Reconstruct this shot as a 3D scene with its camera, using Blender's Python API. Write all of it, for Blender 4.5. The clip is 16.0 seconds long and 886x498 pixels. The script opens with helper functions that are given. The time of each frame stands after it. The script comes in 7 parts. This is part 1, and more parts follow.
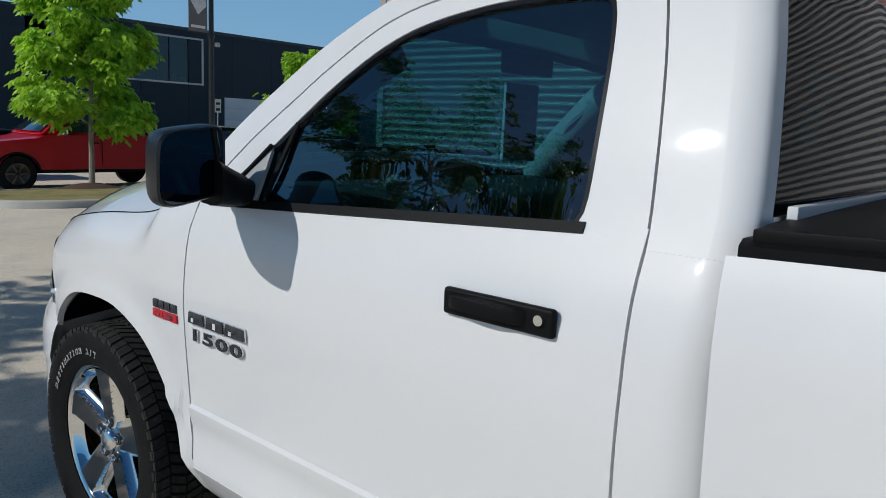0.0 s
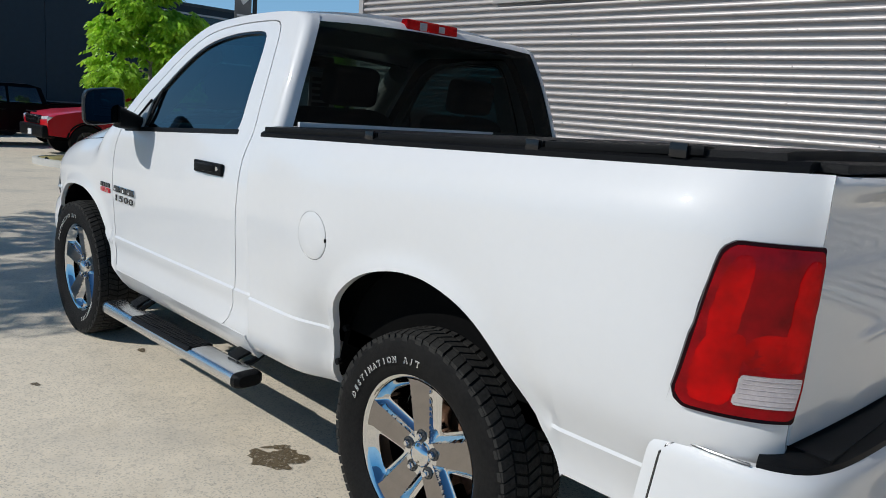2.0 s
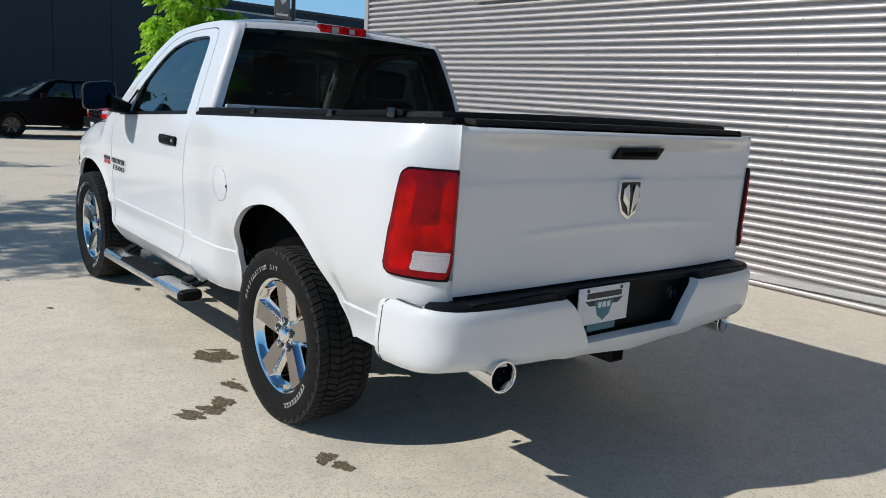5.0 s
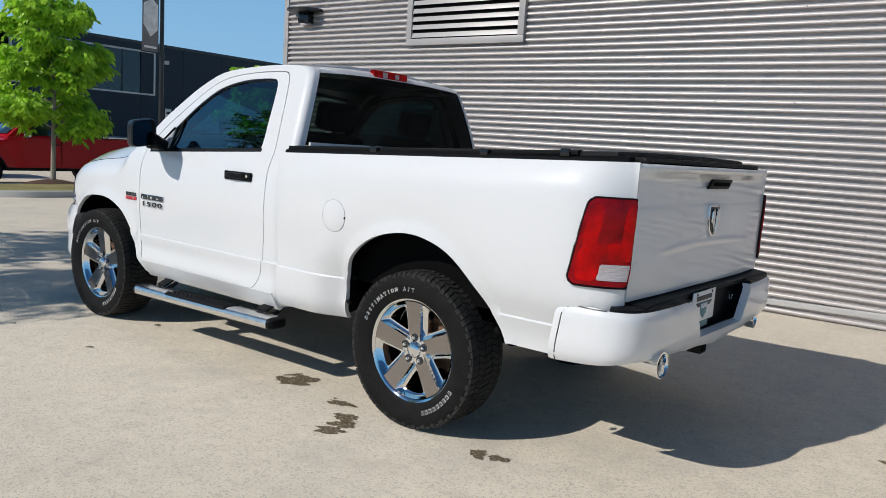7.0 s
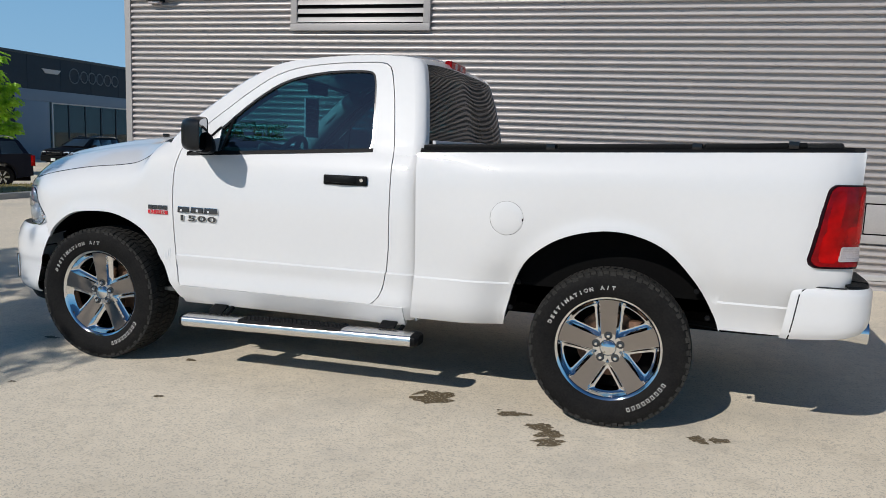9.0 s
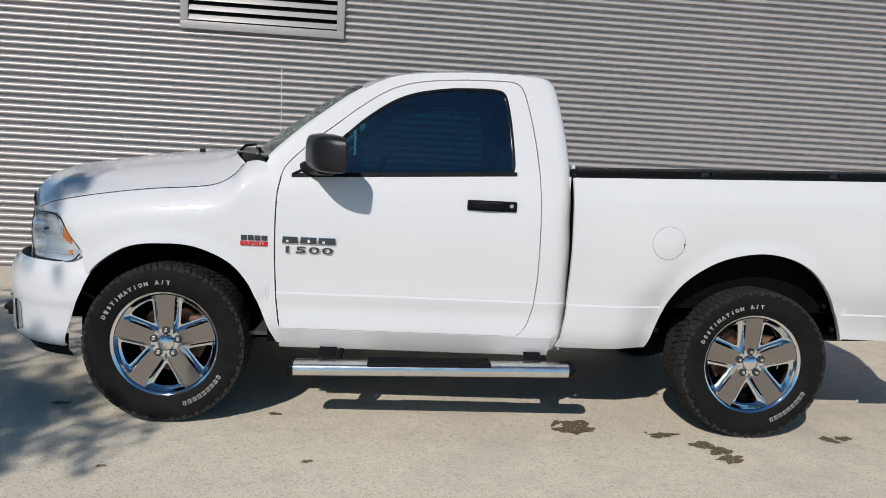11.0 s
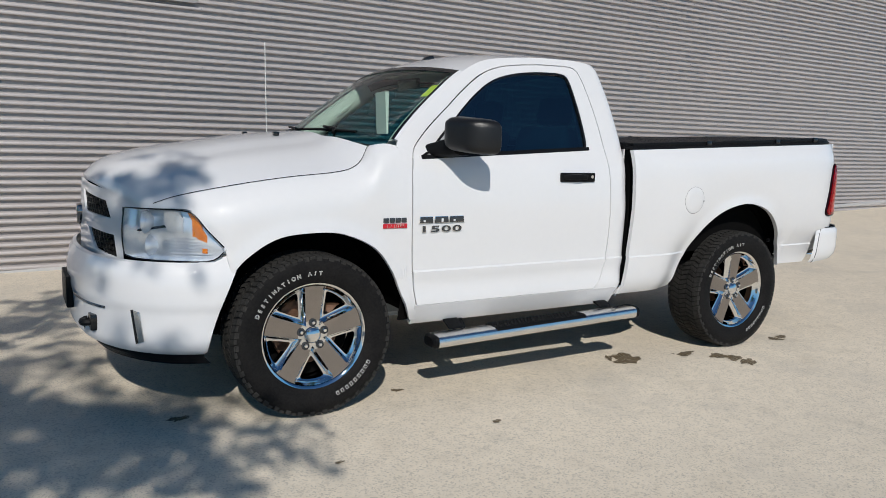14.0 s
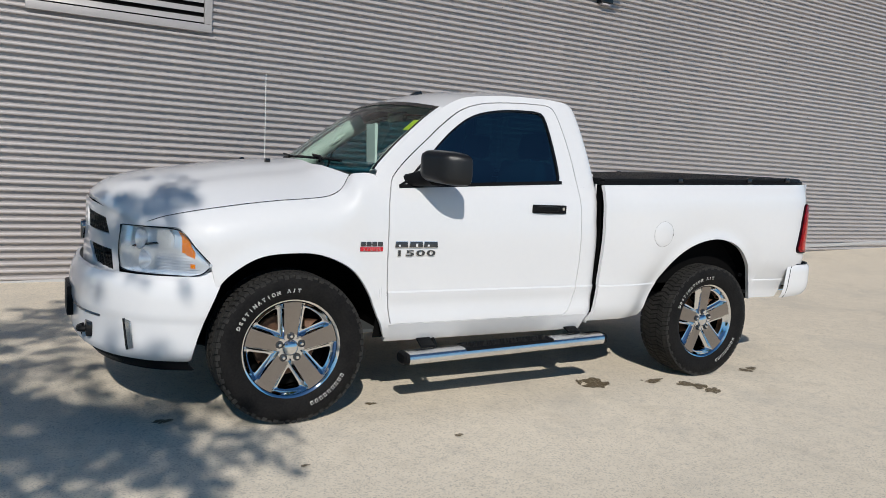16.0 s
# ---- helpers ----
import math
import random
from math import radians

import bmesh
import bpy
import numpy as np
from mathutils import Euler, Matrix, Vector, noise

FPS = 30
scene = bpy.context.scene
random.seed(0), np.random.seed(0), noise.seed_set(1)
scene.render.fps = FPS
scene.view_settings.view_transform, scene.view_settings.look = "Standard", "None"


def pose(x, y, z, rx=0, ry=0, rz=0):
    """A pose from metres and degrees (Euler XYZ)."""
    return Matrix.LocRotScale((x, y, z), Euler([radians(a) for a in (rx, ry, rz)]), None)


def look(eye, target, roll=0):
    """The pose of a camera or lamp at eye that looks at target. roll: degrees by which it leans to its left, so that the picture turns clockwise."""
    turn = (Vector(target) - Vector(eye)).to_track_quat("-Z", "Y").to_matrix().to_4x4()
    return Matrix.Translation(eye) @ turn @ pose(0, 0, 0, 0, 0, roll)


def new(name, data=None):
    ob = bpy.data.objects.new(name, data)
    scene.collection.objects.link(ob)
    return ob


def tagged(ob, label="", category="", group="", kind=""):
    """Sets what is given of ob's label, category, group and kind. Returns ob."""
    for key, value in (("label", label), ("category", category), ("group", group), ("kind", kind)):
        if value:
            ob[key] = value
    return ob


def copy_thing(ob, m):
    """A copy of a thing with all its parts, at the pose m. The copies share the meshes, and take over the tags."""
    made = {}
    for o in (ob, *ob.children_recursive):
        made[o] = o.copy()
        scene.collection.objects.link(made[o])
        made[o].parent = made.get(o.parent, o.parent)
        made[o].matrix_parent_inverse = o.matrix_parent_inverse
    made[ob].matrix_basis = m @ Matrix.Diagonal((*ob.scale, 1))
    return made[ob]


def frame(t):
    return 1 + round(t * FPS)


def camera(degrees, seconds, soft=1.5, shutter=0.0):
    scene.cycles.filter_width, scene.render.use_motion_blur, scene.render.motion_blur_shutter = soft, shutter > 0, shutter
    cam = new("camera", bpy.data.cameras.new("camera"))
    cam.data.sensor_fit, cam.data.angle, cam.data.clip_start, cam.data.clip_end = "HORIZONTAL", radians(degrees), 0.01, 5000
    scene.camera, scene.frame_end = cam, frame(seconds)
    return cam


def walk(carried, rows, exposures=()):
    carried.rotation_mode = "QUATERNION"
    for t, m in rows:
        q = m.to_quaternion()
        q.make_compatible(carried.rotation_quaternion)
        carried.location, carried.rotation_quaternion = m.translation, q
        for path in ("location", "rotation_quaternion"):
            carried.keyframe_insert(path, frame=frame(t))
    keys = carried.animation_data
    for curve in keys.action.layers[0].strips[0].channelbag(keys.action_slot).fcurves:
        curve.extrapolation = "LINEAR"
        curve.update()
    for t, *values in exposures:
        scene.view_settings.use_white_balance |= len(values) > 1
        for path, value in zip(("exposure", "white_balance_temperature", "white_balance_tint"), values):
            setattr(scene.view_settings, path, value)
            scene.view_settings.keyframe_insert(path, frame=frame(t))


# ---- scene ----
import collections

cam = camera(61.5, 16.0, soft=0.75)
PATH = [
    (0, (2.436, -2.068, 1.522), (1.153, -0.567, 1.203), 2.6),
    (0.5, (3.010, -2.287, 1.458), (1.643, -0.860, 1.157), 5.6),
    (1, (3.630, -2.461, 1.432), (2.270, -1.029, 1.118), 6.5),
    (1.5, (4.14, -2.564, 1.488), (2.781, -1.138, 1.14), 4.9),
    (2, (4.727, -2.526, 1.506), (3.328, -1.143, 1.146), 4.3),
    (2.5, (5.226, -2.559, 1.5), (3.795, -1.215, 1.115), 4.6),
    (3, (5.686, -2.455, 1.518), (4.187, -1.193, 1.116), 4.1),
    (3.5, (6.096, -2.42, 1.529), (4.57, -1.192, 1.124), 3.4),
    (6, (6.037, -2.925, 1.486), (4.616, -1.558, 1.147), 4.0),
    (6.5, (5.755, -3.376, 1.469), (4.424, -1.914, 1.17), 3.9),
    (7, (5.438, -3.855, 1.451), (4.243, -2.274, 1.179), 3.8),
    (7.5, (4.959, -4.237, 1.426), (3.921, -2.547, 1.167), 3.9),
    (8, (4.481, -4.561, 1.417), (3.626, -2.769, 1.173), 2.8),
    (8.5, (3.886, -4.729, 1.405), (3.19, -2.874, 1.131), 2.2),
    (11, (1.094, -4.77, 1.376), (1.249, -2.788, 1.157), 3.1),
    (11.5, (0.517, -4.777, 1.39), (0.86, -2.817, 1.185), 3.1),
    (12, (-0.062, -4.722, 1.357), (0.407, -2.79, 1.139), 2.6),
    (12.5, (-0.556, -4.721, 1.346), (0.104, -2.851, 1.083), 2.7),
    (13, (-0.836, -4.587, 1.365), (-0.052, -2.773, 1.061), 2.0),
    (13.5, (-1.087, -4.465, 1.356), (-0.178, -2.708, 1.059), 1.6),
    (14, (-1.259, -4.384, 1.37), (-0.265, -2.672, 1.088), 1.5),
    (14.5, (-1.216, -4.375, 1.407), (-0.209, -2.668, 1.138), 1.8),
    (15, (-1.091, -4.435, 1.412), (-0.103, -2.713, 1.172), 2.0),
    (15.5, (-1.121, -4.598, 1.417), (-0.154, -2.862, 1.195), 2.3),
    (16, (-1.189, -4.746, 1.407), (-0.232, -3.003, 1.192), 3.2),
]
walk(cam, [(t, look(eye, target, roll)) for t, eye, target, roll in PATH],
     [(0, -0.68, 6350, 8), (1.0, -0.64, 6350, 8), (3.5, -0.27, 6300, 8), (6, -0.25, 6400, 9), (8.5, -0.43, 6550, 10), (12, -0.47, 6550, 10), (16, -0.36, 6550, 10)])

# ---- light ----
TO_SUN = Vector((-0.54, -1.22, 1.0)).normalized()
world = bpy.data.worlds.new("world")
scene.world = world
world.use_nodes = True
wnt = world.node_tree
sky = wnt.nodes.new("ShaderNodeTexSky")
sky.sky_type = "NISHITA"
sky.sun_disc = False
sky.sun_elevation = math.asin(TO_SUN.z)
sky.sun_rotation = math.atan2(TO_SUN.x, TO_SUN.y)
sky.altitude = 300
sky.air_density = 1.0
sky.dust_density = 0.15
sky.ozone_density = 3.5
deep = wnt.nodes.new("ShaderNodeHueSaturation")
deep.inputs["Saturation"].default_value = 1.22
wnt.links.new(sky.outputs[0], deep.inputs["Color"])
wnt.links.new(deep.outputs[0], wnt.nodes["Background"].inputs[0])
wnt.nodes["Background"].inputs[1].default_value = 0.074
sun = new("sun", bpy.data.lights.new("sun", "SUN"))
sun.data.energy = 4.65
sun.data.angle = radians(0.45)
sun.data.color = (1.0, 0.965, 0.915)
sun.matrix_world = look(TO_SUN * 40, (0, 0, 0))


# ---- materials ----
def mat(name, base, rough=0.5, metal=0.0, var=0.12, scale=3.0, fine=60.0, bump=0.0, bump_scale=120.0, coat=0.0, spec=0.5, rvar=0.1, hue=None):
    """A Principled surface with a coarse and a fine variation of its colour, a rough and a bumpy grain."""
    m = bpy.data.materials.new(name)
    m.use_nodes = True
    nt = m.node_tree
    n, l = nt.nodes, nt.links
    b = n["Principled BSDF"]
    tc = n.new("ShaderNodeTexCoord")
    big = n.new("ShaderNodeTexNoise")
    big.inputs["Scale"].default_value = scale
    big.inputs["Detail"].default_value = 4
    small = n.new("ShaderNodeTexNoise")
    small.inputs["Scale"].default_value = fine
    small.inputs["Detail"].default_value = 3
    for t in (big, small):
        l.new(tc.outputs["Object"], t.inputs["Vector"])
    add = n.new("ShaderNodeMath")
    add.operation = "ADD"
    l.new(big.outputs["Fac"], add.inputs[0])
    l.new(small.outputs["Fac"], add.inputs[1])
    rng = n.new("ShaderNodeMapRange")
    rng.inputs["From Min"].default_value = 0.6
    rng.inputs["From Max"].default_value = 1.4
    l.new(add.outputs[0], rng.inputs["Value"])
    mix = n.new("ShaderNodeMix")
    mix.data_type = "RGBA"
    lo = [max(0, c * (1 - var)) for c in base]
    hi = [min(1, c * (1 + var)) for c in (hue or base)]
    mix.inputs["A"].default_value = (*lo, 1)
    mix.inputs["B"].default_value = (*hi, 1)
    l.new(rng.outputs[0], mix.inputs["Factor"])
    l.new(mix.outputs["Result"], b.inputs["Base Color"])
    rr = n.new("ShaderNodeMapRange")
    rr.inputs["To Min"].default_value = max(0.0, rough - rvar * rough)
    rr.inputs["To Max"].default_value = min(1.0, rough + rvar * rough)
    l.new(big.outputs["Fac"], rr.inputs["Value"])
    l.new(rr.outputs[0], b.inputs["Roughness"])
    b.inputs["Metallic"].default_value = metal
    b.inputs["Specular IOR Level"].default_value = spec
    b.inputs["Coat Weight"].default_value = coat
    b.inputs["Coat Roughness"].default_value = 0.03
    if bump:
        g = n.new("ShaderNodeTexNoise")
        g.inputs["Scale"].default_value = bump_scale
        g.inputs["Detail"].default_value = 5
        l.new(tc.outputs["Object"], g.inputs["Vector"])
        bp = n.new("ShaderNodeBump")
        bp.inputs["Strength"].default_value = bump
        bp.inputs["Distance"].default_value = 0.01
        l.new(g.outputs["Fac"], bp.inputs["Height"])
        l.new(bp.outputs["Normal"], b.inputs["Normal"])
    return m


def glass(name, tint, rough=0.0, ior=1.5):
    """A thin pane, alike from both sides: light that passes takes the tint, and the gloss grows towards a grazing look."""
    m = bpy.data.materials.new(name)
    m.use_nodes = True
    nt = m.node_tree
    n, l = nt.nodes, nt.links
    n.remove(n["Principled BSDF"])
    tr = n.new("ShaderNodeBsdfTransparent")
    tr.inputs["Color"].default_value = (*tint, 1)
    gl = n.new("ShaderNodeBsdfGlossy")
    gl.inputs["Roughness"].default_value = rough
    lw = n.new("ShaderNodeLayerWeight")
    lw.inputs["Blend"].default_value = 0.5
    steep = n.new("ShaderNodeMath")
    steep.operation = "POWER"
    steep.inputs[1].default_value = 5
    l.new(lw.outputs["Facing"], steep.inputs[0])
    fr = n.new("ShaderNodeMapRange")
    fr.inputs["To Min"].default_value = ((ior - 1) / (ior + 1)) ** 2
    l.new(steep.outputs[0], fr.inputs["Value"])
    mx = n.new("ShaderNodeMixShader")
    l.new(fr.outputs[0], mx.inputs[0])
    l.new(tr.outputs[0], mx.inputs[1])
    l.new(gl.outputs[0], mx.inputs[2])
    l.new(mx.outputs[0], n["Material Output"].inputs["Surface"])
    return m


PAINT = mat("white_car_paint", (0.67, 0.67, 0.675), 0.4, spec=0.2, var=0.012, scale=1.5, fine=30, coat=1.0, rvar=0.15)
# near-black for seams and hollows: their shade is put into the colour
SEAM = mat("seam_shade_black", (0.005, 0.005, 0.005), 0.95, spec=0.03, var=0.2)
CHROME = mat("chrome", (0.80, 0.80, 0.79), 0.05, 1.0, var=0.03, scale=8, rvar=0.4)
SAIL = mat("satin_grey_trim", (0.34, 0.35, 0.36), 0.3, var=0.05, coat=0.5)
STEEL = mat("polished_steel", (0.74, 0.74, 0.73), 0.24, 1.0, var=0.06, scale=20, fine=300, rvar=0.3)
PLASTIC = mat("black_plastic", (0.006, 0.0063, 0.007), 0.45, spec=0.10, var=0.2, bump=0.15, bump_scale=700)
SATINBLACK = mat("satin_black_plastic", (0.010, 0.0103, 0.011), 0.34, spec=0.35, var=0.2, bump=0.1, bump_scale=700)
GLOSSBLACK = mat("black_gloss_trim", (0.008, 0.008, 0.009), 0.15, var=0.2)
RUBBER = mat("tyre_rubber", (0.006, 0.006, 0.0065), 0.7, var=0.3, scale=10, fine=90, bump=0.2, bump_scale=250, hue=(0.011, 0.0105, 0.010), spec=0.12)
TREAD = mat("dusty_tread_rubber", (0.020, 0.0196, 0.019), 0.8, var=0.35, scale=9, fine=70, bump=0.3, bump_scale=200, hue=(0.030, 0.029, 0.027), spec=0.15)
LETTER = mat("white_rubber_letter", (0.62, 0.61, 0.58), 0.6, var=0.15)
VINYL = mat("black_cover_vinyl", (0.007, 0.007, 0.0075), 0.5, spec=0.2, var=0.3, scale=4, fine=150, bump=0.4, bump_scale=500)
LINER = mat("wheel_well_liner", (0.004, 0.004, 0.004), 0.95, spec=0.03, var=0.3, bump=0.3, bump_scale=80)
RED = mat("red_lamp_lens", (0.50, 0.001, 0.002), 0.14, 0.6, spec=0.06, var=0.5, scale=7, fine=14, coat=0.3)
REDDARK = mat("dark_red_lamp_lens", (0.24, 0.001, 0.004), 0.12, 0.3, spec=0.06, var=0.55, scale=9, fine=20, coat=0.3)
CLEARLENS = mat("clear_reverse_lens", (0.46, 0.41, 0.41), 0.15, var=0.12, scale=30, fine=120, coat=1.0)
AMBER = mat("amber_lens", (0.85, 0.20, 0.003), 0.15, 0.15, var=0.4, scale=24, fine=60, coat=0.6)
SILVER = mat("lamp_reflector", (0.88, 0.92, 0.96), 0.12, 0.50, var=0.12, scale=16, coat=0.3)
LENS = glass("lamp_cover", (0.93, 0.95, 0.97), ior=1.7)
TINT = glass("tinted_side_glass", (0.045, 0.215, 0.285), ior=2.6)
DARKTINT = glass("dark_rear_glass", (0.075, 0.090, 0.088), ior=1.25)
SCREEN = glass("windshield_glass", (0.58, 0.80, 0.72), ior=1.6)
STEER = mat("grey_leather", (0.22, 0.22, 0.20), 0.5, var=0.2, scale=12, fine=60)
MIRROR = mat("mirror_glass", (0.20, 0.23, 0.26), 0.01, 1.0, var=0.01)
RUST = mat("brake_rust", (0.16, 0.085, 0.05), 0.6, 0.4, var=0.4, scale=12)
BADGE = mat("badge_grey", (0.085, 0.088, 0.092), 0.25, 0.7, var=0.15)
BADGERED = mat("badge_red", (0.50, 0.01, 0.02), 0.35, var=0.1)
SEATCLOTH = mat("seat_cloth", (0.11, 0.115, 0.11), 0.9, var=0.15, bump=0.4, bump_scale=400)
PALETRIM = mat("pale_cabin_trim", (0.56, 0.57, 0.52), 0.6, var=0.1)
CABIN = mat("cabin_trim", (0.05, 0.056, 0.056), 0.7, var=0.2, bump=0.2)
YELLOW = mat("yellow_sticker", (0.62, 0.70, 0.03), 0.5, var=0.1)
PAPER = mat("white_paper", (0.72, 0.72, 0.70), 0.7, var=0.06)
PLATEWHITE = mat("plate_white", (0.66, 0.66, 0.66), 0.4, var=0.08)
PLATETEAL = mat("plate_teal", (0.03, 0.16, 0.20), 0.4, var=0.1)
INK = mat("ink_dark", (0.02, 0.022, 0.025), 0.5, var=0.2)
# chrome with a dull brownish reflection put into its base colour
TONEDCHROME = mat("reflection_toned_chrome", (0.34, 0.315, 0.30), 0.07, 1.0, var=0.04, scale=6, rvar=0.3)
GRILLEMESH = mat("black_mesh_plastic", (0.018, 0.0183, 0.019), 0.28, spec=0.4, var=0.2)
LAMPRIM = mat("dark_lamp_rim", (0.012, 0.002, 0.004), 0.2, spec=0.12, var=0.2)


def ground_mat():
    """Worn pale paving: grey-tan binder, light and dark aggregate, soft blotches and a few dark spots."""
    m = mat("worn_paving", (0.72, 0.63, 0.495), 0.9, var=0.10, scale=0.35, fine=9, rvar=0.05)
    nt = m.node_tree
    n, l = nt.nodes, nt.links
    b = n["Principled BSDF"]
    src = b.inputs["Base Color"].links[0].from_socket
    geo = n.new("ShaderNodeNewGeometry")

    def layer(src, tex, lo, hi, color, amount):
        r = n.new("ShaderNodeMapRange")
        r.inputs["From Min"].default_value, r.inputs["From Max"].default_value = lo, hi
        r.inputs["To Max"].default_value = amount
        l.new(tex, r.inputs["Value"])
        x = n.new("ShaderNodeMix")
        x.data_type = "RGBA"
        l.new(r.outputs[0], x.inputs["Factor"])
        l.new(src, x.inputs["A"])
        x.inputs["B"].default_value = (*color, 1)
        return x.outputs["Result"]

    def noise_of(scale, detail=2, rough=0.5):
        t = n.new("ShaderNodeTexNoise")
        t.inputs["Scale"].default_value, t.inputs["Detail"].default_value, t.inputs["Roughness"].default_value = scale, detail, rough
        l.new(geo.outputs["Position"], t.inputs["Vector"])
        return t.outputs["Fac"]

    def cells(scale):
        t = n.new("ShaderNodeTexVoronoi")
        t.inputs["Scale"].default_value = scale
        l.new(geo.outputs["Position"], t.inputs["Vector"])
        s = n.new("ShaderNodeSeparateColor")
        l.new(t.outputs["Color"], s.inputs[0])
        return s.outputs[0]

    src = layer(src, cells(190), 0.55, 1.0, (0.72, 0.665, 0.57), 0.45)
    src = layer(src, cells(150), 0.66, 1.0, (0.26, 0.235, 0.195), 0.5)
    src = layer(src, cells(55), 0.93, 1.0, (0.19, 0.17, 0.14), 0.22)
    src = layer(src, noise_of(0.8, 5, 0.65), 0.52, 0.72, (0.42, 0.39, 0.34), 0.5)
    src = layer(src, noise_of(2.6, 6, 0.7), 0.55, 0.80, (0.46, 0.39, 0.29), 0.45)
    l.new(src, b.inputs["Base Color"])
    bp = n.new("ShaderNodeBump")
    bp.inputs["Strength"].default_value = 0.35
    bp.inputs["Distance"].default_value = 0.004
    l.new(cells(80), bp.inputs["Height"])
    l.new(bp.outputs["Normal"], b.inputs["Normal"])
    return m


def random_tone(m, amount):
    """Lets each object that wears the material differ a little in brightness."""
    nt = m.node_tree
    n, l = nt.nodes, nt.links
    b = n["Principled BSDF"]
    src = b.inputs["Base Color"].links[0].from_socket
    info = n.new("ShaderNodeObjectInfo")
    r = n.new("ShaderNodeMapRange")
    r.inputs["To Min"].default_value, r.inputs["To Max"].default_value = 1 - amount, 1 + amount
    l.new(info.outputs["Random"], r.inputs["Value"])
    h = n.new("ShaderNodeHueSaturation")
    l.new(r.outputs[0], h.inputs["Value"])
    l.new(src, h.inputs["Color"])
    l.new(h.outputs["Color"], b.inputs["Base Color"])
    return m


def leaf_mat(name, a, b_):
    m = mat(name, a, 0.45, var=0.25, scale=2.5, fine=25, hue=b_)
    nt = m.node_tree
    n, l = nt.nodes, nt.links
    b = n["Principled BSDF"]
    src = b.inputs["Base Color"].links[0].from_socket
    tr = n.new("ShaderNodeBsdfTranslucent")
    l.new(src, tr.inputs["Color"])
    mx = n.new("ShaderNodeMixShader")
    mx.inputs[0].default_value = 0.42
    l.new(b.outputs[0], mx.inputs[1])
    l.new(tr.outputs[0], mx.inputs[2])
    l.new(mx.outputs[0], n["Material Output"].inputs["Surface"])
    return m


PAVING = ground_mat()
STAIN = mat("oil_stain", (0.145, 0.108, 0.060), 0.7, var=0.45, scale=30, fine=160, bump=0.3)


def mottle(m):
    """Lets the paving show through a stain in small flecks."""
    n, l = m.node_tree.nodes, m.node_tree.links
    tc = n.new("ShaderNodeTexCoord")
    t = n.new("ShaderNodeTexNoise")
    t.inputs["Scale"].default_value, t.inputs["Detail"].default_value, t.inputs["Roughness"].default_value = 55, 5, 0.7
    r = n.new("ShaderNodeMapRange")
    r.inputs["From Min"].default_value, r.inputs["From Max"].default_value = 0.36, 0.52
    l.new(tc.outputs["Object"], t.inputs["Vector"])
    l.new(t.outputs["Fac"], r.inputs["Value"])
    l.new(r.outputs[0], n["Principled BSDF"].inputs["Alpha"])


mottle(STAIN)
CLAD = random_tone(mat("taupe_corrugated_metal", (0.425, 0.389, 0.373), 0.40, 0.20, var=0.05, scale=0.9, fine=14, rvar=0.25), 0.02)
CLADTRIM = mat("grey_metal_trim", (0.46, 0.45, 0.44), 0.4, 0.2, var=0.06, scale=4)
LOUVREGREY = mat("louvre_grey", (0.37, 0.35, 0.34), 0.45, 0.1, var=0.06, scale=5)
BOLT = mat("bolt_grey", (0.30, 0.29, 0.28), 0.4, 0.6, var=0.2)
NAVY = random_tone(mat("dark_navy_cladding", (0.009, 0.021, 0.034), 0.7, var=0.18, scale=0.5, fine=4), 0.06)
NAVYTRIM = mat("navy_trim", (0.030, 0.042, 0.052), 0.5, var=0.1)
NAVYPALE = mat("sign_grey_blue", (0.12, 0.14, 0.16), 0.5, var=0.1)
FASCIA = mat("slate_blue_fascia", (0.15, 0.205, 0.27), 0.5, var=0.06, scale=0.6)
PALEWALL = mat("pale_metal_wall", (0.42, 0.43, 0.43), 0.5, var=0.05, scale=1.0)
GARAGE = mat("white_garage_door", (0.62, 0.64, 0.66), 0.5, var=0.05)
SHOPGLASS = glass("shop_glass", (0.26, 0.46, 0.50), ior=1.7)
ROOM = mat("shop_interior", (0.07, 0.13, 0.14), 0.8, var=0.4, scale=1.2)
CONCRETE = mat("concrete", (0.42, 0.41, 0.38), 0.85, var=0.14, scale=3, fine=50, bump=0.3, bump_scale=90)
POLEBLACK = mat("black_pole_paint", (0.020, 0.021, 0.023), 0.35, var=0.2)
BANNER = mat("banner_grey", (0.16, 0.165, 0.17), 0.7, var=0.15)
BANNERLIGHT = mat("banner_light", (0.78, 0.78, 0.76), 0.7, var=0.3, scale=6)
GRASS = mat("dry_grass", (0.20, 0.165, 0.055), 0.9, var=0.4, scale=2.0, fine=30, hue=(0.26, 0.22, 0.08))
MULCH = mat("brown_mulch", (0.085, 0.045, 0.028), 0.95, var=0.4, scale=12, fine=80, bump=0.8)
BARK = mat("grey_bark", (0.30, 0.265, 0.22), 0.9, var=0.3, scale=6, fine=50, bump=0.6, bump_scale=60)
LEAF = leaf_mat("bright_leaf", (0.17, 0.42, 0.020), (0.50, 0.74, 0.06))
LEAFDARK = leaf_mat("shade_leaf", (0.05, 0.10, 0.018), (0.09, 0.15, 0.03))
CARRED = mat("red_car_paint", (0.48, 0.003, 0.010), 0.3, spec=0.2, var=0.03, coat=0.4)
CARBLACK = mat("black_car_paint", (0.003, 0.003, 0.004), 0.3, spec=0.06, var=0.1, coat=0.06)
CARBLUE = mat("navy_car_paint", (0.004, 0.006, 0.014), 0.3, spec=0.15, var=0.05, coat=0.25)
CARSILVER = mat("silver_car_paint", (0.40, 0.41, 0.42), 0.3, 0.4, var=0.03, coat=1.0)
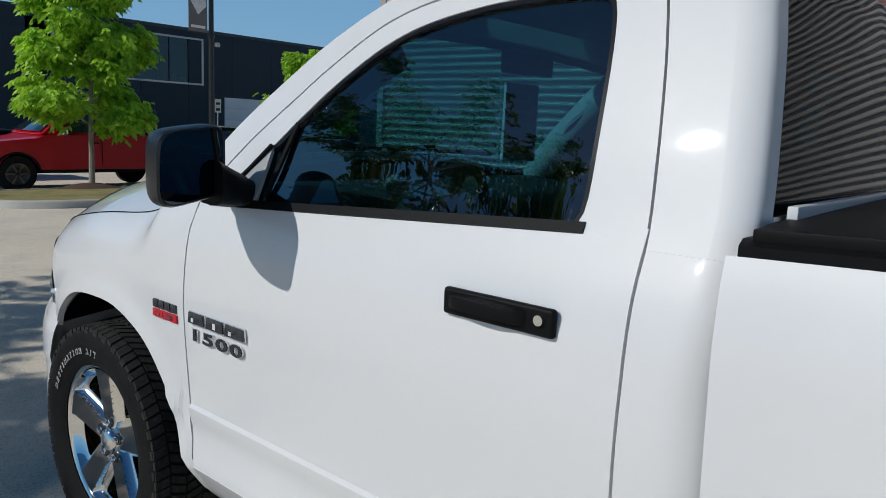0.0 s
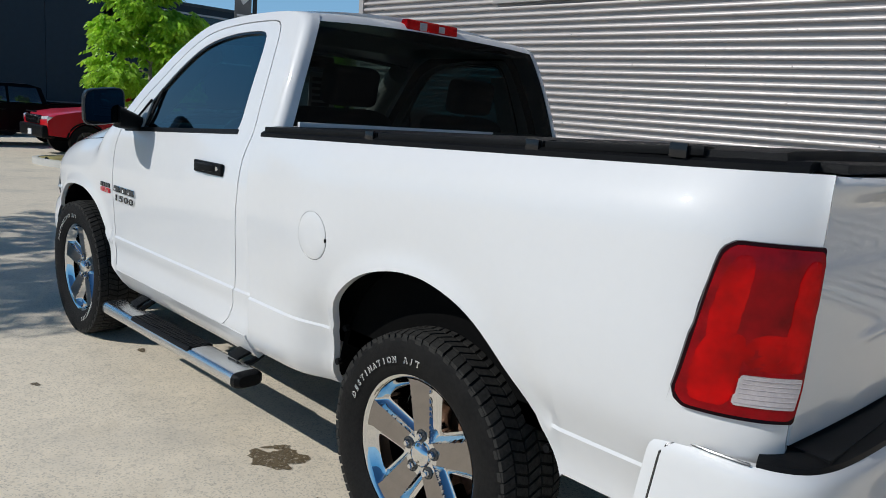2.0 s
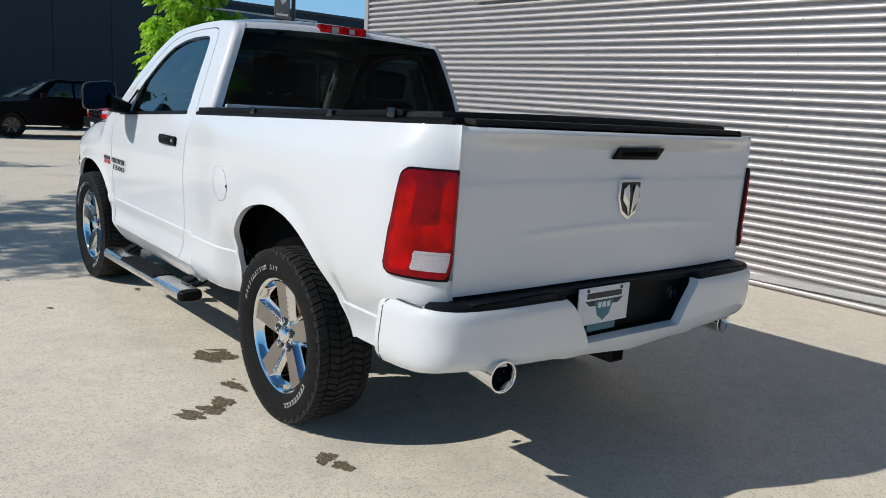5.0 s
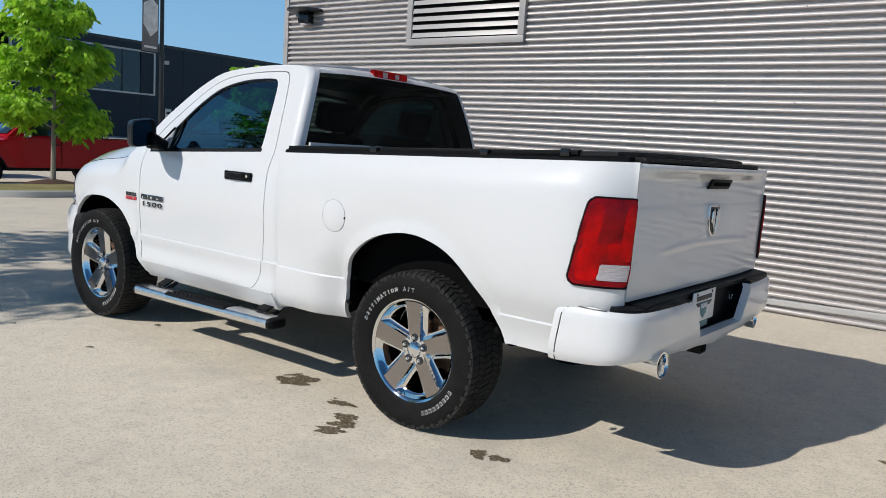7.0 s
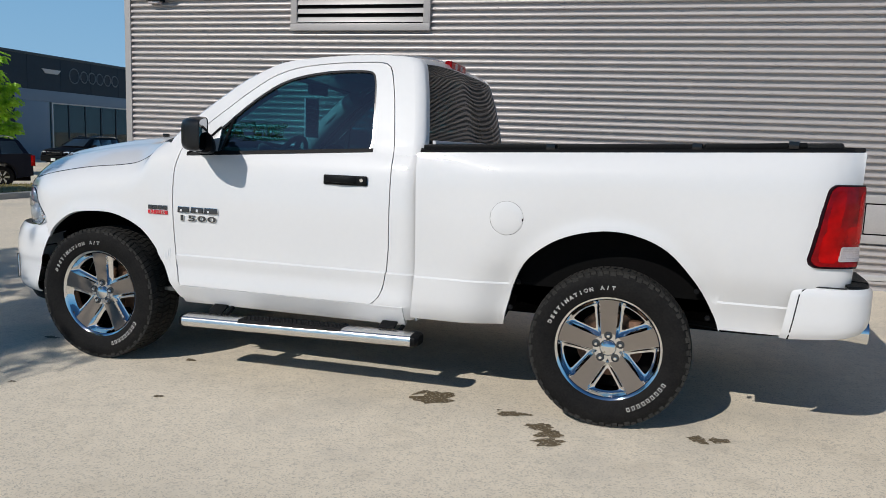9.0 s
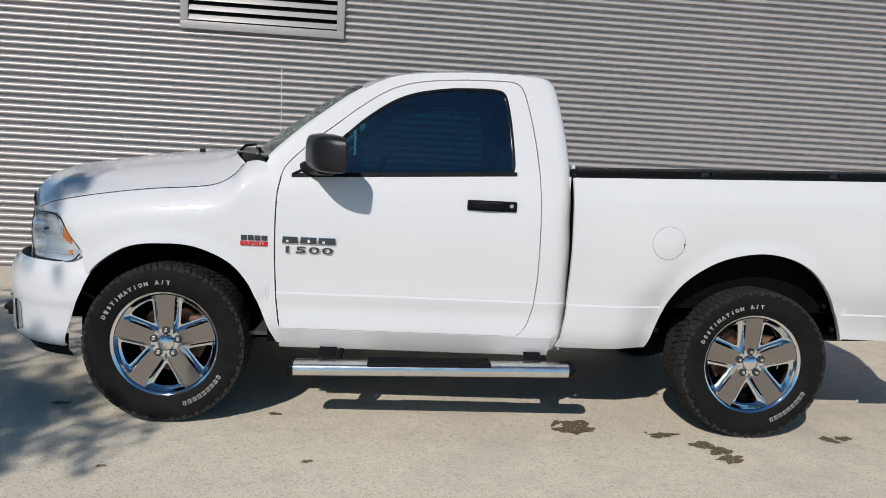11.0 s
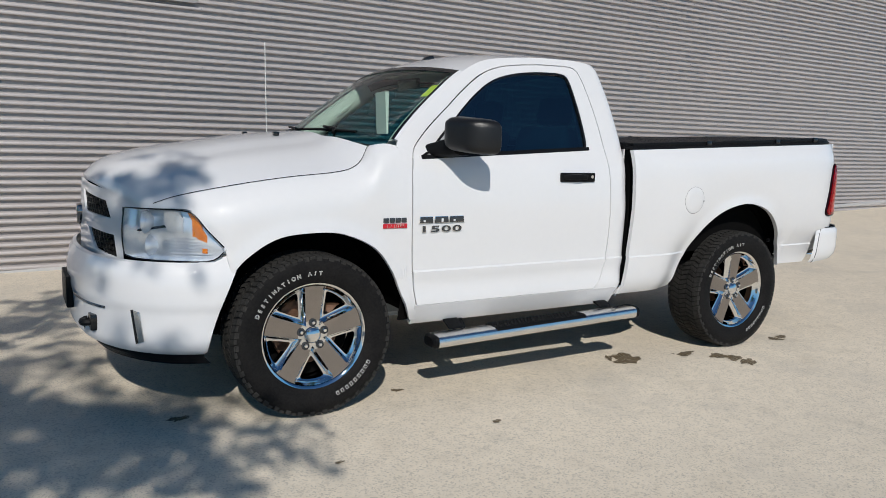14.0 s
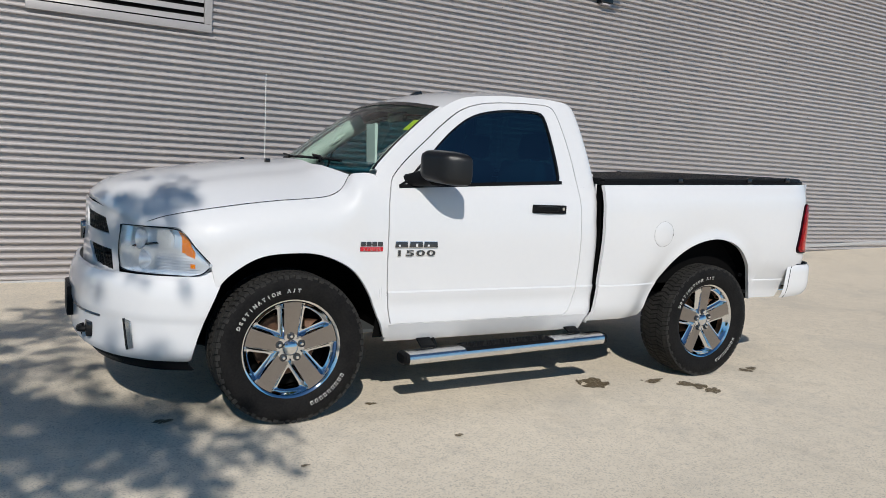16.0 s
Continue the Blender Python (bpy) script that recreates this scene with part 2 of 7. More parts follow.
CARGLASS = mat("car_window", (0.02, 0.03, 0.036), 0.06, var=0.1, spec=0.9, coat=0.6)


# ---- mesh helpers ----
def smooth(xs, ys):
    """A smooth curve through the points (xs rising), as a function of x; straight past both ends."""
    xs, ys = np.array(xs, float), np.array(ys, float)
    d = np.diff(ys) / np.diff(xs)
    m = np.empty(len(xs))
    m[0], m[-1] = d[0], d[-1]
    for i in range(1, len(xs) - 1):
        m[i] = 0 if d[i - 1] * d[i] <= 0 else 2 * d[i - 1] * d[i] / (d[i - 1] + d[i])

    def f(x):
        if x <= xs[0]:
            return float(ys[0])
        if x >= xs[-1]:
            return float(ys[-1])
        i = int(np.searchsorted(xs, x)) - 1
        h = xs[i + 1] - xs[i]
        t = (x - xs[i]) / h
        return float(ys[i] * (1 + 2 * t) * (1 - t) ** 2 + m[i] * h * t * (1 - t) ** 2 + ys[i + 1] * t * t * (3 - 2 * t) + m[i + 1] * h * t * t * (t - 1))
    return f


def path(points, count, closed=False, curved=True):
    """count points at even steps along a line (a smooth one) through the points."""
    p = [Vector(q) for q in points]
    if curved:
        fine, n = [], len(p)
        segs = n if closed else n - 1
        for i in range(segs):
            if closed:
                a, b, c, d = p[(i - 1) % n], p[i], p[(i + 1) % n], p[(i + 2) % n]
            else:
                a, b, c, d = p[max(i - 1, 0)], p[i], p[i + 1], p[min(i + 2, n - 1)]
            for k in range(8):
                t = k / 8
                fine.append(0.5 * (2 * b + (c - a) * t + (2 * a - 5 * b + 4 * c - d) * t * t + (3 * b - a - 3 * c + d) * t ** 3))
        fine.append(p[0].copy() if closed else p[-1].copy())
    else:
        fine = p + ([p[0]] if closed else [])
    lens = [0.0]
    for a, b in zip(fine, fine[1:]):
        lens.append(lens[-1] + (b - a).length)
    out, j = [], 0
    for i in range(count):
        s = lens[-1] * (i / count if closed else i / (count - 1))
        while j < len(lens) - 2 and lens[j + 1] < s:
            j += 1
        seg = lens[j + 1] - lens[j]
        out.append(fine[j].lerp(fine[j + 1], 0 if seg < 1e-9 else (s - lens[j]) / seg))
    return out


def mesh(name, verts, faces, material, sharp=35, flat=False):
    me = bpy.data.meshes.new(name)
    me.from_pydata([tuple(v) for v in verts], [], faces)
    for m in (material if isinstance(material, (list, tuple)) else [material]):
        me.materials.append(m)
    me.validate()
    if not flat:
        me.shade_smooth()
        me.set_sharp_from_angle(angle=radians(sharp))
    return me


def part(name, bm, material, parent, label="", sharp=35):
    """Links a bmesh or a mesh as one object under a thing or a part."""
    if isinstance(bm, bmesh.types.BMesh):
        me = bpy.data.meshes.new(name)
        bm.to_mesh(me)
        bm.free()
        me.materials.append(material)
        me.shade_smooth()
        me.set_sharp_from_angle(angle=radians(sharp))
    else:
        me = bm
    ob = new(name, me)
    ob.parent = parent
    if label:
        ob["label"] = label
    return ob


def thing(name, label, category, at=(0, 0, 0), group=""):
    ob = new(name)
    ob.empty_display_size = 0.2
    ob.location = at
    return tagged(ob, label, category, group)


def grid_data(rows):
    """Vertices and faces of a sheet, from rows of equally many points."""
    h, w = len(rows), len(rows[0])
    v = [p for r in rows for p in r]
    f = [(i * w + j, i * w + j + 1, (i + 1) * w + j + 1, (i + 1) * w + j) for i in range(h - 1) for j in range(w - 1)]
    return v, f


def rim_of(rows):
    return list(rows[0]) + [r[-1] for r in rows[1:]] + list(reversed(rows[-1]))[1:] + [r[0] for r in reversed(rows[1:-1])]


def panel(name, rows, material, parent, label="", depth=0.018, inward=None, sharp=35, mirror=False):
    """A pressed sheet: its skin and the edge that turns inward by depth."""
    rows = [[Vector(p) for p in r] for r in rows]
    v, f = grid_data(rows)
    rim = rim_of(rows)
    c = sum((Vector(p) for p in v), Vector()) / len(v)
    # inward direction: the mean normal, turned towards the axis of the vehicle
    mid = len(rows) // 2
    k = len(rows[0]) // 2
    nrm = (rows[mid][min(k + 1, len(rows[0]) - 1)] - rows[mid][k - 1]).cross(rows[min(mid + 1, len(rows) - 1)][k] - rows[mid - 1][k])
    nrm.normalize()
    inn = Vector(inward) if inward is not None else (nrm if nrm.y * c.y < 0 else -nrm)
    outward_ok = nrm.dot(inn) < 0
    base = len(v)
    v = [p.copy() for p in v] + [p + inn * depth for p in rim]
    index = {}
    h, w = len(rows), len(rows[0])
    ring = [(0, j) for j in range(w)] + [(i, w - 1) for i in range(1, h)] + [(h - 1, j) for j in range(w - 2, -1, -1)] + [(i, 0) for i in range(h - 2, 0, -1)]
    ids = [i * w + j for i, j in ring]
    n = len(ids)
    f = list(f) + [(ids[(k + 1) % n], ids[k], base + k, base + (k + 1) % n) for k in range(n)]
    if not outward_ok:
        f = [tuple(reversed(q)) for q in f]
    if mirror:
        v = [Vector((p.x, -p.y, p.z)) for p in v]
        f = [tuple(reversed(q)) for q in f]
    return part(name, mesh(name, v, f, material, sharp), None, parent, label)


def bm_box(lo, hi, bevel=0.0, seg=2):
    bm = bmesh.new()
    bmesh.ops.create_cube(bm, size=1)
    for v in bm.verts:
        v.co = Vector([lo[i] + (v.co[i] + 0.5) * (hi[i] - lo[i]) for i in range(3)])
    if bevel:
        bmesh.ops.bevel(bm, geom=list(bm.edges), offset=bevel, segments=seg, affect="EDGES", profile=0.6)
    return bm


def bm_prism(points, depth, bevel=0.0, seg=2):
    """A closed flat outline of 3D points, pushed out along the vector depth."""
    bm = bmesh.new()
    a = [bm.verts.new(p) for p in points]
    face = bm.faces.new(a)
    r = bmesh.ops.extrude_face_region(bm, geom=[face])
    for v in [e for e in r["geom"] if isinstance(e, bmesh.types.BMVert)]:
        v.co += Vector(depth)
    bmesh.ops.recalc_face_normals(bm, faces=list(bm.faces))
    if bevel:
        bmesh.ops.bevel(bm, geom=list(bm.edges), offset=bevel, segments=seg, affect="EDGES", profile=0.6)
    return bm


def bm_lathe(profile, steps=48, axis="Y"):
    """Turns a profile of (radius, along) round an axis through the origin."""
    bm = bmesh.new()
    rings = []
    for i in range(steps):
        a = 2 * math.pi * i / steps
        ca, sa = math.cos(a), math.sin(a)
        row = []
        for r, t in profile:
            co = {"Y": (r * ca, t, r * sa), "Z": (r * ca, r * sa, t), "X": (t, r * ca, r * sa)}[axis]
            row.append(bm.verts.new(co))
        rings.append(row)
    for i in range(steps):
        a, b = rings[i], rings[(i + 1) % steps]
        for j in range(len(profile) - 1):
            bm.faces.new((a[j], a[j + 1], b[j + 1], b[j]))
    bmesh.ops.remove_doubles(bm, verts=list(bm.verts), dist=1e-5)
    bmesh.ops.recalc_face_normals(bm, faces=list(bm.faces))
    return bm


def bm_tube(points, radius, sides=8, caps=True):
    """A round bar along a line of points; radius may be a list."""
    bm = bmesh.new()
    pts = [Vector(p) for p in points]
    rs = radius if isinstance(radius, (list, tuple)) else [radius] * len(pts)
    rings = []
    for i, p in enumerate(pts):
        d = (pts[min(i + 1, len(pts) - 1)] - pts[max(i - 1, 0)]).normalized()
        u = d.cross(Vector((0, 0, 1)) if abs(d.z) < 0.9 else Vector((1, 0, 0))).normalized()
        w = d.cross(u)
        rings.append([bm.verts.new(p + (u * math.cos(2 * math.pi * k / sides) + w * math.sin(2 * math.pi * k / sides)) * rs[i]) for k in range(sides)])
    for a, b in zip(rings, rings[1:]):
        for k in range(sides):
            bm.faces.new((a[k], a[(k + 1) % sides], b[(k + 1) % sides], b[k]))
    if caps:
        bm.faces.new(list(reversed(rings[0])))
        bm.faces.new(rings[-1])
    return bm


def join(a, b, m=None):
    """Adds bmesh b, moved by m, to bmesh a."""
    me = bpy.data.meshes.new("tmp")
    b.to_mesh(me)
    b.free()
    if m is not None:
        me.transform(m)
    a.from_mesh(me)
    bpy.data.meshes.remove(me)
    return a


def text_mesh(body, size, depth, material, spacing=1.0, bold=0.0):
    cu = bpy.data.curves.new("text", "FONT")
    cu.body, cu.size, cu.extrude, cu.align_x, cu.align_y, cu.space_character, cu.offset = body, size, depth, "CENTER", "CENTER", spacing, bold
    cu.resolution_u = 3
    ob = bpy.data.objects.new("text", cu)
    scene.collection.objects.link(ob)
    dg = bpy.context.evaluated_depsgraph_get()
    me = bpy.data.meshes.new_from_object(ob.evaluated_get(dg))
    bpy.data.objects.remove(ob)
    bpy.data.curves.remove(cu)
    me.materials.clear()
    me.materials.append(material)
    return me


# ---- the white pickup truck: nose towards -x, axle lines at x = 0 and x = 3.098 ----
WB, TYRE_R = 3.098, 0.408
truck = thing("pickup_truck", "white regular-cab pickup truck with chrome wheels and black bed cover", "pickup truck")
side = smooth([0.38, 0.42, 0.47, 0.52, 0.56, 0.62, 0.690, 0.700, 0.80, 1.00, 1.15, 1.24, 1.30, 1.36, 1.50, 1.70, 1.85, 1.95],
              [0.880, 0.915, 0.945, 0.968, 0.963, 0.958, 0.9685, 0.9600, 0.964, 0.972, 0.962, 0.945, 0.922, 0.893, 0.845, 0.768, 0.705, 0.66])


def SP(x, z, inset=0.0, s=-1):
    """A point of the cab's side."""
    return Vector((x, s * (side(z) - inset), z))


def both(build):
    for s in (-1, 1):
        build(s)


# cab: the door opening, the door's outline and the cab's edge, from the foot of the windshield pillar over the roof to the rear
WIN = [(0.655, 1.312), (0.72, 1.385), (0.83, 1.487), (0.915, 1.568), (1.00, 1.640), (1.113, 1.716), (1.235, 1.764), (1.41, 1.796), (1.595, 1.806), (1.675, 1.800), (1.708, 1.775), (1.730, 1.682), (1.748, 1.531), (1.757, 1.40), (1.745, 1.358)]
DOOR_UP = [(0.553, 1.285), (0.575, 1.345), (0.682, 1.456), (0.828, 1.578), (0.932, 1.664), (1.081, 1.765), (1.239, 1.818), (1.45, 1.843), (1.62, 1.850), (1.745, 1.848), (1.796, 1.815), (1.834, 1.688), (1.864, 1.532), (1.882, 1.400), (1.888, 1.335)]
EDGE = [(0.47, 1.345), (0.50, 1.395), (0.629, 1.520), (0.774, 1.640), (0.90, 1.735), (1.06, 1.825), (1.20, 1.862), (1.45, 1.886), (1.66, 1.893), (1.82, 1.889), (1.905, 1.862), (1.945, 1.735), (1.975, 1.560), (1.992, 1.42), (1.995, 1.335)]
door_front = smooth([0.42, 0.50, 0.57, 0.69, 0.89, 1.03, 1.18, 1.285], [0.598, 0.575, 0.560, 0.547, 0.537, 0.535, 0.537, 0.553])
door_rear = smooth([0.50, 0.52, 0.56, 0.61, 0.71, 0.86, 1.08, 1.335], [1.765, 1.808, 1.845, 1.865, 1.886, 1.896, 1.895, 1.888])
cab_rear = smooth([0.42, 0.46, 0.55, 0.72, 0.96, 1.11, 1.335], [1.965, 1.985, 2.005, 2.012, 2.012, 2.005, 1.995])
N = 61
win3 = path([SP(x, z, 0.012) for x, z in WIN], N)
frame_in = path([SP(x, z) for x, z in WIN], N)
door3 = path([SP(x, z) for x, z in DOOR_UP], N)
edge3 = path([SP(x, z, 0.003) for x, z in EDGE], N)
belt = lambda x: 1.292 + (x - 0.6) * 0.0555


def lerp_rows(a, b, n, bulge=0.0):
    out = []
    for k in range(n):
        t = k / (n - 1)
        out.append([p.lerp(q, t) + Vector((0, -bulge * 4 * t * (1 - t), 0)) for p, q in zip(a, b)])
    return out


def offset(curve, d):
    """The curve, drawn in its own sheet a little outward (d > 0: away from the window)."""
    out = []
    for i, p in enumerate(curve):
        t = (curve[min(i + 1, len(curve) - 1)] - curve[max(i - 1, 0)]).normalized()
        n = Vector((-t.z, 0, t.x))
        q = p + n * d
        out.append(SP(q.x, q.z))
    return out


def build_cab_side(s):
    m = s > 0
    door = new("door")
    door.parent = truck
    # lower door
    rows = []
    for i in range(40):
        t = i / 39
        row = []
        for j in range(33):
            u = j / 32
            zt = belt(0.553 + u * 1.335) + 0.006
            z = float(np.interp(i, [0, 9, 10, 39], [0.512, 0.690, 0.6995, zt]))
            x0, x1 = door_front(z) + 0.003, door_rear(z) - 0.003
            x = x0 + (x1 - x0) * u
            row.append(SP(x, z))
        rows.append(row)
    panel("door_panel", rows, PAINT, door, mirror=m)
    panel("door_frame", lerp_rows(frame_in, offset(door3, -0.003), 7), PAINT, door, mirror=m, depth=0.02)
    # black surround of the glass, glass, belt strip
    panel("window_seal", lerp_rows([SP(p.x, p.z, 0.004) for p in offset(frame_in, -0.012)], [SP(p.x, p.z, 0.004) for p in offset(frame_in, 0.001)], 2), GLOSSBLACK, door, mirror=m, depth=0.012)
    rows = []
    for i in range(13):
        t = i / 12
        row = []
        for k in range(N):
            p = win3[k]
            zb = belt(p.x) + 0.004
            row.append(SP(p.x, zb + (p.z - zb) * t, 0.014))
        rows.append(row)
    g = panel("door_glass", rows, TINT, door, "dark tinted door glass", depth=0.003, mirror=m)
    rows = [[SP(x, belt(x) + dz, -0.004) for x in np.linspace(0.605, 1.765, 30)] for dz in (-0.008, 0.012)]
    panel("belt_strip", rows, PLASTIC, door, mirror=m, depth=0.012)
    # inner quarter divider ahead of the glass
    part("divider", bm_tube([SP(0.825, 1.325, 0.006, s), SP(0.868, 1.520, 0.006, s)], 0.008, 6), PLASTIC, door)
    # sail panel under the pillar
    tri = [SP(0.60, 1.298, -0.002, s), SP(0.80, 1.308, -0.002, s), SP(0.80, 1.455, -0.002, s), SP(0.66, 1.325, -0.002, s)]
    part("sail_panel", bm_prism(tri, (0, -s * 0.012, 0), 0.003), SAIL, door, "smooth grey sail panel")
    part("sail_rim", bm_tube([SP(0.612, 1.300, -0.006, s), SP(0.668, 1.330, -0.006, s), SP(0.735, 1.395, -0.006, s), SP(0.80, 1.458, -0.006, s)], 0.007, 6), PLASTIC, door)
    # handle: a recess plate, a grip and a lock
    h = part("handle_base", bm_box((1.505, -0.010, 1.158), (1.762, 0.008, 1.212), 0.009, 4), PLASTIC, door, "black plastic door handle")
    h.matrix_local = pose(0, s * (side(1.185) + 0.006), 0.004)
    grip = []
    for i in range(15):
        t = i / 14
        x = 1.515 + 0.195 * t
        out = 0.030 * (math.sin(math.pi * min(1, max(0, t * 1.0)))) ** 0.45 + 0.004
        grip.append([Vector((x, -out * k, 1.187 + 0.019 * math.cos(a) * (1 - 0.25 * abs(t - 0.5)))) for a, k in ((math.pi, 0.35), (2.4, 0.9), (1.57, 1.0), (0.75, 0.9), (0, 0.35))])
    v, f = grid_data(grip)
    gr = part("grip", mesh("grip", v, f, PLASTIC), None, h)
    gr.scale = (1, -s, 1)
    gr.location = (0, 0, 0)
    lk = part("lock", bm_lathe([(0, -0.006), (0.010, -0.006), (0.011, 0.004)], 16), CHROME, h, "chrome lock cylinder")
    lk.location = (1.733, s * 0.010, 1.189)
    # inner door skin, so that no light leaks
    rows = [[SP(x, z, 0.075) for x in np.linspace(0.60, 1.85, 6)] for z in np.linspace(0.50, 1.29, 5)]
    panel("door_trim", rows, CABIN, door, mirror=m, depth=0.02)
    # cab skin round the door
    panel("cab_side", lerp_rows(offset(door3, 0.003), edge3, 7), PAINT, truck, mirror=m)
    # pillar behind the door, below the belt, with its rounded rear corner
    rows = []
    for i in range(24):
        z = float(np.interp(i, [0, 8, 9, 23], [0.425, 0.690, 0.6995, 1.335]))
        x0 = door_rear(z) + 0.003 if z > 0.515 else 1.76
        early = min(1, max(0, (1.33 - z) / 0.20))
        x1 = cab_rear(z) - 0.045 * early
        row = [SP(x0 + (x1 - x0) * j / 7, z) for j in range(8)]
        for a in np.linspace(0.12, 1, 8) * math.pi / 2:
            row.append(Vector((x1 + (0.060 + 0.045 * early) * math.sin(a), -(side(z) - (0.036 + 0.045 * early) * (1 - math.cos(a))), z)))
        rows.append(row)
    panel("cab_corner", rows, PAINT, truck, mirror=m)
    # rear corner of the upper cab
    tail = edge3[int(N * 0.70):]
    rows = []
    for a in np.linspace(0, 1, 7) * math.pi / 2:
        rows.append([Vector((p.x + 0.060 * math.sin(a), p.y + 0.036 * (1 - math.cos(a)), p.z)) for p in tail])
    panel("cab_rear_corner", rows, PAINT, truck, mirror=m)
    # rocker
    rows = [[SP(x, z) for x in np.linspace(0.565, 1.985, 24)] for z in np.linspace(0.395, 0.508, 8)]
    panel("rocker_panel", rows, PAINT, truck, mirror=m, depth=0.05)
    # near-black backing sheets: their colour gives the seams their shade
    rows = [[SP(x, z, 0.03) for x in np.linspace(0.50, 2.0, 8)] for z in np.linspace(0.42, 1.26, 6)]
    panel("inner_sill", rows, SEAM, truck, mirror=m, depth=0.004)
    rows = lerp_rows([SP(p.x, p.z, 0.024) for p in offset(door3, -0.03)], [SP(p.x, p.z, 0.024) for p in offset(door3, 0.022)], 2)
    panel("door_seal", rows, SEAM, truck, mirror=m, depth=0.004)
    # side mirror
    mir = part("side_mirror", bm_mirror_shell(), SATINBLACK, truck, "large black folding side mirror")
    mir.matrix_local = Matrix.Diagonal((1, -s, 1, 1))
    mg = part("mirror_glass", bm_mirror_glass(), MIRROR, mir)
    part("mirror_arm", bm_mirror_arm(), PLASTIC, mir)
    badge_side(door, s)


def bm_mirror_shell():
    """Left mirror's housing: a rounded shell, open to the rear, with its glass set in."""
    rows = []
    for i, (dx, k) in enumerate(((0.105, 0.50), (0.100, 0.68), (0.080, 0.86), (0.045, 0.96), (0.0, 1.0), (-0.045, 1.01), (-0.10, 0.99), (-0.112, 0.95), (-0.105, 0.90))):
        row = []
        for a in np.linspace(0, 2 * math.pi, 33)[:-1]:
            c, sn = math.cos(a), math.sin(a)
            y = math.copysign(abs(c) ** 0.42, c) * 0.110 * k
            z = math.copysign(abs(sn) ** 0.42, sn) * 0.090 * k
            # the outer flank draws in towards the front
            y += max(0, -c) ** 0.5 * (0.040 * max(0, (dx + 0.10) / 0.205) ** 1.4 - 0.018)
            row.append(Vector((0.776 - 0.62 * dx - y * 0.42, -1.112 + y, 1.412 + z + 0.010 * (y / 0.10))))
        rows.append(row + [row[0]])
    bm = bmesh.new()
    v, f = grid_data(rows)
    bv = [bm.verts.new(p) for p in v]
    for q in f:
        try:
            bm.faces.new([bv[i] for i in q])
        except ValueError:
            pass
    cap = [bv[j] for j in range(32)]
    bm.faces.new(cap)
    bmesh.ops.remove_doubles(bm, verts=list(bm.verts), dist=1e-5)
    bmesh.ops.recalc_face_normals(bm, faces=list(bm.faces))
    return bm


def bm_mirror_glass():
    pts = []
    for a in np.linspace(0, 2 * math.pi, 41)[:-1]:
        c, sn = math.cos(a), math.sin(a)
        y = math.copysign(abs(c) ** 0.4, c) * 0.103
        z = math.copysign(abs(sn) ** 0.4, sn) * 0.082
        y -= 0.018 * max(0, -c) ** 0.5
        pts.append((0.842 - y * 0.42, -1.112 + y, 1.412 + z + 0.010 * (y / 0.10)))
    return bm_prism(pts, (-0.012, 0, 0))


def bm_mirror_arm():
    pts = path([(0.71, -0.90, 1.332), (0.745, -0.95, 1.342), (0.775, -1.00, 1.352), (0.790, -1.045, 1.366)], 10)
    bm = bmesh.new()
    rows = []
    for i, p in enumerate(pts):
        t = i / 9
        w, hgt = 0.072 - 0.010 * t, 0.036 + 0.022 * t
        rows.append([bm.verts.new((p.x + w * math.copysign(abs(math.cos(a)) ** 0.6, math.cos(a)), p.y, p.z + hgt * math.copysign(abs(math.sin(a)) ** 0.6, math.sin(a)))) for a in np.linspace(0, 2 * math.pi, 17)[:-1]])
    for a, b in zip(rows, rows[1:]):
        for k in range(16):
            bm.faces.new((a[k], a[(k + 1) % 16], b[(k + 1) % 16], b[k]))
    bm.faces.new(rows[0])
    bm.faces.new(rows[-1])
    bmesh.ops.recalc_face_normals(bm, faces=list(bm.faces))
    return bm


def badge_side(door, s):
    """Model badge on the door: a row of plain blocks over the figures 1500."""
    y = s * (side(0.96) + 0.003)
    turn = pose(0, 0, 0, 90, 0, 0) if s < 0 else pose(0, 0, 0, 90, 0, 180)
    for k, w in enumerate((0.080, 0.084, 0.090)):
        x0 = 0.574 + 0.090 * k
        b = part("badge_block", bm_prism([(x0, 0, 0.952), (x0 + w, 0, 0.952), (x0 + w - 0.004, 0, 0.984), (x0 + 0.004, 0, 0.984)], (0, s * 0.009, 0), 0.003), BADGE, door, "grey badge block with bright bevel")
        b.location = (0, y, 0)
        q = part("badge_rim", bm_prism([(x0 - 0.002, 0, 0.950), (x0 + w + 0.002, 0, 0.950), (x0 + w - 0.002, 0, 0.986), (x0 + 0.002, 0, 0.986)], (0, s * 0.005, 0), 0.002), CHROME, b)
        for e in (0.25 + 0.2 * (k % 2),):
            part("block_slot", bm_box((x0 + w * e, -0.0005, 0.957), (x0 + w * e + 0.012, 0.0005, 0.968 + 0.006 * (k % 2)), 0), PAINT, b).location = (0, s * 0.0095, 0)
    for k, ch in enumerate("1500"):
        at = pose(0.602 + 0.067 * k if s < 0 else 0.803 - 0.067 * k, y + s * 0.003, 0.917) @ turn @ Matrix.Diagonal((2.5, 1, 1, 1))
        num = part("model_figure", text_mesh(ch, 0.046, 0.0022, BADGE, 1, 0.0006), None, door, "grey metal figure")
        num.matrix_local = at
        rimn = part("figure_rim", text_mesh(ch, 0.046, 0.0018, CHROME, 1, 0.0020), None, num)
        rimn.location = (0, 0, -0.0016)


both(build_cab_side)

# roof, windshield and rear window between the two cab edges
i0, i1, i2 = int(N * 0.33), int(N * 0.66), N


